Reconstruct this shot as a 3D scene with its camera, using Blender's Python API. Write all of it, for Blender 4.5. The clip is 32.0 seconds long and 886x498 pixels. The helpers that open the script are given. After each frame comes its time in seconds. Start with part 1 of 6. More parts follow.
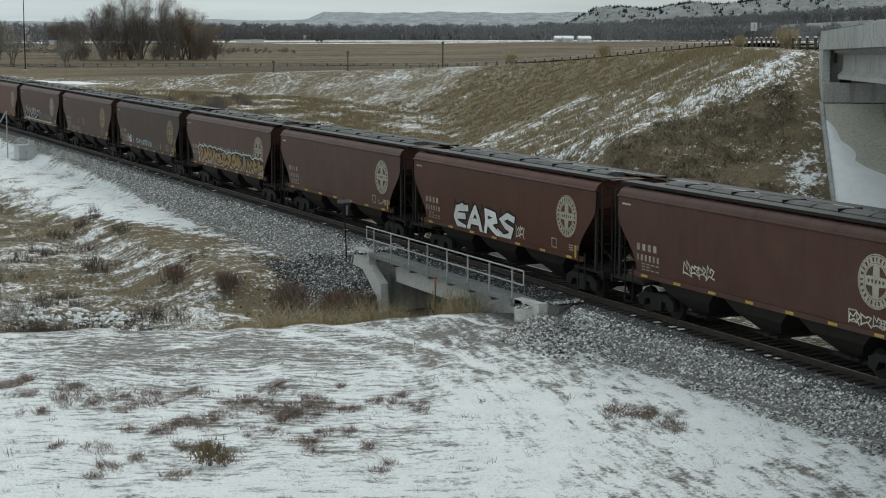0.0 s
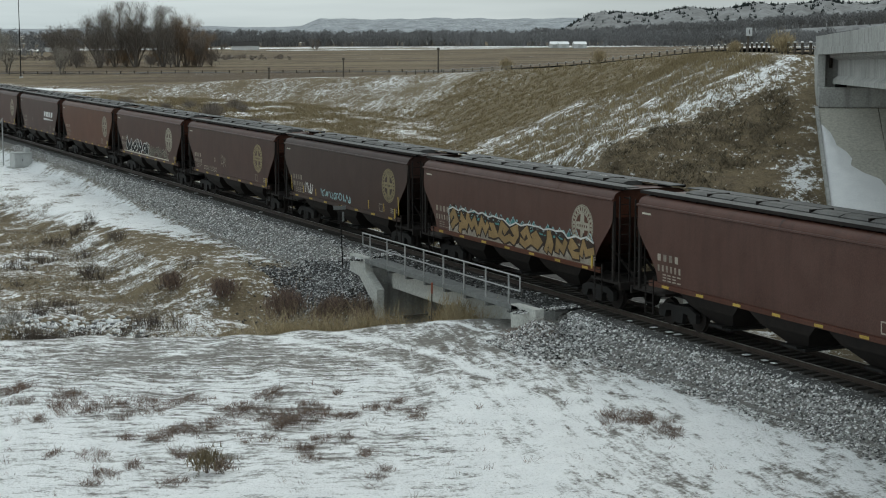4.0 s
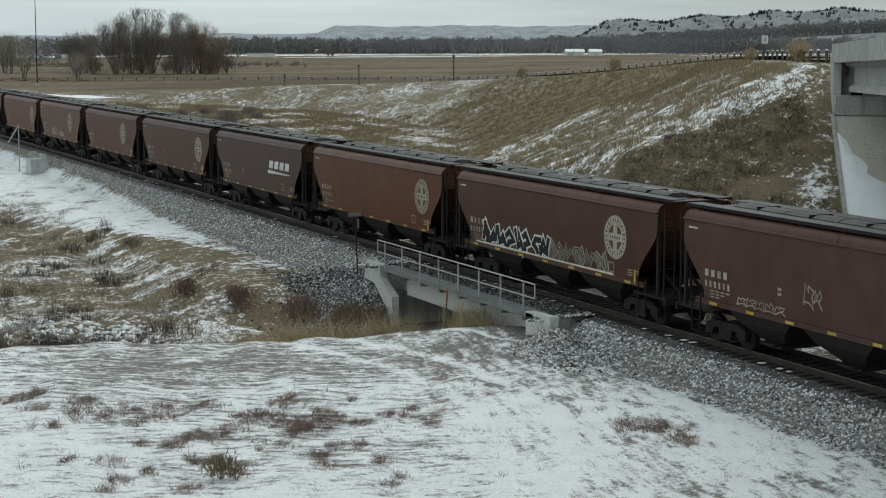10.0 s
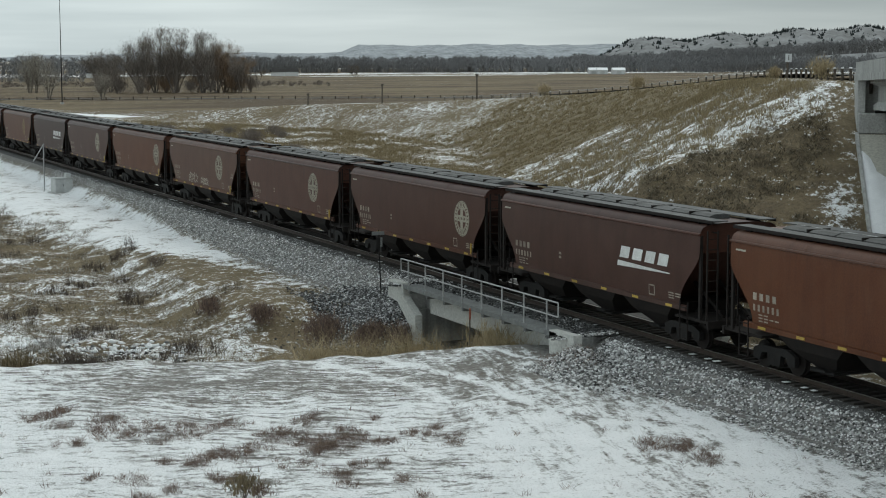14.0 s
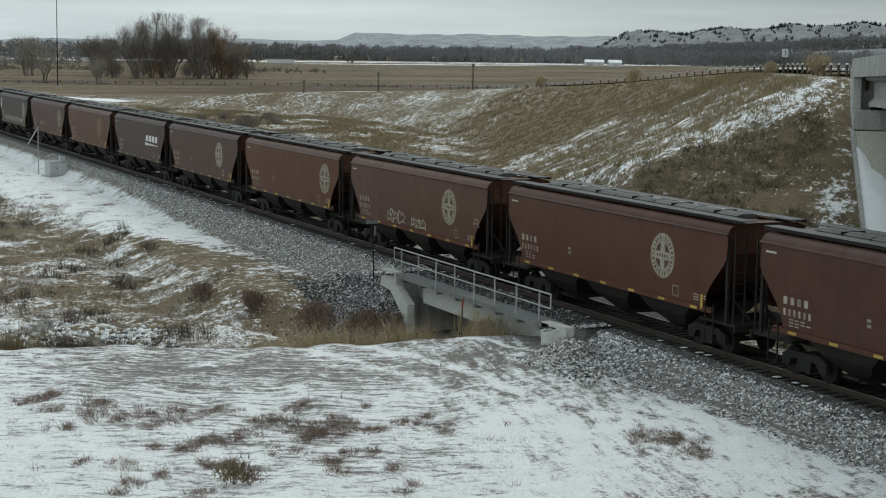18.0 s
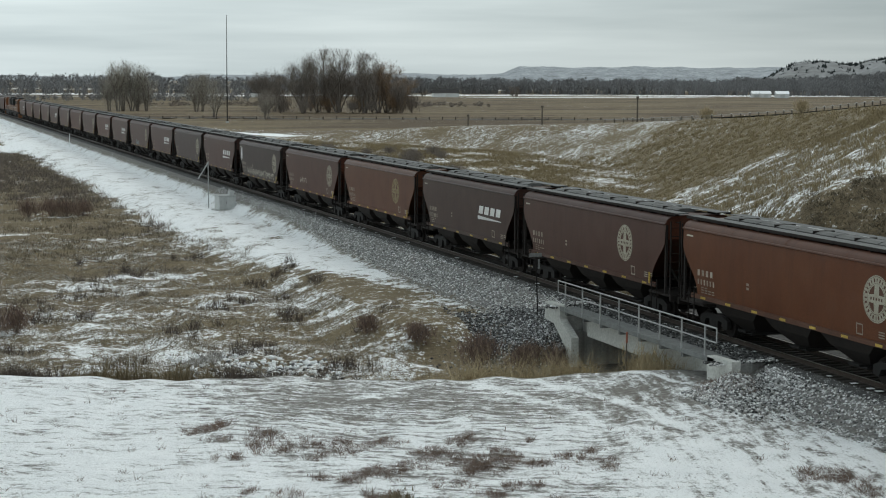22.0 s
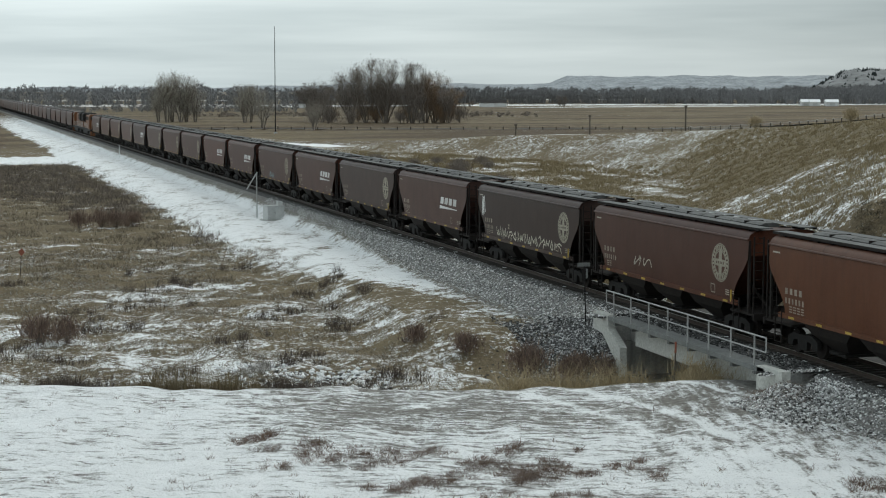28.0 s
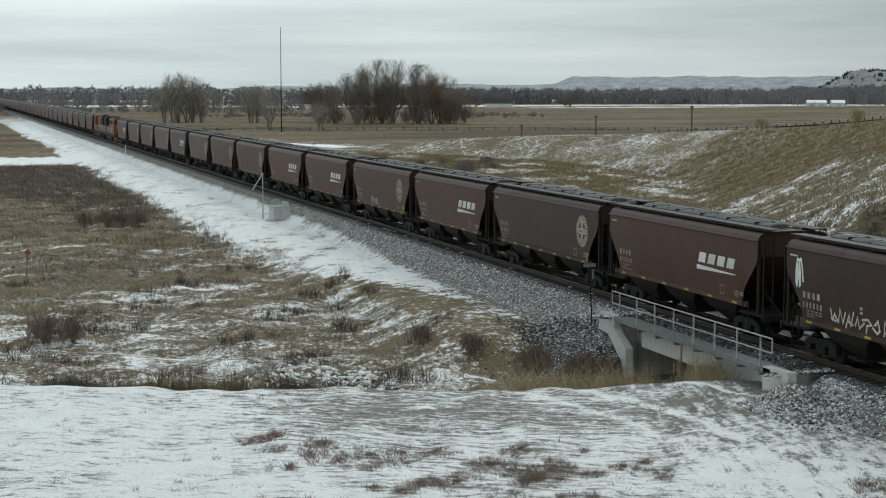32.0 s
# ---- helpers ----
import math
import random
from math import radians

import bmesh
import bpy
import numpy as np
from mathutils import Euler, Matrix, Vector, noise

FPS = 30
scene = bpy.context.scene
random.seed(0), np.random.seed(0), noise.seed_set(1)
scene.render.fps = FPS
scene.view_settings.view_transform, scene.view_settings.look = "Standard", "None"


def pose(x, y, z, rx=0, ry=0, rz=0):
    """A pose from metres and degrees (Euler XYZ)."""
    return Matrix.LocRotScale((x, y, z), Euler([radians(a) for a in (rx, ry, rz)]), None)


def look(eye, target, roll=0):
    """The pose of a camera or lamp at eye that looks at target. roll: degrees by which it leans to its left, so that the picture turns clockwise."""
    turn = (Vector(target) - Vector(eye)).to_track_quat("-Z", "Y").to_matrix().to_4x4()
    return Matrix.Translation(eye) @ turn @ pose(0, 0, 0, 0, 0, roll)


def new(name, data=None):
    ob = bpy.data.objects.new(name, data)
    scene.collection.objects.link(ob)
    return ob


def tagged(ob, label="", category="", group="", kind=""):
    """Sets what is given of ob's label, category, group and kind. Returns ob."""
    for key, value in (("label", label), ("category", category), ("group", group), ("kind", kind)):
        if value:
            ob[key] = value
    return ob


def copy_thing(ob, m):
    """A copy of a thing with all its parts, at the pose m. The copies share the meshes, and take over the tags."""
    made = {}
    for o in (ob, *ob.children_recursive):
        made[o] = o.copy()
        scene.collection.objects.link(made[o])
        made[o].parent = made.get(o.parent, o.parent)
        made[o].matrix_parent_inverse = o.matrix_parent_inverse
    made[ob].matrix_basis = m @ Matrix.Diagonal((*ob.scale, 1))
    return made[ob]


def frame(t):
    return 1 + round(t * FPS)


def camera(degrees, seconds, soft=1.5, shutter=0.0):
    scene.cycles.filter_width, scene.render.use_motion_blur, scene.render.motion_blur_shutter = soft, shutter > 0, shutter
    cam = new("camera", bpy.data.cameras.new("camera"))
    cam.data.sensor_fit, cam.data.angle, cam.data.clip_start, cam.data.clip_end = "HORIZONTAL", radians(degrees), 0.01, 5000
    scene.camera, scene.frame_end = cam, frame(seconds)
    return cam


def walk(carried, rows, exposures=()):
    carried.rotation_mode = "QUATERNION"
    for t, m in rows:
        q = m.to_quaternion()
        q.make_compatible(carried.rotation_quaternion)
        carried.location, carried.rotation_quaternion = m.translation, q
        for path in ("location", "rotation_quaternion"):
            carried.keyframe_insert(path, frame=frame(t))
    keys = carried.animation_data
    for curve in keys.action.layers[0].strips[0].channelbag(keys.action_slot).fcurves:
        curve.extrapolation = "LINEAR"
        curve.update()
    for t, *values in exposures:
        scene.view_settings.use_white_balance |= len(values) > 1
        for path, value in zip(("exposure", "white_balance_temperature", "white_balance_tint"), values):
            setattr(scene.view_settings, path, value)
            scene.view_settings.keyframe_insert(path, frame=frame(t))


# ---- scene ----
# ---------------------------------------------------------------- camera
EYE = Vector((0.0, 0.0, 10.25))


def aim(yaw, pitch, roll):
    """The hand-held camera at its one standing place: yaw to the right of the track's line, pitch up, lean to the left."""
    a, b = radians(yaw), radians(pitch)
    way = Vector((math.sin(a) * math.cos(b), math.cos(a) * math.cos(b), math.sin(b)))
    return look(EYE, EYE + way, roll)


cam = camera(29.41, 32.0, soft=1.05)
walk(cam, [
    (0.0, aim(25.02, -7.61, 0.10)),
    (0.5, aim(24.97, -7.56, -0.06)),
    (1.0, aim(24.99, -7.56, -0.02)),
    (1.5, aim(25.11, -7.56, -0.08)),
    (2.0, aim(25.17, -7.50, -0.14)),
    (2.5, aim(25.10, -7.45, -0.18)),
    (3.0, aim(24.98, -7.39, -0.20)),
    (3.5, aim(25.10, -7.39, -0.13)),
    (5.5, aim(25.18, -7.44, -0.06)),
    (6.0, aim(25.11, -7.46, 0.08)),
    (6.5, aim(25.55, -7.53, 0.17)),
    (7.0, aim(25.26, -7.46, 0.04)),
    (7.5, aim(25.66, -7.74, -0.12)),
    (8.0, aim(25.07, -7.79, -0.39)),
    (8.5, aim(24.56, -7.63, -0.38)),
    (9.0, aim(24.59, -7.45, -0.20)),
    (9.5, aim(24.55, -7.24, -0.14)),
    (10.0, aim(24.64, -7.16, 0.00)),
    (10.5, aim(25.06, -7.04, 0.17)),
    (11.0, aim(25.15, -6.91, 0.32)),
    (11.5, aim(25.01, -6.93, 0.26)),
    (12.0, aim(25.03, -6.98, 0.14)),
    (12.5, aim(24.75, -6.78, -0.21)),
    (13.0, aim(23.87, -6.67, -0.50)),
    (13.5, aim(23.77, -6.52, -0.28)),
    (15.5, aim(24.19, -6.75, 0.35)),
    (16.0, aim(24.28, -6.75, 0.49)),
    (16.5, aim(24.33, -6.73, 0.67)),
    (17.0, aim(24.37, -6.79, 0.82)),
    (17.5, aim(24.15, -6.88, 0.89)),
    (18.0, aim(24.07, -6.88, 0.84)),
    (18.5, aim(23.90, -6.80, 0.76)),
    (19.0, aim(23.87, -6.75, 0.81)),
    (19.5, aim(24.03, -6.74, 0.75)),
    (20.0, aim(23.87, -6.65, 0.73)),
    (20.5, aim(23.61, -6.59, 0.70)),
    (21.0, aim(21.73, -6.35, 0.43)),
    (21.5, aim(20.05, -6.08, 0.42)),
    (22.0, aim(18.47, -5.81, 0.28)),
    (22.5, aim(17.36, -5.60, 0.23)),
    (23.0, aim(16.82, -5.51, 0.18)),
    (23.5, aim(16.81, -5.49, 0.21)),
    (24.0, aim(16.94, -5.53, 0.20)),
    (24.5, aim(16.83, -5.53, 0.18)),
    (25.0, aim(16.79, -5.53, 0.11)),
    (25.5, aim(16.82, -5.55, 0.12)),
    (27.5, aim(16.88, -5.54, 0.06)),
    (28.0, aim(16.84, -5.48, 0.00)),
    (28.5, aim(16.76, -5.47, 0.10)),
    (29.0, aim(16.79, -5.41, 0.08)),
    (29.5, aim(16.76, -5.42, 0.15)),
    (30.0, aim(16.76, -5.44, 0.08)),
    (30.5, aim(16.82, -5.44, 0.08)),
    (31.0, aim(16.73, -5.44, 0.06)),
    (31.5, aim(16.68, -5.44, 0.06)),
    (32.0, aim(16.64, -5.46, 0.01)),
], exposures=[(0.0, 0.07, 6300, 4), (12.0, 0.09, 6300, 4), (22.0, 0.08, 6300, 4), (32.0, 0.08, 6300, 4)])

# ---------------------------------------------------------------- sky and light
SUN_EL, SUN_AZ = radians(50), radians(55)
world = bpy.data.worlds.new("overcast_sky")
scene.world = world
world.use_nodes = True
wt = world.node_tree
wt.nodes.clear()
w_out = wt.nodes.new("ShaderNodeOutputWorld")
w_bg = wt.nodes.new("ShaderNodeBackground")
w_sky = wt.nodes.new("ShaderNodeTexSky")
w_sky.sky_type, w_sky.sun_disc = "NISHITA", False
w_sky.sun_elevation, w_sky.sun_rotation = SUN_EL, SUN_AZ
w_tc = wt.nodes.new("ShaderNodeTexCoord")
w_map = wt.nodes.new("ShaderNodeMapping")
w_map.inputs["Scale"].default_value = (1.6, 1.6, 22.0)
w_noise = wt.nodes.new("ShaderNodeTexNoise")
w_noise.inputs["Scale"].default_value, w_noise.inputs["Detail"].default_value = 1.5, 5.0
w_ramp = wt.nodes.new("ShaderNodeValToRGB")
w_ramp.color_ramp.elements[0].position, w_ramp.color_ramp.elements[0].color = 0.33, (5.0, 5.55, 5.8, 1)
w_ramp.color_ramp.elements[1].position, w_ramp.color_ramp.elements[1].color = 0.66, (8.3, 8.8, 8.9, 1)
w_mix = wt.nodes.new("ShaderNodeMixRGB")
w_mix.inputs["Fac"].default_value = 0.93
wt.links.new(w_tc.outputs["Generated"], w_map.inputs["Vector"])
wt.links.new(w_map.outputs["Vector"], w_noise.inputs["Vector"])
wt.links.new(w_noise.outputs["Fac"], w_ramp.inputs["Fac"])
wt.links.new(w_sky.outputs["Color"], w_mix.inputs["Color1"])
# the cloud cover thickens towards the east
w_sep = wt.nodes.new("ShaderNodeSeparateXYZ")
w_east = wt.nodes.new("ShaderNodeMapRange")
w_east.inputs["From Min"].default_value, w_east.inputs["From Max"].default_value = 0.08, 0.62
w_east.inputs["To Min"].default_value, w_east.inputs["To Max"].default_value = 1.10, 0.67
w_dim = wt.nodes.new("ShaderNodeVectorMath")
w_dim.operation = "SCALE"
wt.links.new(w_tc.outputs["Generated"], w_sep.inputs["Vector"])
wt.links.new(w_sep.outputs["X"], w_east.inputs["Value"])
wt.links.new(w_ramp.outputs["Color"], w_dim.inputs[0])
wt.links.new(w_east.outputs["Result"], w_dim.inputs["Scale"])
wt.links.new(w_dim.outputs["Vector"], w_mix.inputs["Color2"])
wt.links.new(w_mix.outputs["Color"], w_bg.inputs["Color"])
w_bg.inputs["Strength"].default_value = 0.093
wt.links.new(w_bg.outputs["Background"], w_out.inputs["Surface"])

sun = new("sun", bpy.data.lights.new("sun", "SUN"))
sun.data.energy, sun.data.angle, sun.data.color = 1.1, radians(40), (1.0, 0.96, 0.9)
sun.matrix_world = look((0, 0, 100), Vector((0, 0, 100)) - Vector((math.sin(SUN_AZ) * math.cos(SUN_EL), math.cos(SUN_AZ) * math.cos(SUN_EL), math.sin(SUN_EL))))

# ---------------------------------------------------------------- materials
def nodes_of(name, rough=0.8, metal=0.0):
    m = bpy.data.materials.new(name)
    m.use_nodes = True
    b = m.node_tree.nodes["Principled BSDF"]
    b.inputs["Roughness"].default_value, b.inputs["Metallic"].default_value = rough, metal
    b.inputs["Specular IOR Level"].default_value = 0.3
    return m, m.node_tree, b


def n_noise(nt, scale, detail=4.0, coord=None, stretch=None, rough=0.55):
    n = nt.nodes.new("ShaderNodeTexNoise")
    n.inputs["Scale"].default_value, n.inputs["Detail"].default_value, n.inputs["Roughness"].default_value = scale, detail, rough
    if coord is None:
        coord = nt.nodes.new("ShaderNodeTexCoord").outputs["Object"]
    if stretch:
        mp = nt.nodes.new("ShaderNodeMapping")
        mp.inputs["Scale"].default_value = stretch
        nt.links.new(coord, mp.inputs["Vector"])
        coord = mp.outputs["Vector"]
    nt.links.new(coord, n.inputs["Vector"])
    return n.outputs["Fac"]


def n_ramp(nt, fac, stops):
    r = nt.nodes.new("ShaderNodeValToRGB")
    e = r.color_ramp.elements
    while len(e) < len(stops):
        e.new(0.5)
    for el, (pos, col) in zip(e, stops):
        el.position, el.color = pos, (*col, 1) if len(col) == 3 else col
    nt.links.new(fac, r.inputs["Fac"])
    return r.outputs["Color"]


def n_mix(nt, fac, a, b, mode="MIX"):
    x = nt.nodes.new("ShaderNodeMixRGB")
    x.blend_type = mode
    for sock, v in zip((x.inputs["Fac"], x.inputs["Color1"], x.inputs["Color2"]), (fac, a, b)):
        if isinstance(v, (int, float)):
            sock.default_value = v
        elif isinstance(v, tuple):
            sock.default_value = (*v, 1)
        else:
            nt.links.new(v, sock)
    return x.outputs["Color"]


def n_math(nt, op, a, b=0.0, clamp=False):
    x = nt.nodes.new("ShaderNodeMath")
    x.operation, x.use_clamp = op, clamp
    for sock, v in zip(x.inputs, (a, b)):
        if isinstance(v, (int, float)):
            sock.default_value = v
        else:
            nt.links.new(v, sock)
    return x.outputs[0]


def n_bump(nt, b, height, strength=0.4, dist=0.05):
    x = nt.nodes.new("ShaderNodeBump")
    x.inputs["Strength"].default_value, x.inputs["Distance"].default_value = strength, dist
    nt.links.new(height, x.inputs["Height"])
    nt.links.new(x.outputs["Normal"], b.inputs["Normal"])


def weathered(name, dark, light, rough=0.75, metal=0.0, scale=3.0, fine=30.0, bump=0.2, random_amt=0.25, streak=None):
    """Two scales of variation between two colours, a little per object, and a fine bump."""
    m, nt, b = nodes_of(name, rough, metal)
    f1 = n_noise(nt, scale, 5.0)
    col = n_ramp(nt, f1, [(0.3, dark), (0.7, light)])
    f2 = n_noise(nt, fine, 3.0)
    col = n_mix(nt, 0.35, col, n_ramp(nt, f2, [(0.3, tuple(c * 0.5 for c in dark)), (0.7, tuple(min(1, c * 1.25) for c in light))]))
    if streak:
        f3 = n_noise(nt, 1.0, 4.0, stretch=(3.0, 3.0, 0.25))
        col = n_mix(nt, n_ramp(nt, f3, [(0.5, (0, 0, 0)), (0.75, (0.75, 0.75, 0.75))]), col, streak)
    if random_amt:
        rnd = nt.nodes.new("ShaderNodeObjectInfo").outputs["Random"]
        k = n_math(nt, "ADD", n_math(nt, "MULTIPLY", rnd, random_amt), 1.0 - random_amt / 2)
        hs = nt.nodes.new("ShaderNodeHueSaturation")
        nt.links.new(k, hs.inputs["Value"])
        nt.links.new(col, hs.inputs["Color"])
        col = hs.outputs["Color"]
    nt.links.new(col, b.inputs["Base Color"])
    if bump:
        n_bump(nt, b, f2, bump, 0.01)
    return m


def car_paint(name, base, faded):
    """Oxide paint of a grain hopper: large fading, dust low down in blotches, vertical rain streaks, seam-wise variation."""
    m, nt, b = nodes_of(name, 0.46)
    b.inputs["Specular IOR Level"].default_value = 0.27
    tc = nt.nodes.new("ShaderNodeTexCoord").outputs["Object"]
    rnd = nt.nodes.new("ShaderNodeObjectInfo").outputs["Random"]
    f1 = n_noise(nt, 0.55, 4.0, tc)
    col = n_mix(nt, n_ramp(nt, f1, [(0.3, (0, 0, 0)), (0.72, (1, 1, 1))]), base, faded)
    streaks = n_noise(nt, 1.0, 4.0, tc, (1.0, 3.2, 0.22))
    col = n_mix(nt, n_ramp(nt, streaks, [(0.5, (0, 0, 0)), (0.8, (0.5, 0.5, 0.5))]), col, tuple(c * 0.45 for c in base))
    dust = n_noise(nt, 1.7, 6.0, tc, (1.0, 1.0, 0.6))
    col = n_mix(nt, n_ramp(nt, dust, [(0.52, (0, 0, 0)), (0.85, (0.18, 0.18, 0.18))]), col, (0.13, 0.092, 0.07))
    fine = n_noise(nt, 22.0, 3.0, tc)
    col = n_mix(nt, 0.18, col, n_ramp(nt, fine, [(0.35, (0.02, 0.012, 0.01)), (0.7, (0.2, 0.1, 0.08))]))
    hs = nt.nodes.new("ShaderNodeHueSaturation")
    nt.links.new(n_math(nt, "ADD", n_math(nt, "MULTIPLY", rnd, 0.36), 0.76), hs.inputs["Value"])
    nt.links.new(n_math(nt, "ADD", n_math(nt, "MULTIPLY", n_math(nt, "FRACT", n_math(nt, "MULTIPLY", rnd, 7.31)), 0.35), 0.95), hs.inputs["Saturation"])
    nt.links.new(col, hs.inputs["Color"])
    nt.links.new(hs.outputs["Color"], b.inputs["Base Color"])
    n_bump(nt, b, f1, 0.25, 0.05)
    return m


# centre, radius and half width of the wheel tracks on the bench
WHEEL_ARCS = ((-1.9, 51.8, 25.0, 0.42), (0.4, 51.8, 24.8, 0.42), (2.4, 50.0, 26.6, 0.3), (23.9, 66.5, 15.0, 0.16))


def ground_material():
    """Snow, dead grass, mud and road dust over one sheet; the sheet's 'cover' says how much of each lies where."""
    m, nt, b = nodes_of("snowy_ground", 0.9)
    tc = nt.nodes.new("ShaderNodeTexCoord").outputs["Object"]
    at = nt.nodes.new("ShaderNodeAttribute")
    at.attribute_name = "cover"
    sep = nt.nodes.new("ShaderNodeSeparateColor")
    nt.links.new(at.outputs["Color"], sep.inputs["Color"])
    snow_amt, tan_amt, soil_amt = sep.outputs[0], sep.outputs[1], sep.outputs[2]
    big = n_noise(nt, 0.11, 5.0, tc)
    mid = n_noise(nt, 0.9, 6.0, tc, None, 0.65)
    fine = n_noise(nt, 5.0, 6.0, tc, None, 0.7)
    stalks = n_noise(nt, 3.0, 5.0, tc, (1.0, 1.0, 0.3), 0.75)
    grass = n_mix(nt, n_ramp(nt, mid, [(0.3, (0, 0, 0)), (0.7, (1, 1, 1))]), (0.115, 0.088, 0.055), (0.235, 0.18, 0.105))
    tan = n_mix(nt, n_ramp(nt, stalks, [(0.25, (0, 0, 0)), (0.75, (1, 1, 1))]), (0.115, 0.089, 0.050), (0.28, 0.222, 0.130))
    col = n_mix(nt, tan_amt, grass, tan)
    col = n_mix(nt, n_ramp(nt, fine, [(0.33, (0.35, 0.35, 0.35)), (0.6, (0, 0, 0))]), col, (0.035, 0.028, 0.020))
    wide = n_noise(nt, 0.035, 4.0, tc, (0.3, 1.0, 1.0), 0.6)
    spot = nt.nodes.new("ShaderNodeSeparateXYZ")
    nt.links.new(tc, spot.inputs["Vector"])
    open_field = n_math(nt, "DIVIDE", n_math(nt, "SUBTRACT", spot.outputs["Y"], 320.0), 60.0, True)
    worn = n_math(nt, "MULTIPLY", n_ramp(nt, wide, [(0.42, (0.9, 0.9, 0.9)), (0.58, (0, 0, 0))]), open_field)
    col = n_mix(nt, worn, col, (0.082, 0.056, 0.033))
    soil = n_ramp(nt, fine, [(0.3, (0.13, 0.122, 0.113)), (0.7, (0.32, 0.308, 0.29))])
    col = n_mix(nt, soil_amt, col, soil)
    # snow fills by a threshold on five scales of noise, so its edges are ragged
    clump = n_noise(nt, 2.3, 5.0, tc, None, 0.65)
    grain = n_noise(nt, 15.0, 3.0, tc, None, 0.7)
    # wind and wheel streaks: across the bench, and along the rails near the ballast
    def streaks(angle, scale):
        mp = nt.nodes.new("ShaderNodeMapping")
        mp.vector_type = "TEXTURE"
        mp.inputs["Rotation"].default_value = (0, 0, radians(angle))
        nt.links.new(tc, mp.inputs["Vector"])
        return n_noise(nt, scale, 5.0, mp.outputs["Vector"], (0.42, 1.6, 1.0), 0.62)
    beside = n_math(nt, "DIVIDE", n_math(nt, "SUBTRACT", n_math(nt, "SUBTRACT", spot.outputs["X"], n_math(nt, "MULTIPLY", spot.outputs["Y"], 0.25)), 8.0), 5.0, True)
    drift = n_mix(nt, beside, streaks(-24, 2.1), streaks(78, 1.9))
    clump = n_mix(nt, soil_amt, clump, drift)
    s = n_math(nt, "MULTIPLY", n_math(nt, "SUBTRACT", big, 0.5), 0.35)
    for f, k in ((mid, 0.55), (clump, 0.8), (fine, 0.8), (grain, 0.5)):
        s = n_math(nt, "ADD", s, n_math(nt, "MULTIPLY", n_math(nt, "SUBTRACT", f, 0.5), k))
    s = n_math(nt, "ADD", s, n_math(nt, "MULTIPLY", n_math(nt, "MULTIPLY", n_math(nt, "SUBTRACT", drift, 0.5), soil_amt), 0.7))
    # wheel arcs pressed into the bench
    wob = n_math(nt, "MULTIPLY", n_math(nt, "SUBTRACT", mid, 0.5), 0.5)
    packed = None
    for cx, cy, rad, w in WHEEL_ARCS:
        d = n_math(nt, "SQRT", n_math(nt, "ADD", n_math(nt, "POWER", n_math(nt, "SUBTRACT", spot.outputs["X"], cx), 2.0), n_math(nt, "POWER", n_math(nt, "SUBTRACT", spot.outputs["Y"], cy), 2.0)))
        off = n_math(nt, "ABSOLUTE", n_math(nt, "ADD", n_math(nt, "SUBTRACT", d, rad), wob))
        one = n_math(nt, "SUBTRACT", 1.0, n_math(nt, "DIVIDE", off, w), True)
        packed = one if packed is None else n_math(nt, "MAXIMUM", packed, one)
    packed = n_math(nt, "MULTIPLY", n_math(nt, "MULTIPLY", packed, soil_amt), n_math(nt, "SUBTRACT", 1.55, n_math(nt, "MULTIPLY", clump, 1.6)))
    # on the bench the dusting is thin, so its edges are soft
    steep = n_math(nt, "SUBTRACT", 1.5, n_math(nt, "MULTIPLY", soil_amt, 0.12))
    s = n_math(nt, "ADD", n_math(nt, "ADD", n_math(nt, "MULTIPLY", s, steep), snow_amt), n_math(nt, "MULTIPLY", packed, 0.4))
    thin = n_ramp(nt, s, [(0.31, (0, 0, 0)), (0.70, (1, 1, 1))])
    mask = n_mix(nt, soil_amt, n_ramp(nt, s, [(0.41, (0, 0, 0)), (0.59, (1, 1, 1))]), thin)
    snow = n_mix(nt, n_ramp(nt, mid, [(0.3, (0, 0, 0)), (0.75, (1, 1, 1))]), (0.83, 0.842, 0.852), (0.94, 0.948, 0.955))
    snow = n_mix(nt, n_ramp(nt, grain, [(0.31, (0.7, 0.7, 0.7)), (0.43, (0, 0, 0))]), snow, (0.36, 0.355, 0.345))
    col = n_mix(nt, mask, col, snow)
    nt.links.new(col, b.inputs["Base Color"])
    h = n_math(nt, "ADD", n_math(nt, "MULTIPLY", fine, 0.5), n_math(nt, "ADD", n_math(nt, "MULTIPLY", clump, 0.7), n_math(nt, "MULTIPLY", grain, 0.15)))
    n_bump(nt, b, h, 0.8, 0.35)
    return m


def island_mat(name, stops, rough=0.85):
    m, nt, b = nodes_of(name, rough)
    geo = nt.nodes.new("ShaderNodeNewGeometry")
    f = n_noise(nt, 1.2, 3.0)
    mixf = n_math(nt, "ADD", n_math(nt, "MULTIPLY", geo.outputs["Random Per Island"], 0.75), n_math(nt, "MULTIPLY", f, 0.25))
    nt.links.new(n_ramp(nt, mixf, stops), b.inputs["Base Color"])
    return m


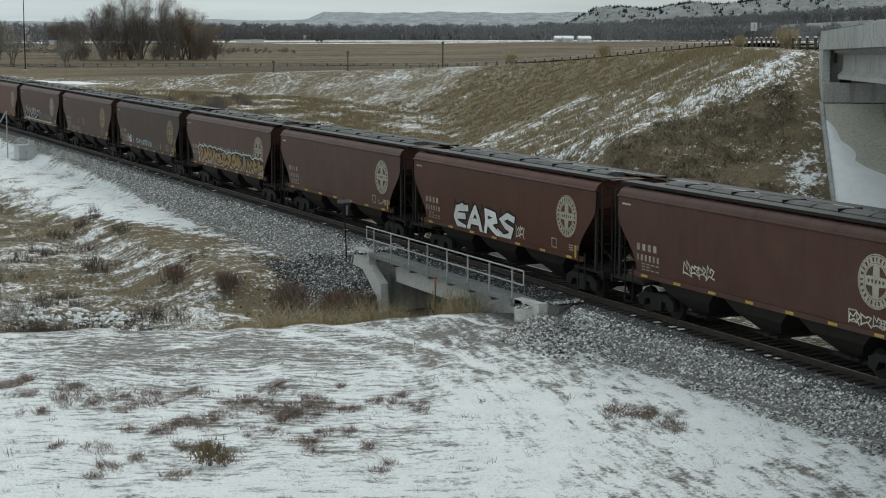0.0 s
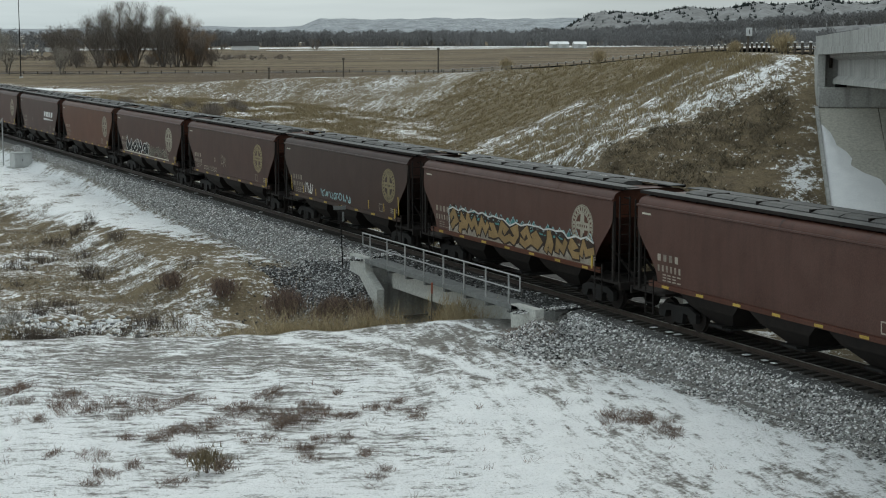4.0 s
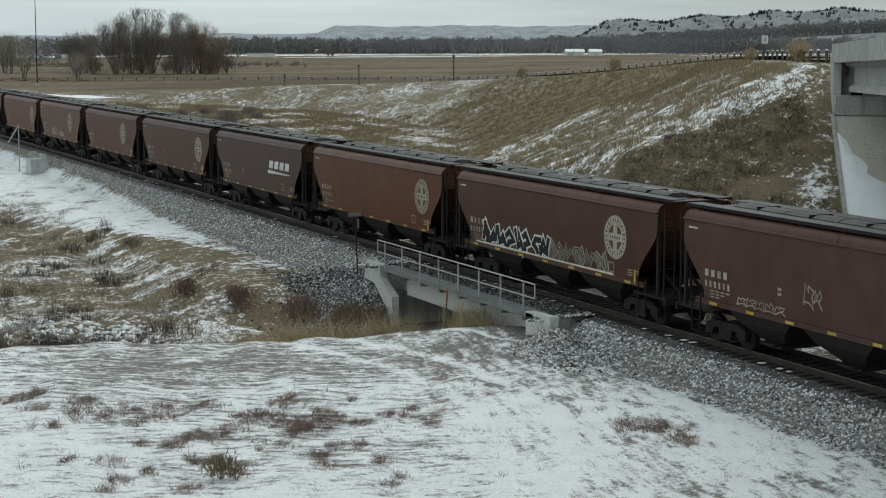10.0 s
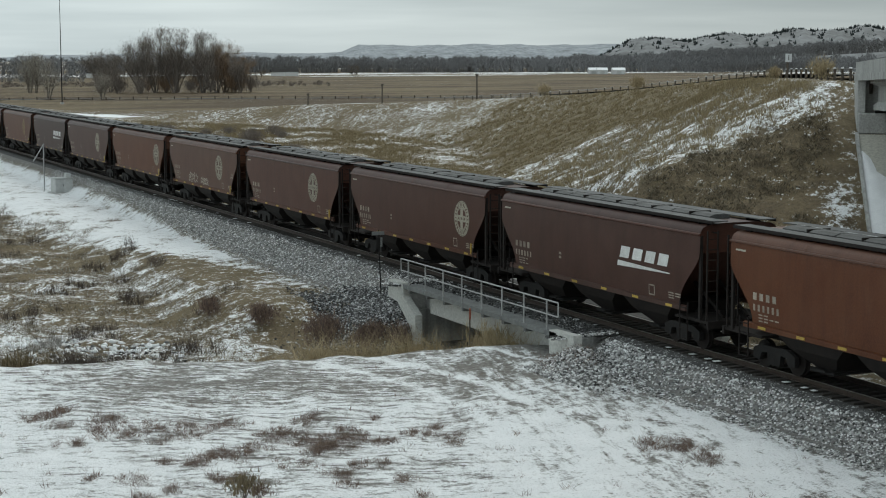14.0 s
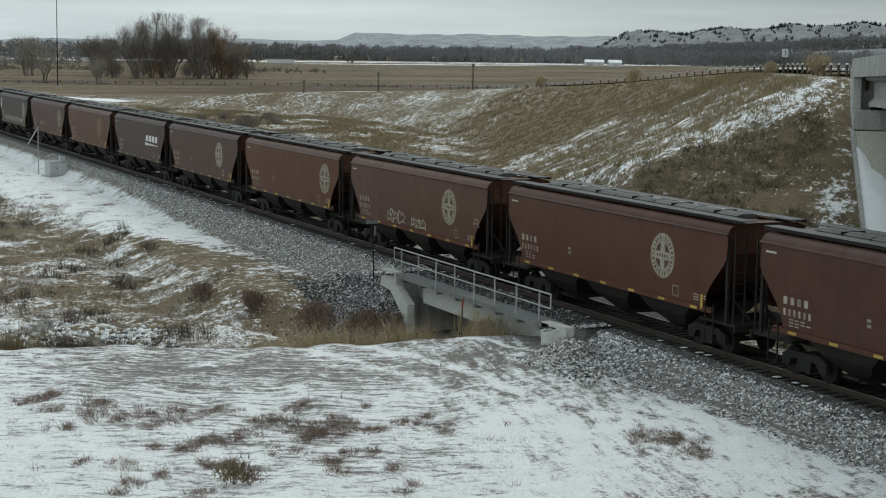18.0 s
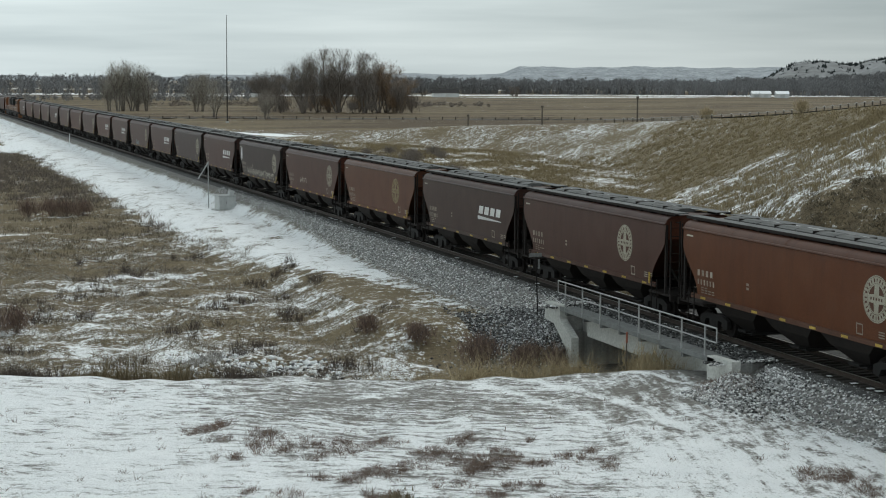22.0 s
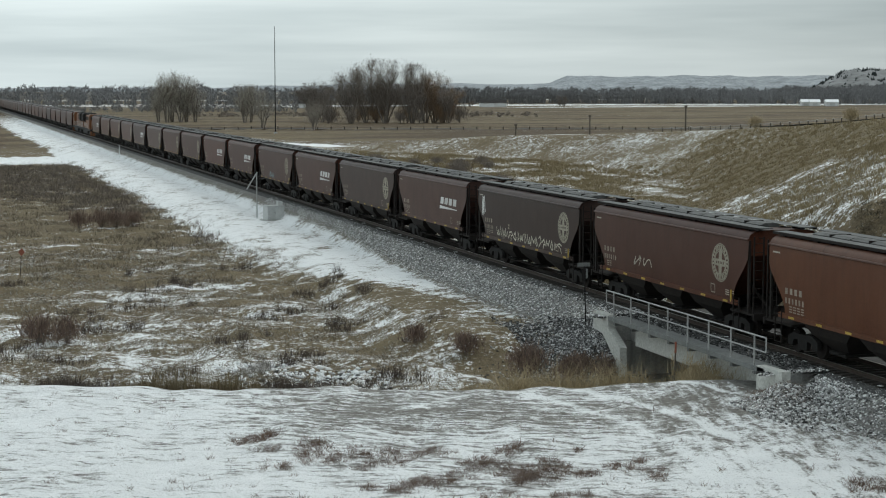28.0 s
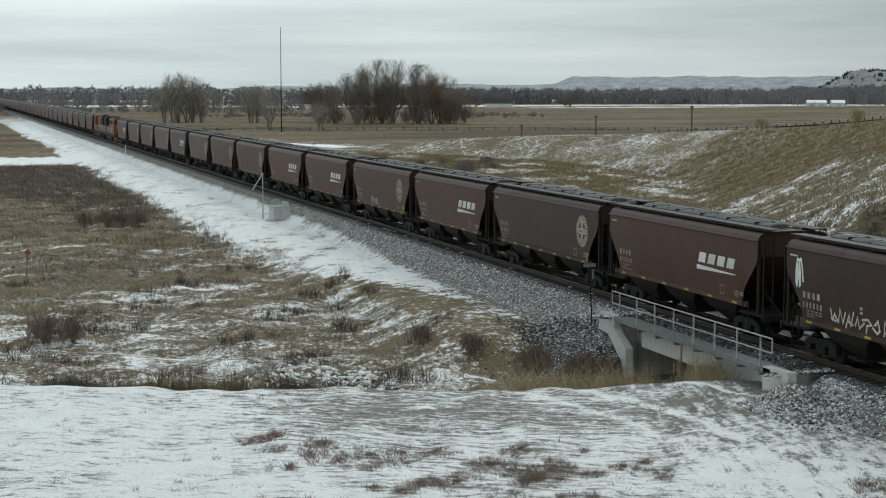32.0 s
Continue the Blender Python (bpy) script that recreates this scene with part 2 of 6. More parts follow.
M = {}
M["ground"] = ground_material()
M["stone"] = island_mat("ballast_stone", [(0.16, (0.05, 0.049, 0.048)), (0.38, (0.25, 0.246, 0.24)), (0.62, (0.46, 0.452, 0.44)), (0.84, (0.88, 0.88, 0.875))])
M["darkstone"] = island_mat("dark_broken_stone", [(0.16, (0.018, 0.018, 0.018)), (0.45, (0.075, 0.074, 0.073)), (0.68, (0.20, 0.198, 0.195)), (0.84, (0.62, 0.62, 0.62))])
# deck stones: a darker ballast colour that stands in for shade
M["deckstone"] = island_mat("shaded_deck_stone", [(0.16, (0.014, 0.014, 0.014)), (0.5, (0.05, 0.05, 0.049)), (0.75, (0.13, 0.129, 0.127)), (0.9, (0.36, 0.36, 0.355))])
M["ballast"] = weathered("ballast_bed", (0.04, 0.039, 0.038), (0.12, 0.117, 0.114), 0.9, scale=2.0, fine=14.0, bump=0.8, random_amt=0)
M["tie"] = weathered("creosoted_tie", (0.022, 0.019, 0.017), (0.06, 0.054, 0.048), 0.85, scale=4.0)
M["rail"] = weathered("rail_steel", (0.045, 0.033, 0.027), (0.09, 0.07, 0.058), 0.5, 0.6, random_amt=0)
M["railtop"] = weathered("polished_rail_head", (0.45, 0.43, 0.40), (0.6, 0.58, 0.55), 0.35, 0.8, random_amt=0)
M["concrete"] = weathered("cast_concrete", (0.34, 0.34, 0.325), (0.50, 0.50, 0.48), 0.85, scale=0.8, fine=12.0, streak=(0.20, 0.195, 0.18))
M["pave"] = weathered("slope_paving_concrete", (0.44, 0.425, 0.37), (0.57, 0.55, 0.48), 0.85, scale=0.5, fine=9.0, random_amt=0.1)
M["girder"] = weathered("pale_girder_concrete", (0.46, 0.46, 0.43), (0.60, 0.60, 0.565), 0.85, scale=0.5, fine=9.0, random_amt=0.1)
M["galv"] = weathered("galvanised_steel", (0.32, 0.325, 0.32), (0.50, 0.505, 0.50), 0.5, 0.5)
M["post"] = weathered("weathered_wood", (0.055, 0.045, 0.036), (0.13, 0.11, 0.09), 0.9)
M["dark"] = weathered("grimy_black_steel", (0.007, 0.0065, 0.006), (0.02, 0.018, 0.017), 0.75)
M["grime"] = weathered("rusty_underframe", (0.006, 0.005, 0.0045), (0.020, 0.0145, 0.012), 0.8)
M["red"] = car_paint("oxide_red_paint", (0.059, 0.0225, 0.0142), (0.083, 0.039, 0.028))
M["brown"] = car_paint("dark_brown_paint", (0.030, 0.0165, 0.0132), (0.050, 0.032, 0.0265))
M["mauve"] = car_paint("mineral_brown_paint", (0.055, 0.0232, 0.016), (0.086, 0.044, 0.034))
M["rust"] = car_paint("rusty_orange_brown_paint", (0.078, 0.030, 0.0155), (0.112, 0.052, 0.031))
M["roof"] = weathered("walkway_grating", (0.06, 0.061, 0.06), (0.15, 0.152, 0.15), 0.7, 0.3, scale=1.2)
M["hatch"] = weathered("dull_grey_hatch_steel", (0.06, 0.06, 0.058), (0.15, 0.15, 0.147), 0.75, 0.2, scale=1.5)
M["cream"] = weathered("faded_cream_stencil", (0.42, 0.40, 0.33), (0.62, 0.59, 0.50), 0.7, scale=2.0, random_amt=0.3)
M["emblem"] = weathered("yellowed_emblem_paint", (0.27, 0.248, 0.187), (0.41, 0.385, 0.31), 0.7, scale=2.0, random_amt=0.25)
M["oldgold"] = weathered("tarnished_gold_emblem_paint", (0.20, 0.16, 0.085), (0.29, 0.24, 0.14), 0.7, scale=2.0)
M["faint"] = weathered("worn_pale_stencil", (0.20, 0.165, 0.135), (0.38, 0.34, 0.28), 0.7, scale=3.0, random_amt=0.5)
M["white"] = weathered("white_stencil_paint", (0.55, 0.55, 0.53), (0.74, 0.74, 0.72), 0.7)
M["yellow"] = weathered("yellow_reflector", (0.33, 0.22, 0.04), (0.50, 0.35, 0.07), 0.5)
M["snow"] = weathered("settled_snow", (0.78, 0.79, 0.80), (0.90, 0.905, 0.91), 0.9, scale=2.0, random_amt=0)
M["oldsnow"] = weathered("thin_old_snow", (0.36, 0.365, 0.37), (0.62, 0.63, 0.635), 0.9, scale=3.0, random_amt=0.2)
M["gold"] = weathered("ochre_spray_paint", (0.22, 0.14, 0.055), (0.33, 0.22, 0.10), 0.7, scale=2.5)
M["umber"] = weathered("dark_brown_spray_paint", (0.022, 0.014, 0.010), (0.05, 0.032, 0.022), 0.7)
M["cyan"] = weathered("pale_blue_spray_paint", (0.22, 0.38, 0.42), (0.42, 0.58, 0.60), 0.7)
M["teal"] = weathered("teal_spray_paint", (0.05, 0.16, 0.16), (0.10, 0.26, 0.26), 0.7)
M["black"] = weathered("black_spray_paint", (0.008, 0.008, 0.009), (0.02, 0.02, 0.022), 0.7)
M["orange"] = weathered("locomotive_orange", (0.12, 0.048, 0.02), (0.18, 0.076, 0.032), 0.5, scale=1.0)
M["asphalt"] = weathered("road_asphalt", (0.045, 0.045, 0.046), (0.085, 0.085, 0.086), 0.9, scale=0.4)
M["greybox"] = weathered("pale_grey_cabinet", (0.42, 0.43, 0.42), (0.55, 0.56, 0.55), 0.6)
M["board"] = weathered("weathered_grey_board", (0.14, 0.145, 0.14), (0.24, 0.245, 0.24), 0.7)
M["signred"] = weathered("faded_red_marker", (0.22, 0.07, 0.045), (0.30, 0.11, 0.07), 0.6)
M["housewall"] = weathered("white_farm_wall", (0.62, 0.63, 0.63), (0.78, 0.79, 0.79), 0.8)
M["ridge"] = weathered("stony_ridge_with_snow", (0.115, 0.115, 0.112), (0.27, 0.274, 0.278), 0.95, scale=0.022, fine=0.11, bump=0, random_amt=0)
M["glass"] = nodes_of("dark_glass", 0.1)[0]
M["glass"].node_tree.nodes["Principled BSDF"].inputs["Base Color"].default_value = (0.02, 0.025, 0.03, 1)
M["reed"] = island_mat("dry_reed", [(0.0, (0.22, 0.17, 0.10)), (0.5, (0.38, 0.305, 0.185)), (1.0, (0.55, 0.46, 0.30))])
M["weed"] = island_mat("brown_weed", [(0.0, (0.085, 0.058, 0.050)), (0.5, (0.175, 0.122, 0.098)), (1.0, (0.32, 0.235, 0.175))])
M["darkweed"] = island_mat("dark_brown_scrub", [(0.0, (0.045, 0.037, 0.033)), (0.5, (0.085, 0.068, 0.058)), (1.0, (0.15, 0.12, 0.098))])
M["thicket"] = island_mat("grey_brown_thicket", [(0.0, (0.075, 0.063, 0.054)), (0.5, (0.145, 0.12, 0.10)), (1.0, (0.26, 0.22, 0.185))])
# weeds before the abutment: drab brown, with the shade there painted in
M["coneweed"] = island_mat("shaded_olive_weeds", [(0.0, (0.075, 0.063, 0.043)), (0.5, (0.125, 0.105, 0.072)), (1.0, (0.21, 0.175, 0.12))])
M["olive"] = island_mat("olive_brown_stalks", [(0.0, (0.10, 0.078, 0.046)), (0.5, (0.17, 0.135, 0.078)), (1.0, (0.27, 0.21, 0.125))])
M["frost"] = island_mat("frosted_grass", [(0.0, (0.16, 0.12, 0.075)), (0.45, (0.28, 0.23, 0.16)), (0.7, (0.5, 0.49, 0.46)), (1.0, (0.72, 0.73, 0.73))])
M["rime"] = island_mat("frost_crusted_twigs", [(0.0, (0.12, 0.10, 0.08)), (0.45, (0.40, 0.38, 0.35)), (1.0, (0.86, 0.85, 0.82))])
M["marsh"] = island_mat("grey_tan_marsh_grass", [(0.0, (0.115, 0.095, 0.068)), (0.5, (0.205, 0.172, 0.125)), (1.0, (0.33, 0.285, 0.215))])
M["tanslope"] = island_mat("tan_bunch_grass", [(0.0, (0.135, 0.104, 0.056)), (0.5, (0.265, 0.21, 0.12)), (1.0, (0.40, 0.33, 0.205))])
M["bark"] = weathered("grey_bark", (0.11, 0.094, 0.08), (0.22, 0.19, 0.165), 0.9)
M["twig"] = island_mat("bare_twigs", [(0.0, (0.12, 0.102, 0.088)), (1.0, (0.26, 0.22, 0.188))])
M["twigred"] = island_mat("russet_twigs", [(0.0, (0.15, 0.10, 0.064)), (1.0, (0.33, 0.225, 0.14))])
M["twigpale"] = island_mat("pale_twigs", [(0.0, (0.22, 0.20, 0.165)), (1.0, (0.40, 0.365, 0.31))])
# far woods: the haze of the distance is mixed into this pale grey
M["farwood"] = island_mat("hazed_bare_woods", [(0.0, (0.165, 0.165, 0.17)), (1.0, (0.225, 0.222, 0.22))])
M["pine"] = island_mat("dark_pine", [(0.0, (0.016, 0.022, 0.022)), (1.0, (0.045, 0.055, 0.052))])
# far hills: snow-dusted ground, with bluish haze put into the colour
M["hill"] = weathered("hazed_snowy_bluff", (0.15, 0.16, 0.17), (0.40, 0.425, 0.45), 0.95, scale=0.035, fine=0.16, bump=0, random_amt=0)


# ---------------------------------------------------------------- mesh building
class Geo:
    """Gathers vertices and faces for one mesh."""

    def __init__(self):
        self.v, self.f = [], []

    def add(self, verts, faces):
        n = len(self.v)
        self.v += [tuple(p) for p in verts]
        self.f += [tuple(i + n for i in q) for q in faces]
        return self

    def box(self, a, b, bev=0.0):
        (x0, y0, z0), (x1, y1, z1) = a, b
        if bev <= 0:
            vs = [(x, y, z) for z in (z0, z1) for y in (y0, y1) for x in (x0, x1)]
            return self.add(vs, [(0, 2, 3, 1), (4, 5, 7, 6), (0, 1, 5, 4), (2, 6, 7, 3), (0, 4, 6, 2), (1, 3, 7, 5)])
        ring = lambda i, z: [(x0 + i, y0, z), (x1 - i, y0, z), (x1, y0 + i, z), (x1, y1 - i, z), (x1 - i, y1, z), (x0 + i, y1, z), (x0, y1 - i, z), (x0, y0 + i, z)]
        inner = lambda z: [(x0 + bev, y0 + bev, z), (x1 - bev, y0 + bev, z), (x1 - bev, y0 + bev, z), (x1 - bev, y1 - bev, z), (x1 - bev, y1 - bev, z), (x0 + bev, y1 - bev, z), (x0 + bev, y1 - bev, z), (x0 + bev, y0 + bev, z)]
        return self.loft([inner(z0), ring(bev, z0 + bev), ring(bev, z1 - bev), inner(z1)], True)

    def loft(self, rings, caps=False):
        n, fs = len(rings[0]), []
        for k in range(len(rings) - 1):
            for i in range(n):
                j = (i + 1) % n
                fs.append((k * n + i, k * n + j, (k + 1) * n + j, (k + 1) * n + i))
        if caps:
            fs += [tuple(reversed(range(n))), tuple(range((len(rings) - 1) * n, len(rings) * n))]
        return self.add([p for r in rings for p in r], fs)

    def sheet(self, rows):
        n, fs = len(rows[0]), []
        for k in range(len(rows) - 1):
            for i in range(n - 1):
                fs.append((k * n + i, k * n + i + 1, (k + 1) * n + i + 1, (k + 1) * n + i))
        return self.add([p for r in rows for p in r], fs)

    def tube(self, pts, r, n=6, r_end=None):
        pts = [Vector(p) for p in pts]
        rings = []
        for i, p in enumerate(pts):
            d = (pts[min(i + 1, len(pts) - 1)] - pts[max(i - 1, 0)]).normalized()
            u = d.orthogonal().normalized()
            w = d.cross(u)
            rr = r if r_end is None else r + (r_end - r) * i / (len(pts) - 1)
            rings.append([p + (u * math.cos(2 * math.pi * k / n) + w * math.sin(2 * math.pi * k / n)) * rr for k in range(n)])
        return self.loft(rings, True)

    def prism(self, poly, axis, a, b):
        """Extrudes a polygon, given in the two other axes in order, along axis from a to b."""
        def put(p, t):
            q = list(p)
            q.insert("xyz".index(axis), t)
            return tuple(q)
        return self.loft([[put(p, a) for p in poly], [put(p, b) for p in poly]], True)

    def disc(self, c, r, axis, t, n=20):
        poly = [(c[0] + r * math.cos(2 * math.pi * k / n), c[1] + r * math.sin(2 * math.pi * k / n)) for k in range(n)]
        return self.prism(poly, axis, t[0], t[1])

    def mesh(self, name, mat, smooth=False):
        me = bpy.data.meshes.new(name)
        me.from_pydata(self.v, [], self.f)
        bm = bmesh.new()
        bm.from_mesh(me)
        bmesh.ops.recalc_face_normals(bm, faces=bm.faces)
        bm.to_mesh(me)
        bm.free()
        if smooth:
            for poly in me.polygons:
                poly.use_smooth = True
        me.materials.append(M[mat])
        return me


def part(name, geo, mat, parent, label="", smooth=False, at=None):
    """One mesh object under a thing or under a part."""
    ob = new(name, geo.mesh(name, mat, smooth) if isinstance(geo, Geo) else geo)
    ob.parent = parent
    if at is not None:
        ob.matrix_basis = at
    if label:
        tagged(ob, label)
    return ob


def thing(name, label, category, group="", at=None, kind=""):
    ob = new(name)
    if at is not None:
        ob.matrix_basis = at
    return tagged(ob, label, category, group, kind)


def solid(name, geo, mat, label, category, kind="", group="", smooth=False):
    return tagged(new(name, geo.mesh(name, mat, smooth)), label, category, group, kind)


def raw_mesh(name, verts, faces_flat, size, mat, smooth=False):
    """A mesh from arrays: verts n x 3, faces as rows of equal size."""
    me = bpy.data.meshes.new(name)
    nf = len(faces_flat) // size
    me.vertices.add(len(verts))
    me.vertices.foreach_set("co", np.asarray(verts, np.float32).ravel())
    me.loops.add(len(faces_flat))
    me.loops.foreach_set("vertex_index", np.asarray(faces_flat, np.int32))
    me.polygons.add(nf)
    me.polygons.foreach_set("loop_start", np.arange(nf, dtype=np.int32) * size)
    me.polygons.foreach_set("loop_total", np.full(nf, size, np.int32))
    if smooth:
        me.polygons.foreach_set("use_smooth", np.ones(nf, bool))
    me.update(calc_edges=True)
    me.materials.append(M[mat])
    return me

# ---------------------------------------------------------------- the lie of the land
TRACK_X = 32.8
ROAD_DIR = radians(32)
ABUT = (53.3, 60.6)            # road's middle at the far abutment
ROAD_KEYS = ((53.3, 60.6, 9.38), (88.0, 122.0, 8.5), (109.5, 186.0, 5.9), (114.5, 238.0, 3.8), (112.0, 270.0, 2.6), (101.0, 303.0, 1.3), (81.0, 338.0, -1.6), (66.0, 385.0, -2.2), (56.0, 470.0, -2.3), (50.0, 700.0, -2.3), (50.0, 1500.0, -2.3))


def catmull(keys, per=24):
    keys = [np.array(k, float) for k in keys]
    keys = [2 * keys[0] - keys[1]] + keys + [2 * keys[-1] - keys[-2]]
    out = []
    for i in range(1, len(keys) - 2):
        p0, p1, p2, p3 = keys[i - 1:i + 3]
        for t in np.arange(per) / per:
            out.append(0.5 * (2 * p1 + (p2 - p0) * t + (2 * p0 - 5 * p1 + 4 * p2 - p3) * t * t + (3 * p1 - p0 - 3 * p2 + p3) * t ** 3))
    return np.array(out + [keys[-2]])


ROAD = catmull(ROAD_KEYS)


def smooth(a, b, x):
    t = np.clip((x - a) / (b - a), 0, 1)
    return t * t * (3 - 2 * t)


def wave(x, y, seed, size):
    """Cheap smooth noise, about -1 to 1, made of turned sines."""
    r = np.random.RandomState(seed)
    out = np.zeros_like(x)
    for k in range(6):
        a, ph, s = r.uniform(0, 2 * math.pi), r.uniform(0, 6.28), r.uniform(0.6, 1.9) * 2 * math.pi / size
        out += np.sin((x * math.cos(a) + y * math.sin(a)) * s + ph)
    return out / 3.2


def road_near(x, y):
    """Distance to the road's middle, its height there, and the side (positive: towards the track)."""
    d2 = np.full(x.shape, 1e18)
    z = np.zeros_like(x)
    for i in range(len(ROAD) - 1):
        a, b = ROAD[i], ROAD[i + 1]
        ab = b[:2] - a[:2]
        t = np.clip(((x - a[0]) * ab[0] + (y - a[1]) * ab[1]) / (ab @ ab), 0, 1)
        q = (x - a[0] - ab[0] * t) ** 2 + (y - a[1] - ab[1] * t) ** 2
        near = q < d2
        d2 = np.where(near, q, d2)
        z = np.where(near, a[2] + (b[2] - a[2]) * t, z)
    return np.sqrt(d2), z


def bench_edge(x):
    return 69.0 - 0.347 * x + 0.16 * np.sin(x * 0.55) + 0.12 * np.sin(x * 1.7 + 1)


def land(x, y, rough=1.0):
    """Height of the ground."""
    x, y = np.asarray(x, float), np.asarray(y, float)
    far = smooth(150, 420, y)
    z = -2.9 + 0.5 * smooth(70, 130, y) - 0.1 * far
    edge = bench_edge(x)
    z = z - 0.9 * np.exp(-((y - edge - 5.4) / 2.2) ** 2) * smooth(90, 60, np.abs(x - 20))
    z = z + rough * 0.16 * wave(x, y, 3, 5.0) * smooth(30, 24, x)
    # service track beside the rails
    row = smooth(21.0, 25.0, x + 0.7 * np.sin(y * 0.11)) * smooth(73.0, 78.5, y) * smooth(37, 35, x)
    z = z + (-1.55 + rough * 0.04 * wave(x, y, 5, 4.0) - z) * row
    # land beyond the rails
    z = z + (-1.9 + rough * 0.12 * wave(x, y, 6, 7.0) - z) * smooth(35.5, 38.5, x) * np.clip(smooth(3.0, 6.0, np.abs(y - edge - 4.6)), 0, 1)
    # snowy bench before the creek
    bench = smooth(4.6, -0.4, y - edge)
    bz = -1.5 + 0.4 * smooth(20, 29.5, x) + rough * (0.05 * wave(x, y, 8, 3.5) + 0.07 * wave(x, y, 9, 11.0))
    z = z + (bz - z) * bench
    # rising bank on which the camera stands
    up = smooth(15.0, 4.0, np.hypot(x * 0.9, y))
    z = z + (8.4 - z) * up * smooth(31, 20, x)
    z = z + 0.6 * np.exp(-(((x - 29.3) / 0.9) ** 2 + ((y - 53.9) / 1.3) ** 2))
    # railway bank
    t = np.abs(x - TRACK_X)
    bank = -0.32 - np.maximum(0, t - 1.75) / 1.6
    opening = smooth(54.9, 56.1, y) * smooth(72.4, 71.2, y)
    z = np.where(opening > 0.5, z, np.maximum(z, bank))
    cone = np.where((y >= 54.5) & (y <= 72.8), bank - np.maximum(0, np.minimum(y - 55.5, 71.75 - y)) * 0.7, -99.0)
    z = np.where((opening > 0.5) & (t > 2.95), np.maximum(z, cone), z)
    # road embankment
    r, rz = road_near(x, y)
    a = (x - ABUT[0]) * math.sin(ROAD_DIR) + (y - ABUT[1]) * math.cos(ROAD_DIR)
    side = np.abs((x - ABUT[0]) * math.cos(ROAD_DIR) - (y - ABUT[1]) * math.sin(ROAD_DIR))
    lat_r = np.where(a < 3.1, side, r)
    emb = np.where(a < 3.1, 9.38, rz) - 0.35 - np.hypot(np.maximum(0, lat_r - 6.2) / 2.15, np.maximum(0, 3.1 - a) / 1.7)
    emb = emb + rough * 0.22 * wave(x, y, 12, 6.0) * smooth(6.5, 9, lat_r)
    emb = emb - 0.75 * np.maximum(0, 41.0 - x)
    z = np.maximum(z, emb)
    return z


def ground_z(x, y):
    return float(land(np.array([x]), np.array([y]))[0])


def spaced(*runs):
    out = [runs[0][0]]
    for a, b, step0, step1 in runs:
        x = a
        while x < b - 1e-6:
            k = (x - a) / (b - a)
            x = min(b, x + step0 * (step1 / step0) ** k)
            out.append(x)
    return np.array(out)


GX = spaced((-2500, -60, 300, 8), (-60, -4, 8, 0.6), (-4, 38, 0.32, 0.32), (38, 75, 0.4, 0.8), (75, 210, 0.9, 3.0), (210, 3200, 4, 260))
GY = spaced((-400, 24, 60, 1.0), (24, 100, 0.32, 0.34), (100, 180, 0.36, 1.0), (180, 480, 1.2, 4.0), (480, 4600, 5, 300))
gx, gy = np.meshgrid(GX, GY)
gz = land(gx, gy)
nx, ny = len(GX), len(GY)
idx = np.arange(nx * ny).reshape(ny, nx)
quads = np.stack([idx[:-1, :-1], idx[:-1, 1:], idx[1:, 1:], idx[1:, :-1]], -1).reshape(-1, 4)
ground_me = raw_mesh("ground", np.stack([gx, gy, gz], -1).reshape(-1, 3), quads.ravel(), 4, "ground", True)


# a drift of weeds: middle, half width across the view, half depth, thickness of growth
WEEDS_A = ((13.4, 50.9, 0.68, 0.7, 1.0), (15.2, 51.2, 0.55, 0.36, 0.6), (16.1, 48.9, 0.62, 0.67, 1.0), (16.9, 47.6, 0.35, 0.54, 1.4), (17.9, 48.0, 0.49, 0.66, 1.4), (19.0, 47.4, 0.27, 0.28, 1.0), (20.1, 47.9, 0.22, 0.28, 1.0), (21.1, 48.3, 0.18, 0.23, 1.0), (20.9, 46.4, 0.22, 0.38, 1.0), (13.0, 46.9, 0.29, 0.4, 1.2), (13.8, 47.5, 0.26, 0.31, 0.9), (14.4, 47.3, 0.3, 0.41, 1.2), (13.3, 44.9, 0.41, 0.28, 0.9), (12.1, 47.3, 0.25, 0.2, 0.8), (17.2, 44.9, 0.25, 0.29, 0.9), (17.7, 44.5, 0.17, 0.29, 1.0))
WEEDS_B = ((16.2, 44.0, 0.24, 0.23, 0.9), (16.2, 42.8, 0.32, 0.2, 0.6), (9.6, 45.9, 0.12, 0.2, 0.9), (10.7, 45.5, 0.36, 0.28, 0.8), (10.4, 43.6, 0.27, 0.2, 0.8), (9.8, 42.6, 0.23, 0.2, 0.5), (11.4, 44.1, 0.2, 0.2, 0.5), (11.9, 41.9, 0.26, 0.2, 0.6), (15.6, 45.5, 0.5, 0.29, 0.4), (10.2, 54.8, 0.53, 0.26, 0.8), (10.1, 53.3, 0.38, 0.2, 0.8), (11.4, 52.6, 0.37, 0.49, 0.8), (11.8, 51.2, 0.27, 0.2, 0.6), (12.6, 51.8, 0.46, 0.48, 0.5), (10.3, 50.9, 0.18, 0.2, 0.7), (9.6, 50.9, 0.09, 0.2, 0.7))
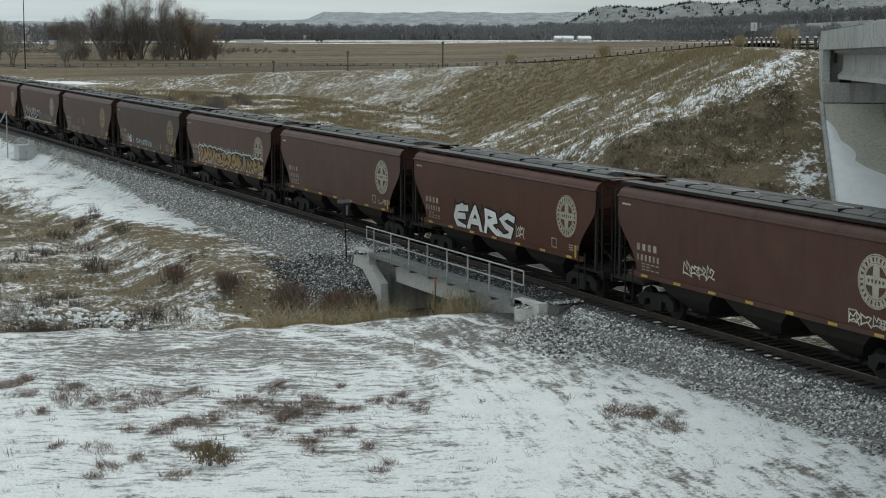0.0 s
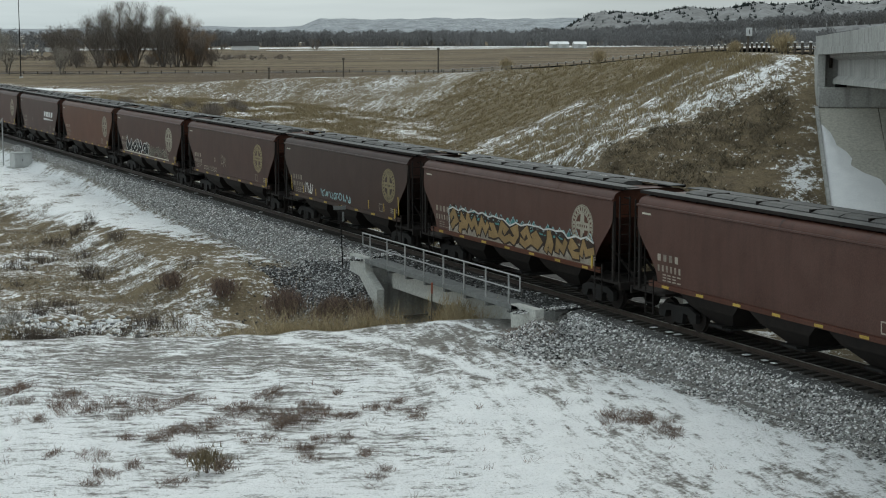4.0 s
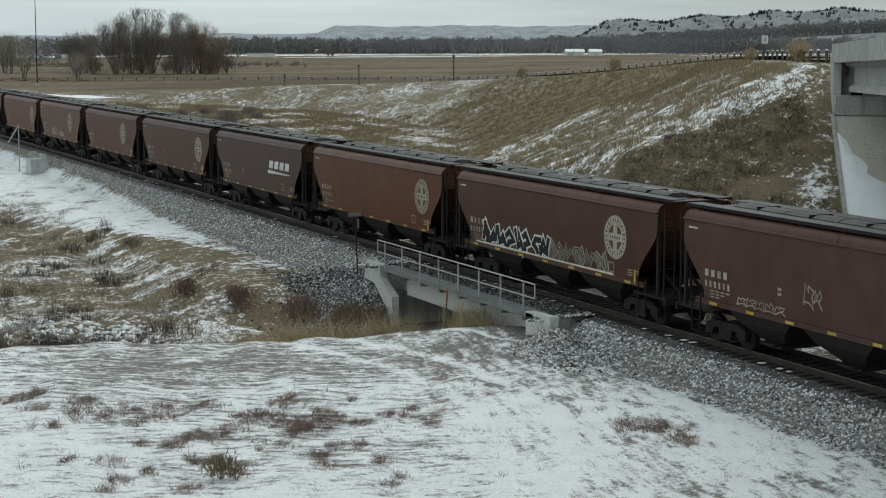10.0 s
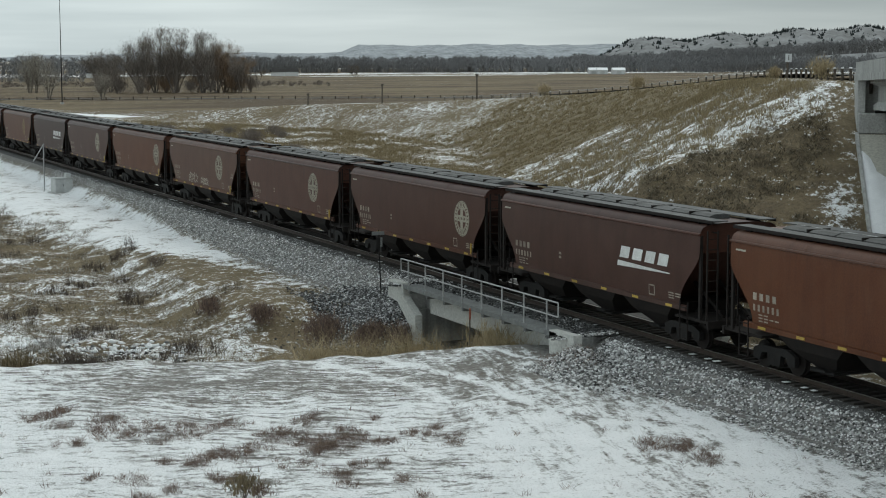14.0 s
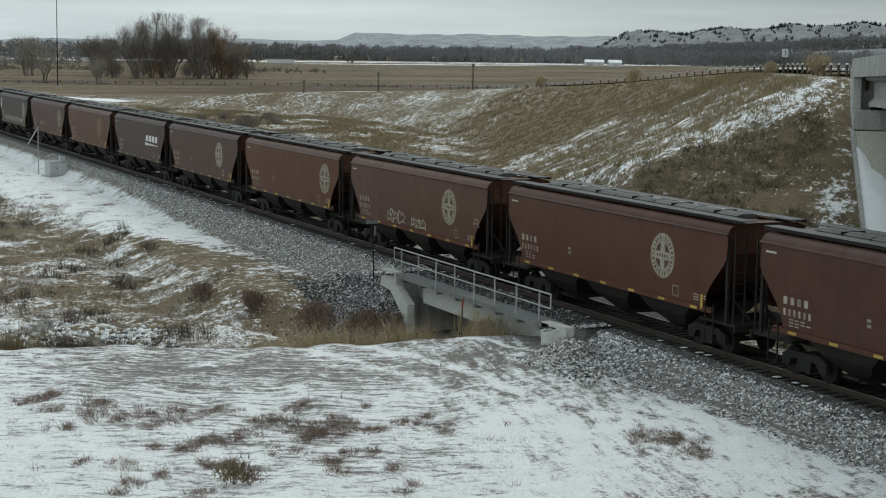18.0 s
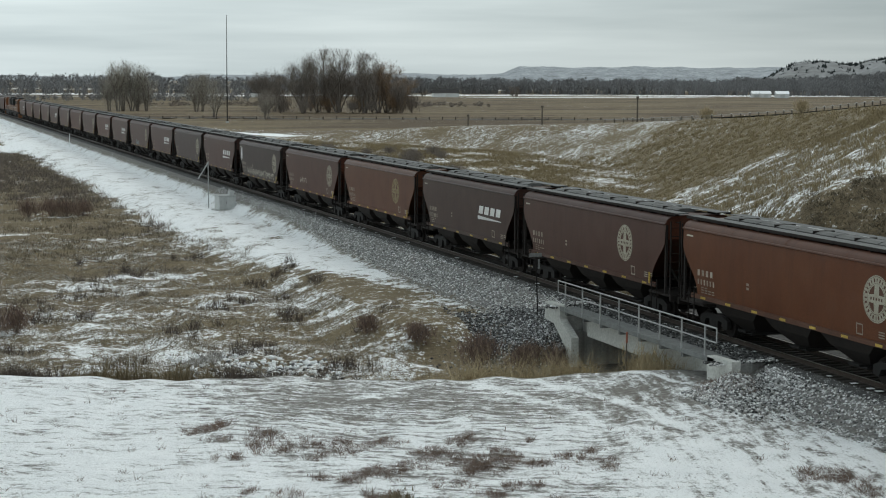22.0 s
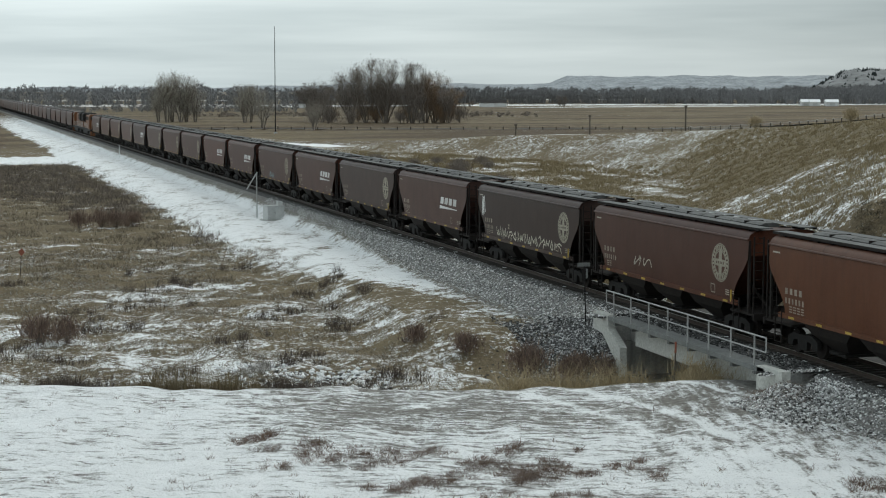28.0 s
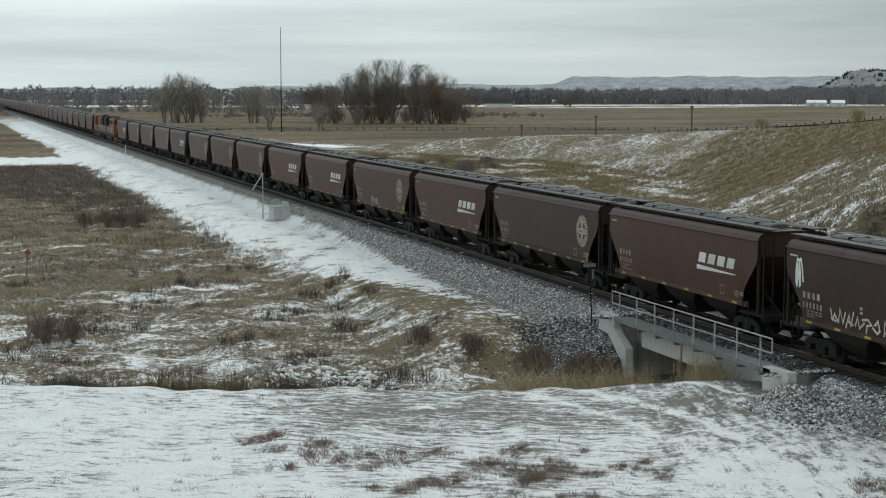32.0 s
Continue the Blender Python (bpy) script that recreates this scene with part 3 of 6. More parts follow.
WEEDS_C = ((19.8, 50.3, 0.11, 0.2, 0.7), (18.0, 51.4, 0.19, 0.22, 0.6), (17.6, 42.6, 0.12, 0.2, 0.6), (17.0, 40.2, 0.19, 0.2, 0.5), (17.6, 41.1, 0.15, 0.2, 0.4), (25.7, 42.0, 0.67, 0.25, 1.0), (25.6, 42.7, 0.37, 0.2, 0.6), (26.0, 40.1, 0.26, 0.27, 1.2), (28.7, 53.6, 0.92, 0.38, 1.0), (28.4, 54.6, 0.37, 0.28, 0.8), (26.1, 41.4, 0.44, 0.2, 0.7), (20.5, 47.3, 0.39, 0.23, 0.6), (10.0, 55.1, 0.75, 0.3, 0.5), (11.7, 53.4, 0.55, 0.3, 0.5), (11.3, 51.4, 0.26, 0.3, 0.4), (10.4, 55.5, 0.38, 0.3, 0.5))
WEEDS_D = ((17.5, 50.8, 0.36, 0.3, 0.4),)


def weedy(x, y):
    """How thickly weeds stand on the bench, 0 to 1."""
    out = np.zeros_like(x)
    for cx, cy, wx, wy, k in WEEDS_A + WEEDS_B + WEEDS_C + WEEDS_D:
        u_, v_ = 0.906 * (x - cx) - 0.423 * (y - cy), 0.423 * (x - cx) + 0.906 * (y - cy)
        out = np.maximum(out, k * np.exp(-((u_ / (1.2 * wx)) ** 2 + (v_ / (1.9 * wy)) ** 2)))
    return np.clip(out, 0, 1)


def tracks(x, y):
    """Where wheels have turned and bared the bench: 1 is half bare, below 0 is packed snow."""
    band = y - bench_edge(x)
    worn = np.exp(-((band + 4.6 + 0.8 * wave(x, y, 33, 14.0)) / 5.0) ** 2) * smooth(8, 17, x)
    worn = worn + 0.3 * np.exp(-(((x - 18.0) / 5.0) ** 2 + ((y - 43.5) / 1.6) ** 2)) + 0.12 * np.exp(-(((x - 25.5) / 3.0) ** 2 + ((y - 39.0) / 3.0) ** 2))
    return np.clip(worn, -1, 1.3)


def ballast_half(y):
    return 3.25 + 0.2 * smooth(45, 55, y) - 1.3 * smooth(90, 140, y)


def cover(x, y, z):
    """How much snow, tan grass and bare soil lies on the ground."""
    edge = bench_edge(x)
    bench = smooth(0.6, -0.3, y - edge) * smooth(31, 29.5, x)
    row_edge = 21.6 + 6.6 * smooth(120, 82, y)
    row = smooth(-1.1, 1.1, x - row_edge + 0.7 * wave(x, y, 21, 9.0) + 0.7 * wave(x, y, 20, 2.5) * smooth(150, 95, y)) * smooth(76, 79, y) * smooth(34, 30, x) * smooth(900, 500, y)
    r, rz = road_near(x, y)
    onbank = (x > 38) & (y > 40) & (r < 45) & (y < 420)
    snow = 0.33 + 0.10 * wave(x, y, 22, 25.0)
    tan = 0.35 + 0.35 * wave(x, y, 23, 30.0)
    soil = np.zeros_like(x)
    # marsh beyond the creek
    marsh = smooth(0, 2, y - edge) * smooth(26, 22, x)
    snow = np.where(marsh > 0.5, 0.41 + 0.08 * wave(x, y, 24, 9.0) - 0.10 * smooth(88, 105, y) + 0.15 * wave(x * 0.35, y * 1.3, 34, 6.0) - 0.3 * np.exp(-((y - edge - 5.2) / 1.1) ** 2) * smooth(20, 16, x) - 0.12 * smooth(125, 150, y) - 0.14 * np.exp(-((y - 113) / 6.0) ** 2) * smooth(16, 11, x) + 0.5 * np.exp(-((x - 16.3) / 2.9) ** 4 - ((y - 107.4 + 0.1 * (x - 16)) / 0.9) ** 2) + 0.25 * np.exp(-((x - 14.5) / 4.0) ** 2 - ((y - 104.3) / 0.7) ** 2), snow)
    # the slope near the bridge holds more snow, the long slope is tan
    a = (x - ABUT[0]) * math.sin(ROAD_DIR) + (y - ABUT[1]) * math.cos(ROAD_DIR)
    lat = (x - ABUT[0]) * math.cos(ROAD_DIR) - (y - ABUT[1]) * math.sin(ROAD_DIR)
    nearb = smooth(2.2, -2.2, lat + 6.3 + (np.maximum(0, a - 25) / 13.5) ** 2 + 1.6 * wave(x, y, 26, 9.0)) * smooth(86, 70, a + 4 * wave(x, y, 27, 12.0))
    low = smooth(1.4, -1.2, a + 0.9 * wave(x, y, 29, 5.0)) * (x > 38)
    skirt = np.exp(-(((lat + 6.5) / 0.9) ** 2)) * smooth(-3, -5.5, a)
    leftw = smooth(215, 255, y)
    snow = np.where(onbank, 0.17 + 0.31 * nearb * (1 - low) + 0.42 * skirt + 0.17 * smooth(165, 225, y) + 0.07 * wave(x, y, 25, 12.0), snow)
    tan = np.where(onbank, 0.95 - 0.35 * nearb - 0.6 * low - 0.6 * leftw, tan)
    snow = np.where((r < 4.6) & (y > 225) & (y < 520), np.maximum(snow, 0.95 * smooth(4.6, 3.2, r)), snow)
    flatland = onbank & (z < -1.2)
    snow = np.where(flatland & (r > 5), 0.33 + 0.12 * wave(x, y, 35, 14.0), snow)
    tan = np.where(flatland, 0.35, tan)
    # open fields
    field = smooth(330, 420, y) * (r > 12)
    band = smooth(0.1, 0.5, np.sin((y + 0.12 * x) * 0.0125) * 0.6 + 0.5 * wave(x * 0.25, y, 27, 120.0))
    snow = snow * (1 - field) + field * (0.0 + 0.16 * wave(x * 0.1, y, 40, 60.0) + 0.50 * band * smooth(620, 800, y) + 0.04 * smooth(900, 960, y) * smooth(1180, 1100, y))
    tan = tan * (1 - field) + field * np.clip(0.30 + 0.55 * wave(x * 0.12, y, 36, 110.0), 0, 1)
    snow = np.maximum(snow, row * (0.72 - 0.16 * smooth(100, 84, y) + 0.10 * wave(x, y, 39, 6.0)))
    snow = np.maximum(snow, bench * (0.65 + 0.10 * smooth(14, 6, x) + 0.09 * wave(x, y, 28, 5.0) - 0.31 * tracks(x, y) + 0.06 * smooth(48, 43, y) - 0.16 * weedy(x, y)))
    soil = np.maximum(soil, bench * 0.85)
    crossing = smooth(20, 13, np.abs(y - 301) + 3 * wave(x, y, 44, 8.0)) * smooth(30, 26, x)
    snow = np.maximum(snow, 0.85 * crossing)
    mud = smooth(0.1, 0.5, wave(x, y * 0.25, 45, 9.0)) * smooth(335, 350, y) * smooth(520, 480, y) * smooth(24, 21, x) * smooth(14, 17, x)
    snow = snow - 0.5 * mud
    t = np.abs(x - TRACK_X)
    ball = smooth(0.9, -0.1, t - ballast_half(y) + (0.4 * wave(x, y, 37, 1.3) + 0.25 * wave(x, y, 38, 5.0)) * smooth(120, 85, y))
    snow, soil = snow * (1 - ball), np.maximum(soil, ball)
    return snow, np.clip(tan, 0, 1), soil


cs, ct, co = cover(gx, gy, gz)
attr = ground_me.color_attributes.new("cover", "FLOAT_COLOR", "POINT")
attr.data.foreach_set("color", np.stack([np.clip(cs, 0, 1), ct, co, np.ones_like(cs)], -1).astype(np.float32).ravel())
ground = tagged(new("ground", ground_me), "snow-dusted ground with dead grass and a creek hollow", "ground", kind="structure")

# ---------------------------------------------------------------- railway track and its small bridge
bed = Geo()
for y0, y1 in ((-120, 54.9), (72.4, 1500)):
    prof = [(TRACK_X - 2.1, -0.62), (TRACK_X - 1.75, -0.30), (TRACK_X - 1.3, -0.24), (TRACK_X + 1.3, -0.24), (TRACK_X + 1.75, -0.30), (TRACK_X + 2.1, -0.62)]
    ys = np.linspace(y0, y1, 40)
    bed.sheet([[(px, y, pz) for px, pz in prof] for y in ys])
bed.sheet([[(TRACK_X - 2.2, y, -0.22), (TRACK_X + 2.2, y, -0.22)] for y in (54.9, 72.4)])
solid("ballast_bed", bed, "ballast", "grey crushed-stone bed under the railway track", "ballast", "structure")

track = thing("railway_track", "single railway track on creosoted ties and grey ballast", "railway track", kind="structure")
for sx in (-0.7525, 0.7525):
    web, head = Geo(), Geo()
    x = TRACK_X + sx
    web.prism([(x - 0.075, -0.17), (x + 0.075, -0.17), (x + 0.07, -0.155), (x + 0.012, -0.135), (x + 0.012, -0.04), (x + 0.035, -0.03), (x + 0.036, -0.006), (x - 0.036, -0.006), (x - 0.035, -0.03), (x - 0.012, -0.04), (x - 0.012, -0.135), (x - 0.07, -0.155)], "y", -120, 1500)
    # prism along y takes (x, z) pairs
    rail = part("rail", web, "rail", track, "rust-brown steel rail")
    head.box((x - 0.03, -120, -0.005), (x + 0.03, 1500, 0.0))
    part("rail_head", head, "railtop", rail, "polished top of the rail")
tie_me = Geo().box((-1.3, -0.115, -0.36), (1.3, 0.115, -0.17), 0.015).mesh("tie", "tie")
for i in range(280):
    y = 20 + i * 0.508
    part("tie", tie_me, "tie", track, at=pose(TRACK_X + 0.03 * math.sin(i * 2.3), y, 0.004 * math.sin(i * 5.1), 0, 0, 0.6 * math.sin(i * 1.7)))
rest = Geo()
for i in range(640):
    y = 20 + 280 * 0.508 + i * 0.508
    rest.box((TRACK_X - 1.3, y - 0.115, -0.36), (TRACK_X + 1.3, y + 0.115, -0.17))
tagged(part("far_ties", rest, "tie", track), kind="stuff")
tie_snow = Geo()
rnd = random.Random(5)
for i in range(210):
    y = 24 + i * 0.508
    if rnd.random() < 0.18:
        a = rnd.uniform(0.02, 0.14)
        tie_snow.box((TRACK_X - 1.3, y - 0.1, -0.168), (TRACK_X - 1.3 + 0.12 + a, y + 0.1, -0.155))
tagged(part("tie_snow", tie_snow, "snow", track, "thin snow on the tie ends"), kind="stuff")


def rocks(name, pts, sizes, mat, seed, flat=0.75):
    """Loose stones: turned, uneven octahedra."""
    r = np.random.RandomState(seed)
    n = len(pts)
    base = np.array([(1, 0, 0), (-1, 0, 0), (0, 1, 0), (0, -1, 0), (0, 0, 1), (0, 0, -1)], float)
    q = r.normal(size=(n, 4))
    q /= np.linalg.norm(q, axis=1)[:, None]
    w, x, y, z = q.T
    R = np.stack([1 - 2 * (y * y + z * z), 2 * (x * y - z * w), 2 * (x * z + y * w), 2 * (x * y + z * w), 1 - 2 * (x * x + z * z), 2 * (y * z - x * w), 2 * (x * z - y * w), 2 * (y * z + x * w), 1 - 2 * (x * x + y * y)], -1).reshape(n, 3, 3)
    k = base[None] * r.uniform(0.55, 1.15, (n, 6, 1))
    v = np.einsum("nij,nkj->nki", R, k) * np.asarray(sizes)[:, None, None]
    v[..., 2] *= flat
    v += np.asarray(pts)[:, None, :]
    tri = np.array([(0, 2, 4), (2, 1, 4), (1, 3, 4), (3, 0, 4), (2, 0, 5), (1, 2, 5), (3, 1, 5), (0, 3, 5)])
    f = (tri[None] + (np.arange(n) * 6)[:, None, None]).ravel()
    return raw_mesh(name, v.reshape(-1, 3), f, 3, mat)


def ballast_z(t):
    return np.where(t < 1.3, -0.24, np.where(t < 1.75, -0.24 - (t - 1.3) * 0.133, -0.30 - (t - 1.75) * 0.677))


rs = np.random.RandomState(11)
n = 62000
yy = 30 + (rs.uniform(0, 1, n) ** 1.7) * 130
tt = rs.uniform(-4.1, -1.2, n)
keep = ~((yy > 55.75) & (yy < 71.2) & (tt < -2.6)) & (tt > -ballast_half(yy) - 0.2 - 0.6 * rs.uniform(0, 1, n) ** 2)
yy, tt = yy[keep], tt[keep]
zz = np.maximum(ballast_z(-tt) - 0.05, land(TRACK_X + tt, yy) - 0.02)
zz = np.where((yy > 54.9) & (yy < 72.4), np.where(tt < -2.9, -0.27, -0.2), zz)
on_deck = (yy > 55.4) & (yy < 71.4)
tagged(new("deck_ballast", rocks("deck_ballast", np.stack([TRACK_X + tt, yy, zz + 0.02], -1)[on_deck], rs.uniform(0.04, 0.1, on_deck.sum()), "deckstone", 14)), "ballast stones on the bridge deck, coloured dark as in shade", "ballast", kind="stuff")
tt, yy, zz = tt[~on_deck], yy[~on_deck], zz[~on_deck]
tagged(new("ballast_stones", rocks("ballast_stones", np.stack([TRACK_X + tt, yy, zz + 0.02], -1), rs.uniform(0.03, 0.082, len(yy)), "stone", 12)), "loose grey ballast stones along the track shoulder", "ballast", kind="stuff")
# stone aprons at both ends of the bridge
n = 9000
ax = np.concatenate([rs.uniform(26.9, 31.0, n), rs.uniform(27.4, 31.0, n // 2)])
ay = np.concatenate([72.0 + rs.normal(2.6, 2.2, n), 54.6 - np.abs(rs.normal(0, 2.0, n // 2))])
ok = ((ay > 69.8) & (ax + (ay - 72) * 0.15 < 30.6)) | (ay < 55.2)
ax, ay = np.concatenate([ax[ok], 29.5 - np.abs(rs.normal(0, 1.7, 5000))]), np.concatenate([ay[ok], 71.5 + rs.normal(0, 1.6, 5000)])
far_end = ay > 60
for pick, mat_, seed_, label_ in ((far_end, "darkstone", 13, "dark broken stone piled at the bridge's far end"), (~far_end, "stone", 15, "grey broken stone piled at the bridge's near end")):
    tagged(new("stone_apron", rocks("stone_apron", np.stack([ax, ay, land(ax, ay) + 0.03], -1)[pick], rs.uniform(0.03, 0.10, pick.sum()), mat_, seed_)), label_, "stone apron", kind="stuff")

# little ballast-deck bridge over the creek
BY0, BY1 = 55.79, 71.29
bridge = thing("railway_bridge", "short grey concrete railway bridge over a creek with steel handrails", "bridge")
for side in (-1, 1):
    g = Geo()
    xo = TRACK_X + side * 2.3
    g.prism([(xo - 0.3, -0.46), (xo + 0.3, -0.46), (xo + 0.3, -1.38), (xo + 0.26, -1.42), (xo - 0.26, -1.42), (xo - 0.3, -1.38)], "y", 56.9, 69.75)
    part("girder", g, "girder", bridge, "pale grey precast concrete girder")
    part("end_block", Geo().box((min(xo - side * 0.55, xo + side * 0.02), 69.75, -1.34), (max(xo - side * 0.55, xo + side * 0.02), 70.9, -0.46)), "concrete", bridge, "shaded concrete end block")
slab = Geo().box((TRACK_X - 1.99, 56.1, -1.1), (TRACK_X + 1.99, 70.7, -0.30))
part("deck_slab", slab, "girder", bridge)
for side in (-1, 1):
    xo = TRACK_X + side * 3.4
    g = Geo().box((min(xo, xo - side * 0.95), 56.0, -0.27), (max(xo, xo - side * 0.95), 70.9, -0.19))
    walkway = part("walkway", g, "board", bridge, "grey steel grating walkway")
    fas = Geo().box((xo - 0.03, 55.9, -0.36), (xo + 0.03, 71.0, -0.17))
    part("fascia_beam", fas, "board", bridge, "dull grey steel edge beam")
    for k in range(8):
        y = 56.72 + k * 1.957
        part("railing_post", Geo().box((xo - 0.03, y - 0.03, -0.36), (xo + 0.03, y + 0.03, 1.0), 0.008), "galv", bridge)
        part("bracket", Geo().box((min(xo - side * 0.03, xo - side * 0.95), y - 0.09, -0.52), (max(xo - side * 0.03, xo - side * 0.95), y + 0.09, -0.28)), "board", bridge, "grey timber bracket under the walkway")
    for z in (0.99, 0.45):
        part("handrail", Geo().tube([(xo, BY0, z), (xo, BY1, z)], 0.032, 8), "galv", bridge)
    for y in (BY0, BY1):
        part("end_rail", Geo().tube([(xo, y, 0.45), (xo, y, 0.99)], 0.03, 8), "galv", bridge)
for yb, sg in ((56.1, -1), (70.7, 1)):
    g = Geo().box((TRACK_X - 3.1, min(yb, yb + sg * 0.9), -3.9), (TRACK_X + 3.1, max(yb, yb + sg * 0.9), -1.32))
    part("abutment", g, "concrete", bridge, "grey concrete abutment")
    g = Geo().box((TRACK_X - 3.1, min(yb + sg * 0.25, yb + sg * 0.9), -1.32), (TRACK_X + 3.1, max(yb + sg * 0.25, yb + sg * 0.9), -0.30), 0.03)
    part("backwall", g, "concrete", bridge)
    for side in (-1, 1):
        xo = TRACK_X + side * 3.25
        w = Geo()
        if sg > 0:
            poly = [(72.8, -0.13), (71.05, -0.13), (70.95, -0.75), (69.60, -1.43), (69.60, -4.0), (70.15, -4.0), (70.15, -2.05), (71.7, -1.05), (72.8, -0.95)]
        else:
            poly = [(56.46, -0.12), (54.5, -0.07), (54.5, -0.6), (55.2, -1.4), (56.46, -3.4)]
        w.prism(poly, "x", xo - 0.18, xo + 0.18)
        part("wing_wall", w, "girder", bridge, "pale concrete wing wall")

# crossing mast by the bridge: mileboard on a slim post
mark = thing("milepost", "dark slim post with two blank grey boards beside the bridge", "milepost", at=pose(29.75, 75.0, 0))
part("post", Geo().tube([(0.14, 0, ground_z(29.75, 75.0) - 0.3), (0, 0, 1.95)], 0.035, 8), "dark", mark)
part("crossboard", Geo().box((-0.34, -0.05, 1.70), (0.30, -0.02, 1.88), 0.006), "board", mark, "weathered grey board")
part("tall_board", Geo().box((-0.12, -0.05, 1.05), (0.08, -0.02, 1.58), 0.006), "dark", mark)
part("side_board", Geo().box((0.1, -0.05, 1.12), (0.2, -0.02, 1.58), 0.006), "board", mark)

# signal cabinet and slanting mast by the service track
gzb = ground_z(29.0, 147.5)
cab = thing("equipment_cabinet", "pale grey metal trackside cabinet with a small vent box", "cabinet", at=pose(28.9, 147.5, gzb, 0, 0, 6))
part("plinth", Geo().box((-1.0, -0.9, -0.2), (1.15, 0.9, 0.08), 0.02), "concrete", cab)
part("body", Geo().box((-0.75, -0.7, 0.08), (0.8, 0.7, 1.25), 0.03), "greybox", cab)
part("lid", Geo().box((-0.8, -0.75, 1.25), (0.85, 0.75, 1.33), 0.02), "greybox", cab)
for k in range(2):
    part("door", Geo().box((-0.70 + k * 0.73, -0.73, 0.15), (-0.02 + k * 0.73, -0.70, 1.2), 0.008), "greybox", cab)
part("door_handle", Geo().box((-0.08, -0.76, 0.6), (-0.05, -0.73, 0.8)), "dark", cab)
part("vent_box", Geo().box((0.35, -0.2, 1.33), (0.78, 0.25, 1.7), 0.02), "greybox", cab)
gzm = ground_z(28.0, 150.2)
pole = thing("marker_pole", "grey pole with a slanting arm beside the cabinet", "pole", at=pose(27.9, 150.0, gzm))
part("upright", Geo().tube([(0, 0, -0.3), (0, 0, 4.1)], 0.055, 8), "galv", pole)
part("arm", Geo().tube([(0.05, 0, 4.15), (-0.9, 0.1, 2.6)], 0.06, 8), "galv", pole)
for px, py, h in ((29.4, 280.0, 2.2),):
    mp = thing("far_marker", "thin pale marker post at the service track", "marker post", at=pose(px, py, ground_z(px, py)))
    part("post", Geo().tube([(0, 0, -0.3), (0, 0, h)], 0.06, 6), "housewall", mp)
# red-topped markers in the marsh
for px, py, h, lean, zt in ((5.5, 116.7, 1.7, 4, None), (28.2, 61.2, 2.1, 1, None)):
    mk = thing("red_marker", "thin stake with a faded red top in dead grass", "marker stake", "red markers", at=pose(px, py, ground_z(px, py), 0, lean, 0))
    part("stake", Geo().tube([(0, 0, -0.3), (0, 0, h)], 0.03, 6), "post", mk)
    part("red_top", Geo().tube([(0, 0, h - 0.4), (0, 0, h + 0.05)], 0.045, 8) if py < 90 else Geo().prism([(-0.22, h - 0.05), (0, h - 0.32), (0.22, h - 0.05), (0, h + 0.22)], "y", -0.06, -0.035), "signred", mk, "faded red marker top")

# ---------------------------------------------------------------- road, overpass and guardrails
def along_road(offset, i0=0, i1=None):
    pts = []
    for i in range(i0, len(ROAD) if i1 is None else i1):
        a, b = ROAD[max(i - 1, 0)], ROAD[min(i + 1, len(ROAD) - 1)]
        d = (b - a)[:2] / np.linalg.norm((b - a)[:2])
        pts.append((ROAD[i][0] - d[1] * offset, ROAD[i][1] + d[0] * offset, ROAD[i][2]))
    return pts


END = next(i for i, q in enumerate(ROAD) if q[1] > 215)
l, r_ = along_road(4.0, 0, END), along_road(-4.0, 0, END)
solid("road", Geo().sheet([[(*a[:2], a[2] - 0.05), (*b[:2], b[2] - 0.05)] for a, b in zip(l, r_)]), "asphalt", "grey two-lane highway on a tall embankment", "road", "structure")


def resample(pts, step):
    pts = [Vector(p) for p in pts]
    out, left = [pts[0]], step
    for a, b in zip(pts, pts[1:]):
        seg = (b - a).length
        while seg >= left:
            a = a + (b - a).normalized() * left
            out.append(a)
            seg -= left
            left = step
        left -= seg
    return out


def guardrail(offset, s0, s1, label):
    """Cable guardrail: short dark posts with pale caps, three cables."""
    pts = [p for p in resample(along_road(offset), 3.6) if s0 <= p.y <= s1]
    g = thing("guardrail", label, "guardrail", "road guardrails")
    post_me = Geo().box((-0.055, -0.055, -0.9), (0.055, 0.055, 0.28), 0.01).mesh("guard_post", "post")
    cap_me = Geo().box((-0.065, -0.065, 0.28), (0.065, 0.065, 0.35), 0.02).mesh("guard_cap", "snow")
    for p in pts:
        po = part("post", post_me, "post", g, at=Matrix.Translation(p))
        part("cap", cap_me, "snow", po, "snow-capped post top")
    for z in (0.12, 0.2, 0.27):
        part("cable", Geo().tube([p + Vector((0.1, 0, z)) for p in pts], 0.012, 4), "galv", g)
    return g


guardrail(4.7, 62, 250, "cable guardrail on short dark posts along the embankment")
guardrail(-4.7, 62, 250, "far-side guardrail on dark posts along the embankment")

# another stretch of road far across the flats
far_l = [Vector((40 + 9.0 * k, 492 - 2.2 * k - 0.02 * k * k, 0)) for k in range(26)]
far_road = Geo().sheet([[(p.x, p.y + 2.5, ground_z(p.x, p.y + 2.5) + 0.12), (p.x, p.y + 10, ground_z(p.x, p.y + 10) + 0.12)] for p in far_l])
solid("road_far", far_road, "asphalt", "pale worn side road across the flats", "road", "structure")
fg = thing("guardrail", "low dark guardrail beside a far side road", "guardrail", "road guardrails")
fpost = Geo().box((-0.12, -0.12, -0.4), (0.12, 0.12, 0.85)).mesh("guard_post", "post")
for p in resample([Vector((q.x, q.y, ground_z(q.x, q.y))) for q in far_l], 3.8):
    part("post", fpost, "post", fg, at=Matrix.Translation((p.x, p.y, ground_z(p.x, p.y))))
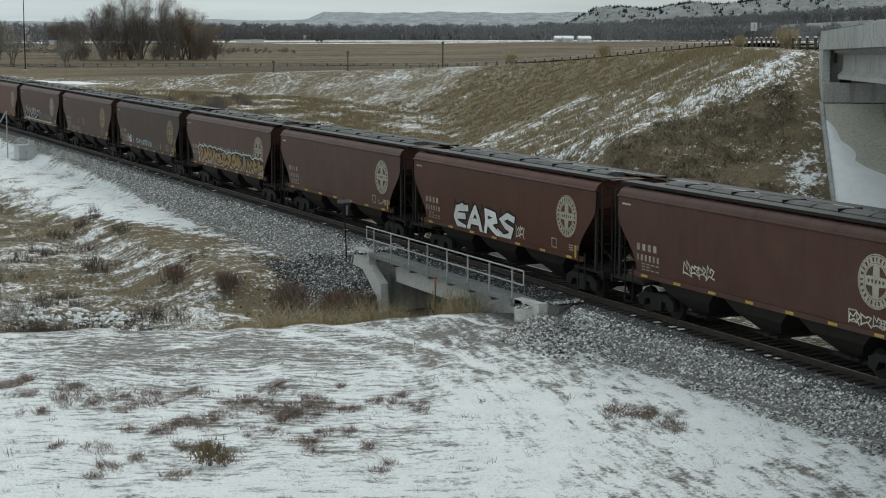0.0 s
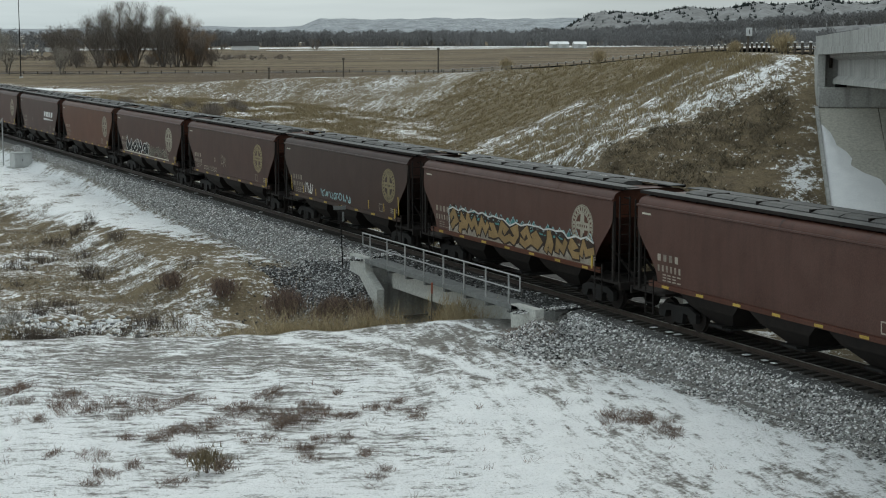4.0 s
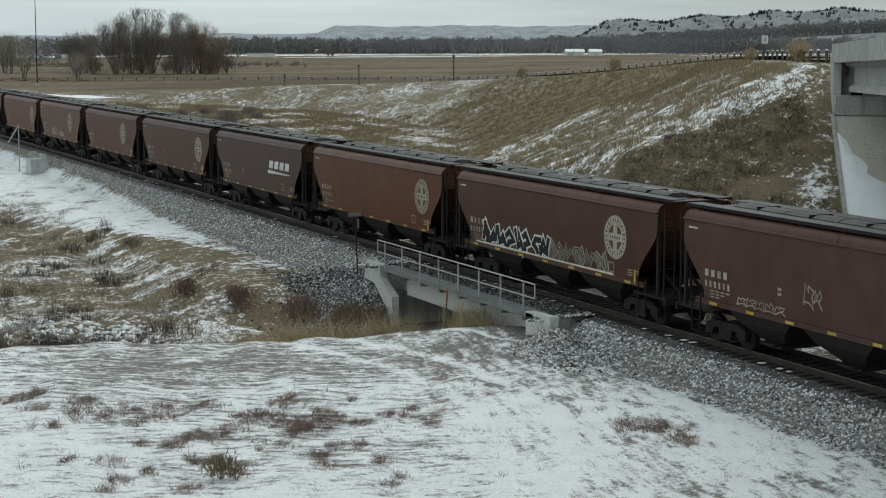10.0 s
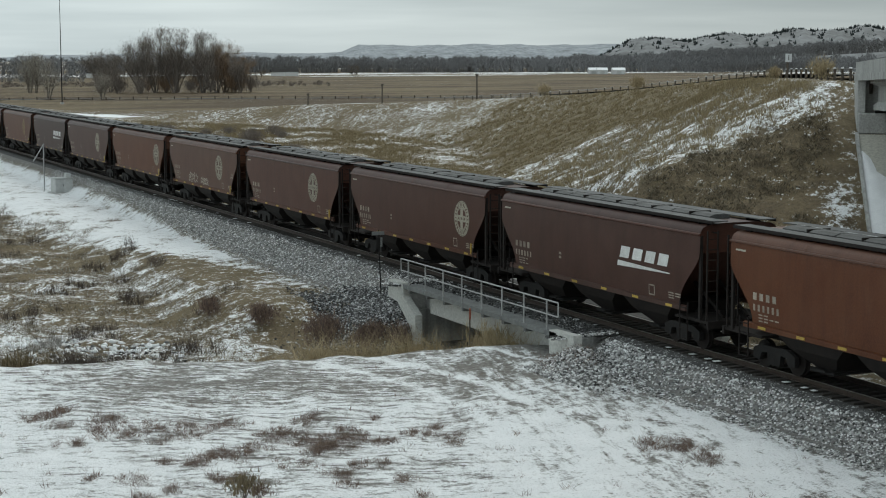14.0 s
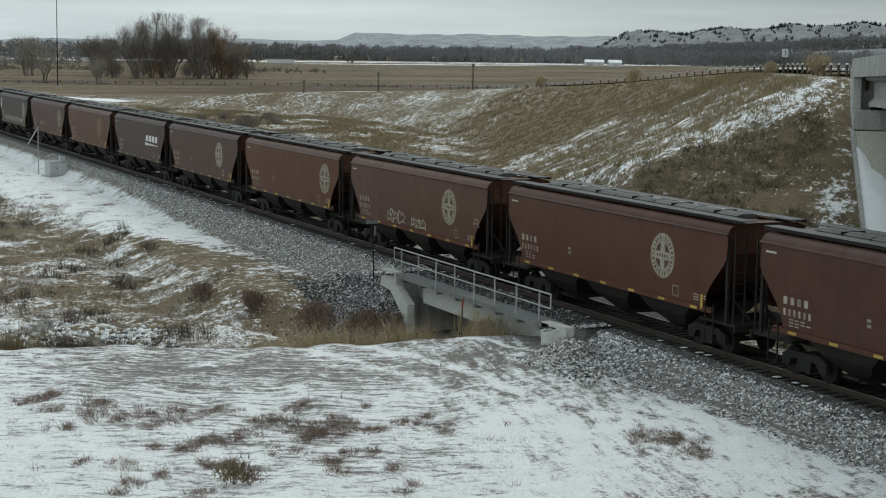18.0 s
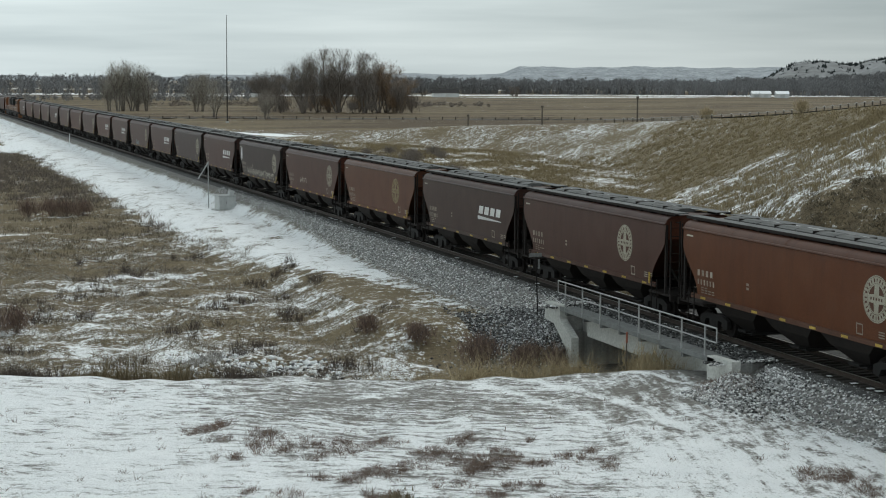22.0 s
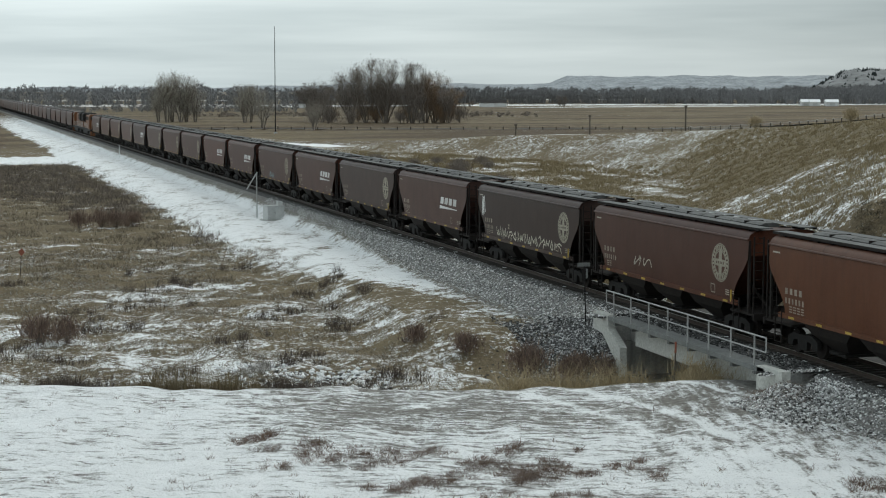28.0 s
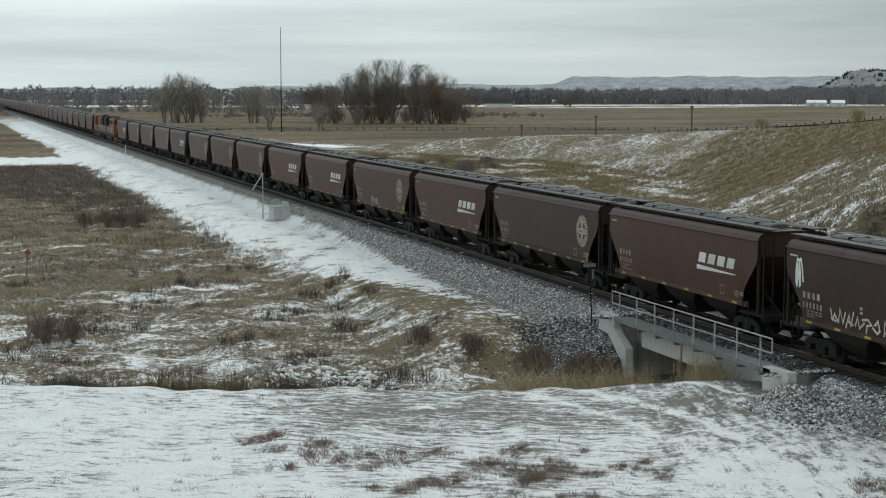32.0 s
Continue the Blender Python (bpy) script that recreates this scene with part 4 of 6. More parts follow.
part("cable", Geo().tube([Vector((q.x, q.y, ground_z(q.x, q.y) + 0.7)) for q in far_l], 0.04, 4), "post", fg)

# overpass: local frame, +y along the road away from the camera, +x to its right
OVER = Matrix.Translation((ABUT[0], ABUT[1], 0)) @ Matrix.Rotation(-ROAD_DIR, 4, "Z")
over = thing("road_overpass", "grey concrete highway overpass with parapets and prestressed girders", "overpass", at=OVER)
L_SPAN = 74.0
GRADE = 0.020


def dz(y):
    return 9.38 - y * GRADE


def sloped(g, x0, x1, z0, z1, y0, y1, n=2):
    rings = []
    for k in range(n):
        y = y0 + (y1 - y0) * k / (n - 1)
        rings.append([(x0, y, dz(y) + z0), (x1, y, dz(y) + z0), (x1, y, dz(y) + z1), (x0, y, dz(y) + z1)])
    return g.loft(rings, True)


part("deck", sloped(Geo(), -5.3, 5.3, -0.26, 0.0, 0.0, -L_SPAN), "concrete", over)
for sx in (-1, 1):
    part("parapet", sloped(Geo(), min(sx * 5.3, sx * 4.95), max(sx * 5.3, sx * 4.95), 0.0, 0.55, 0.9, -L_SPAN), "concrete", over, "weathered concrete parapet")
    part("edge_beam", sloped(Geo(), min(sx * 5.36, sx * 4.9), max(sx * 5.36, sx * 4.9), -0.30, 0.0, 0.9, -L_SPAN), "concrete", over)
for k in range(5):
    x = -4.3 + k * 2.15
    g = Geo()
    sec = [(-0.5, -0.27), (0.5, -0.27), (0.5, -0.42), (0.12, -0.55), (0.12, -1.25), (0.33, -1.42), (0.33, -1.62), (-0.33, -1.62), (-0.33, -1.42), (-0.12, -1.25), (-0.12, -0.55), (-0.5, -0.42)]
    g.loft([[(x + px, y, dz(y) + pz) for px, pz in sec] for y in (-0.55, -L_SPAN)], True)
    part("girder", g, "concrete", over, "pale prestressed concrete girder")
part("backwall", Geo().box((-5.3, -0.1, 6.8), (5.3, 0.55, 9.1)), "concrete", over)
part("seat", Geo().box((-5.3, -1.15, 6.7), (5.3, -0.1, 7.62), 0.04), "concrete", over, "concrete bearing seat")
for sx in (-1, 1):
    g = Geo()
    g.prism([(-0.75, 9.37), (0.9, 9.37), (0.9, 8.8), (0.2, 6.8), (-0.75, 6.8)], "x", min(sx * 5.34, sx * 5.0), max(sx * 5.34, sx * 5.0))
    part("cheek_wall", g, "concrete", over, "concrete cheek wall closing the girder ends")
for k in range(5):
    part("bearing", Geo().box((-4.3 + k * 2.15 - 0.25, -0.95, 7.62), (-4.3 + k * 2.15 + 0.25, -0.6, 7.78)), "dark", over)
# near pier row keeps the deck up on this side of the rails
for y in (-38.0, -L_SPAN + 2):
    for x in (-3.6, 0.0, 3.6):
        part("pier", Geo().tube([(x, y, -2.6), (x, y, dz(y) - 2.4)], 0.5, 16), "concrete", over)
    part("pier_cap", Geo().box((-5.0, y - 0.6, dz(y) - 2.4), (5.0, y + 0.6, dz(y) - 1.64), 0.04), "concrete", over)

# slope paving in slabs below the seat
paving = thing("slope_paving", "grey concrete slope paving slabs, partly under snow", "slope paving", at=OVER, kind="structure")
SLOPE = 1 / 1.7


def slab_at(x0, x1, y0, y1, up=0.16):
    z = lambda y: 7.2 + y * SLOPE
    return [[(x0, y0, z(y0) + up), (x1, y0, z(y0) + up), (x1, y0, z(y0) - 0.2), (x0, y0, z(y0) - 0.2)], [(x0, y1, z(y1) + up), (x1, y1, z(y1) + up), (x1, y1, z(y1) - 0.2), (x0, y1, z(y1) - 0.2)]]


for i in range(4):
    for j in range(4):
        x0 = -5.3 + i * 2.66
        y0 = -1.15 - j * 2.9
        part("slab", Geo().loft(slab_at(x0 + 0.012, x0 + 2.64, y0 - 0.012, y0 - 2.88), True), "pave", paving)
part("edge_kerb", Geo().loft(slab_at(-5.46, -5.31, -1.15, -12.7, 0.26), True), "concrete", paving)
sn = Geo()
rows = []
for k in range(24):
    y = -2.4 - k * 0.44
    w = 0.12 + 1.7 * min(1, k / 9) + 2.4 * max(0, (k - 7) / 6) + 0.16 * math.sin(k * 1.9) + 0.1 * math.sin(k * 4.1)
    z = 7.2 + y * SLOPE
    rows.append([(-5.30, y, z + 0.165), (-5.28, y, z + 0.215), (-5.3 + w * 0.6, y, z + 0.21), (-5.3 + w, y, z + 0.165)])
sn.sheet(rows)
part("snow_drift", sn, "snow", paving, "snow lying along the slab edge", True)

# road sign and roadside posts
def sign_on_post(px, py, base, h, w, tall, label, facing):
    s = thing("road_sign", label, "road sign", at=pose(px, py, base, 0, 0, facing))
    part("post", Geo().box((-0.06, -0.05, -0.5), (0.06, 0.05, h)), "post", s)
    part("panel", Geo().box((-w / 2, -0.08, h - tall), (w / 2, -0.052, h), 0.004), "housewall", s, "pale sign panel")
    part("symbol_bar", Geo().box((-w * 0.05, -0.086, h - tall * 0.8), (w * 0.05, -0.081, h - tall * 0.2)), "dark", s)
    return s


sign_on_post(118 * math.sin(radians(35.33)), 118 * math.cos(radians(35.33)), 8.3, 2.05, 0.72, 0.56, "small pale road sign on a dark post", 20)

# ---------------------------------------------------------------- grain hopper cars
def side_x(z):
    """Half width of the bulging side at height z."""
    return 1.60 - 0.045 * ((z - 2.95) / 1.4) ** 2


def side_end(z, half):
    """Half length of the side sheet at height z: the ends are cut away in a curve lower down."""
    t = min(1.0, max(0.0, (3.45 - z) / 1.8))
    return half - 1.28 * (t * t * (3 - 2 * t)) ** 0.8


ROOF = ((1.575, 4.17), (1.545, 4.28), (1.47, 4.38), (1.34, 4.45), (1.12, 4.49), (0.55, 4.53))


def wheelset():
    g = Geo()
    g.tube([(-0.95, 0, 0.46), (0.95, 0, 0.46)], 0.085, 10)
    for sx in (-1, 1):
        g.disc((0, 0.46), 0.46, "x", (sx * 0.70, sx * 0.82), 24)
        g.disc((0, 0.46), 0.49, "x", (sx * 0.66, sx * 0.70), 24)
        g.disc((0, 0.46), 0.16, "x", (sx * 0.82, sx * 1.02), 12)
    return g


def sideframe(sx):
    g = Geo()
    x0, x1 = sx * 0.93, sx * 1.10
    g.prism([(-1.15, 0.34), (-1.15, 0.66), (-0.75, 0.82), (0.75, 0.82), (1.15, 0.66), (1.15, 0.34), (0.80, 0.30), (0.68, 0.56), (0.38, 0.60), (0.32, 0.22), (-0.32, 0.22), (-0.38, 0.60), (-0.68, 0.56), (-0.80, 0.30)], "x", min(x0, x1), max(x0, x1))
    for y in (-0.2, -0.07, 0.07, 0.2):
        g.tube([(sx * 1.05, y, 0.27), (sx * 1.05, y, 0.6)], 0.055, 6)
    return g


def make_truck(parent, y):
    tr = part("truck", Geo().box((-0.9, -0.22, 0.45), (0.9, 0.22, 0.82), 0.03), "dark", parent, "black cast-steel bogie", at=pose(0, y, 0))
    for sx in (-1, 1):
        part("side_frame", sideframe(sx), "dark", tr)
    ws = wheelset().mesh("wheelset", "grime")
    for dy in (-0.89, 0.89):
        part("wheelset", ws, "grime", tr, at=pose(0, dy, 0))
    return tr


def make_hopper(paint, half, kind, label, full=True):
    """One covered hopper; half is half its body length. Front is -y, the side towards the service track is -x."""
    car = thing("hopper_car", label, "hopper car", "cars of the train")
    zs = [4.15, 3.95, 3.7, 3.5, 3.35, 3.2, 3.05, 2.9, 2.75, 2.6, 2.45, 2.3, 2.15, 2.0, 1.85, 1.7, 1.56]
    for sx in (-1, 1):
        g = Geo()
        rows = []
        for z in zs:
            e = side_end(z, half)
            rows.append([(sx * side_x(z), -e + 2 * e * k / 20, z) for k in range(21)])
        g.sheet(rows)
        part("side_sheet", g, paint, car, smooth=True)
        part("eave_rib", Geo().prism([(sx * 1.54, 4.10), (sx * 1.625, 4.12), (sx * 1.645, 4.155), (sx * 1.62, 4.195), (sx * 1.54, 4.20)], "y", -half - 0.02, half + 0.02), paint, car)
        e = side_end(1.5, half)
        part("side_sill", Geo().prism([(sx * 1.53, 1.60), (sx * 1.62, 1.57), (sx * 1.62, 1.41), (sx * 1.50, 1.38)], "y", -e - 0.45, e + 0.45), paint, car)
    g = Geo()
    prof = [(-x, z) for x, z in ROOF] + [(x, z) for x, z in reversed(ROOF)]
    g.sheet([[(x, y, z) for x, z in prof] for y in np.linspace(-half, half, 9)])
    part("roof", g, paint, car, "rounded roof sheet", True)
    if kind != "swoosh" and full:
        for k in range(3):
            part("roof_seam", Geo().sheet([[(x * 1.004, y, z + 0.012) for x, z in prof] for y in (-half * 0.5 * (k - 1) - 0.05, -half * 0.5 * (k - 1) + 0.05)]), paint, car)
    for s in (-1, 1):
        g = Geo()
        yv = s * (half - 0.12)
        top = [(x, yv, z) for x, z in prof]
        m_ = len(prof) - 1
        low = [(-1.53 + 3.06 * k / m_, yv, 3.50) for k in range(m_ + 1)]
        inn = [(-1.53 + 3.06 * k / m_, s * (half - 3.1), 1.50) for k in range(m_ + 1)]
        g.sheet([top, low, inn])
        part("slope_sheet", g, paint, car, "inward sloping end sheet")
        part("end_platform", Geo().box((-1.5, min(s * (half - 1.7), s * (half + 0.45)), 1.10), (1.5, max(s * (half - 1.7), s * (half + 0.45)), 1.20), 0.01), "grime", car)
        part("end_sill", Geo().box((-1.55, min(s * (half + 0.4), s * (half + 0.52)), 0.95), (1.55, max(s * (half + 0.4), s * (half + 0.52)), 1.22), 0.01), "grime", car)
        part("coupler", Geo().box((-0.16, min(s * (half + 0.3), s * (half + 0.82)), 0.72), (0.16, max(s * (half + 0.3), s * (half + 0.82)), 1.0), 0.04), "dark", car)
        for sx in (-1, 1) if full else ():
            part("corner_post", Geo().box((sx * 1.5 - 0.045, s * (half - 0.05) - 0.06, 1.2), (sx * 1.5 + 0.045, s * (half - 0.05) + 0.06, 4.12)), "grime", car)
            lad = Geo()
            ly = s * (half + 0.32)
            for lx in (sx * 1.48, sx * 1.06):
                lad.box((lx - 0.025, ly - 0.025, 1.2), (lx + 0.025, ly + 0.025, 4.3))
            for k in range(8):
                lad.tube([(sx * 1.06, ly, 1.5 + k * 0.36), (sx * 1.48, ly, 1.5 + k * 0.36)], 0.016, 5)
            lad.box((sx * 1.06 - 0.02, ly - s * 0.42 - 0.02, 4.2), (sx * 1.06 + 0.02, ly + 0.02, 4.24))
            part("ladder", lad, "grime", car, "end ladder")
            sl = Geo()
            yl = s * (half - 0.9)
            for k in range(4):
                sl.tube([(sx * 1.63, yl - 0.25, 1.0 + k * 0.36 - 0.55), (sx * 1.63, yl + 0.25, 1.0 + k * 0.36 - 0.55)], 0.018, 5)
            for q in (-0.25, 0.25):
                sl.box((sx * 1.63 - 0.02, yl + q - 0.02, 0.42), (sx * 1.63 + 0.02, yl + q + 0.02, 1.75))
            part("side_ladder", sl, "grime", car)
        if not full:
            continue
        part("strut", Geo().tube([(-0.5, s * (half - 0.1), 1.2), (-0.5, s * (half - 2.1), 2.3)], 0.06, 6), "grime", car)
        part("strut", Geo().tube([(0.5, s * (half - 0.1), 1.2), (0.5, s * (half - 2.1), 2.3)], 0.06, 6), "grime", car)
    part("brake_wheel", Geo().disc((-0.55, 3.0), 0.27, "y", (half + 0.25, half + 0.29), 16), "grime", car)
    part("air_tank", Geo().tube([(-0.9, half - 1.0, 1.5), (0.5, half - 1.0, 1.5)], 0.25, 12), "grime", car)
    part("centre_sill", Geo().box((-0.25, -half - 0.35, 0.85), (0.25, half + 0.35, 1.2)), "dark", car)
    for k in range(3):
        yc = (k - 1) * 4.0
        g = Geo()
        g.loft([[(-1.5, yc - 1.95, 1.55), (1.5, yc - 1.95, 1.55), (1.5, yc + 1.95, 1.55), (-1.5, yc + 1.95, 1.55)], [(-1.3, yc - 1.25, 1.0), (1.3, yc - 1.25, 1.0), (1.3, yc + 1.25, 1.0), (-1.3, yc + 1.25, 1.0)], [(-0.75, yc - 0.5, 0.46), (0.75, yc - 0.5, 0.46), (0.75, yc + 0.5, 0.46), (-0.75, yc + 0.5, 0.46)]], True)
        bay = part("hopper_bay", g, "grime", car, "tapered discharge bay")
        part("outlet_gate", Geo().box((-0.95, yc - 0.62, 0.36), (0.95, yc + 0.62, 0.46), 0.02), "dark", bay)
        part("gate_shaft", Geo().tube([(-1.25, yc - 0.55, 0.5), (1.25, yc - 0.55, 0.5)], 0.04, 6), "dark", bay)
    for sx in (-1, 1):
        part("roof_walkway", Geo().box((sx * 0.97 - 0.30, -half - 0.32, 4.60), (sx * 0.97 + 0.30, half + 0.32, 4.635)), "roof", car, "grey steel roof walkway")
        part("walkway_edge", Geo().box((sx * 1.285 - 0.014, -half - 0.32, 4.53), (sx * 1.285 + 0.014, half + 0.32, 4.637)), "grime", car)
        for k in range(7 if full else 0):
            y = -half + 0.6 + k * (2 * half - 1.2) / 6
            part("walkway_bracket", Geo().box((sx * 0.97 - 0.28, y - 0.03, 4.45), (sx * 0.97 + 0.28, y + 0.03, 4.60)), "grime", car)
    for k in range(5 if full else 0):
        y = -half + 1.2 + k * (2 * half - 2.4) / 5
        w = (2 * half - 2.4) / 5
        g = Geo().prism([(-0.42, 4.50), (-0.42, 4.63), (-0.2, 4.70), (0.2, 4.70), (0.42, 4.63), (0.42, 4.50)], "y", y + 0.04, y + w - 0.04)
        hatch = part("roof_hatch", g, "hatch", car, "long grey trough hatch cover")
        part("hatch_clamp", Geo().box((-0.44, y + w * 0.5 - 0.04, 4.60), (0.44, y + w * 0.5 + 0.04, 4.715)), "grime", hatch)
    make_truck(car, half - 1.85)
    make_truck(car, -half + 1.85)
    n = 7 if kind != "swoosh" else 6
    for k in range(n if full else 0):
        y = -half + 1.9 + k * (2 * half - 3.8) / (n - 1)
        part("reflector", Geo().box((-1.632, y - 0.21, 1.44), (-1.618, y + 0.21, 1.53)), "yellow", car, "yellow reflective strip")
    if full and kind == "ring":
        part("end_stripe", Geo().box((-1.632, -half + 1.36, 1.50), (-1.598, -half + 1.46, 1.98)), "yellow", car, "upright yellow reflective strip")
    return car


def on_side(g2d, lift=0.009):
    """Bends a flat drawing, given as faces of (y, z), on to the near side. Pictures read from rear to front."""
    for i, (x, y, z) in enumerate(g2d.v):
        g2d.v[i] = (-(side_x(z) + lift + x), y, z)
    return g2d


def flat(g, poly, lift=0.0):
    return g.add([(lift, y, z) for y, z in poly], [tuple(range(len(poly)))])


def stroke(g, pts, w, lift=0.0):
    """A brushed line of even width through points (y, z): one mitred ribbon."""
    rows = []
    for i in range(len(pts)):
        p0, p1, p2 = pts[max(i - 1, 0)], pts[i], pts[min(i + 1, len(pts) - 1)]
        d1, d2 = Vector((p1[0] - p0[0], p1[1] - p0[1])), Vector((p2[0] - p1[0], p2[1] - p1[1]))
        d1 = d1.normalized() if d1.length > 1e-6 else d2.normalized()
        d2 = d2.normalized() if d2.length > 1e-6 else d1
        n1, n2 = Vector((-d1.y, d1.x)), Vector((-d2.y, d2.x))
        m = n1 + n2
        m = m.normalized() if m.length > 0.25 else n1
        m = m * (w / 2 * min(1.7, 1 / max(0.3, m.dot(n1))))
        e = d2 * (-0.35 * w) if i == 0 else d1 * (0.35 * w) if i == len(pts) - 1 else Vector((0, 0))
        rows.append([(lift, p1[0] + e.x + m.x, p1[1] + e.y + m.y), (lift, p1[0] + e.x - m.x, p1[1] + e.y - m.y)])
    return g.sheet(rows)


def ring(g, y, z, r0, r1, n=36):
    for k in range(n):
        a, b = 2 * math.pi * k / n, 2 * math.pi * (k + 1) / n
        flat(g, [(y + r * math.cos(t), z + r * math.sin(t)) for r, t in ((r0, a), (r1, a), (r1, b), (r0, b))])
    return g


def emblem(car, y, paint, mat):
    """A pale disc with a broad cross left standing between four dark quarters, and a rim of small ticks."""
    g, d = Geo(), Geo()
    z = 3.0
    zs = [0.80 * math.sin(t) for t in np.linspace(-math.pi / 2, math.pi / 2, 19)]
    ws = [math.sqrt(max(0, 0.80 ** 2 - q * q)) + 0.002 for q in zs]
    for k in range(18):
        flat(g, [(y - ws[k], z + zs[k]), (y + ws[k], z + zs[k]), (y + ws[k + 1], z + zs[k + 1]), (y - ws[k + 1], z + zs[k + 1])])
    disc = part("emblem", on_side(g), mat, car, "pale disc-and-cross emblem")
    for s in (-1, 1):
        for q in (-1, 1):
            arc = [(y + s * 0.47 * math.cos(t), z + q * 0.47 * math.sin(t)) for t in np.linspace(0.28, 1.29, 6)]
            flat(d, arc + [(y + s * 0.15, z + q * 0.15)], 0.003)
    for k in range(24):
        a = 2 * math.pi * k / 24
        flat(d, [(y + r * math.cos(a + da), z + r * math.sin(a + da)) for r, da in ((0.57, -0.05), (0.70, -0.05), (0.70, 0.03 + 0.04 * (k % 2)), (0.57, 0.03 + 0.04 * (k % 2)))], 0.003)
    for k in range(5):
        flat(d, [(y - 0.36 + k * 0.16, z - 0.05), (y - 0.28 + k * 0.16, z - 0.05), (y - 0.28 + k * 0.16, z + 0.05), (y - 0.36 + k * 0.16, z + 0.05)], 0.003)
    ring(d, y, z, 0.745, 0.765)
    ring(d, y, z, 0.515, 0.53)
    part("emblem_field", on_side(d), paint, disc, "dark quarters and ticks")


def marks(car, half, mat, rng, rows=2):
    """Reporting marks and stencils as plain bars."""
    y0 = half - 1.35
    for k in range(4):
        g = Geo()
        flat(g, [(y0 - k * 0.36, 2.60), (y0 - k * 0.36 - 0.2, 2.60), (y0 - k * 0.36 - 0.2, 2.36), (y0 - k * 0.36, 2.36)])
        part("owner_bar", on_side(g), mat, car, "faded stencilled bar")
    for k in range(6):
        g = Geo()
        flat(g, [(y0 - k * 0.26, 2.22), (y0 - k * 0.26 - 0.12, 2.22), (y0 - k * 0.26 - 0.12, 2.0), (y0 - k * 0.26, 2.0)])
        part("number_bar", on_side(g), mat, car)
    g = Geo()
    for k in range(3):
        z = 1.92 - k * 0.1
        for j in range(rng.randint(2, 4)):
            flat(g, [(y0 - 0.3 - j * 0.3, z), (y0 - 0.52 - j * 0.3, z), (y0 - 0.52 - j * 0.3, z - 0.045), (y0 - 0.3 - j * 0.3, z - 0.045)])
    yb = -half + 2.9
    for j in range(5):
        z = 1.95 - 0.09 * (j % 3)
        yy = yb - 0.45 * (j // 3) - 0.9
        flat(g, [(yy, z), (yy - 0.36, z), (yy - 0.36, z - 0.045), (yy, z - 0.045)])
    tagged(part("stencil_lines", on_side(g), mat, car), kind="stuff")
    g = Geo()
    ring_y = yb + 0.25
    for a, b in (((-0.18, -0.17), (0.18, -0.17)), ((0.18, -0.17), (0.18, 0.17)), ((0.18, 0.17), (-0.18, 0.17)), ((-0.18, 0.17), (-0.18, -0.17))):
        stroke(g, [(ring_y + a[0], 1.87 + a[1]), (ring_y + b[0], 1.87 + b[1])], 0.05)
    part("stencil_box", on_side(g), mat, car)
    g = Geo()
    flat(g, [(half - 0.30, 3.92), (half - 0.86, 3.92), (half - 0.86, 3.86), (half - 0.30, 3.86)])
    part("top_stencil", on_side(g), "cream", car, "short pale stencil bar under the eave")
    if rng.random() < 0.6:
        g = Geo()
        y = half - 5.2 - rng.uniform(0, 0.4)
        for dz_ in (0.0, 0.16):
            flat(g, [(y, 2.5 - dz_), (y - 0.2, 2.5 - dz_), (y - 0.2, 2.4 - dz_), (y, 2.4 - dz_)])
        part("inspection_plate", on_side(g), mat, car)


def slanted_letters(car, half):
    """The slanted white company letters become plain slanted blocks over a wedge."""
    y = -2.3
    for k in range(4):
        g = Geo()
        a = y - k * 0.90
        flat(g, [(a, 2.82), (a - 0.15, 3.25), (a - 0.80, 3.25), (a - 0.66, 2.82)])
        part("letter_block", on_side(g), "white", car, "plain slanted white block")
    g = Geo()
    flat(g, [(y + 0.12, 2.70), (y - 3.55, 2.62), (y - 3.55, 2.58), (y + 0.16, 2.50)])
    part("wedge_stripe", on_side(g), "white", car, "white wedge stripe")


def scrawl(car, mat, y0, y1, z0, z1, seed, width=0.09, loops=9, label="spray-painted scrawl", lift=0.0):
    """Looped spray-can writing that cannot be read."""
    r = random.Random(seed)
    step = (y1 - y0) / loops
    for k in range(loops):
        a, g = y0 + k * step, Geo()
        f1, f2, p1, p2 = r.uniform(1.0, 2.2), r.uniform(1.3, 2.6), r.uniform(0, 6.28), r.uniform(0, 6.28)
        zc, amp = (z0 + z1) / 2 + r.uniform(-0.06, 0.06), (z1 - z0) * r.uniform(0.34, 0.52)
        pts = []
        for t in np.linspace(0, 1, 15):
            pts.append((a + step * (0.1 + 0.75 * t) + 0.20 * step * math.sin(6.28 * f1 * t + p1), zc + amp * math.sin(6.28 * f2 * t + p2)))
        stroke(g, pts, width * r.uniform(0.75, 1.2), lift)
        part("graffiti", on_side(g), mat, car, label)


FORMS = (
    (((0.0, 0.2), (0.3, 0.95), (0.58, 0.3), (1.05, 0.8)),),
    (((0.1, 0.05), (0.48, 1.0), (0.92, 0.42), (0.5, 0.08)), ((0.48, 0.95), (0.56, 0.45))),
    (((-0.05, 0.8), (0.5, 0.98), (0.9, 0.6), (0.34, 0.36), (0.12, -0.05)),),
    (((0.02, 0.3), (0.4, 0.02), (0.84, 0.4), (0.56, 0.98), (0.18, 0.7), (0.5, 0.5)),),
    (((-0.05, 1.0), (0.3, 0.2), (0.66, 0.8), (1.05, 0.0)), ((0.3, 0.2), (0.95, 0.36))))


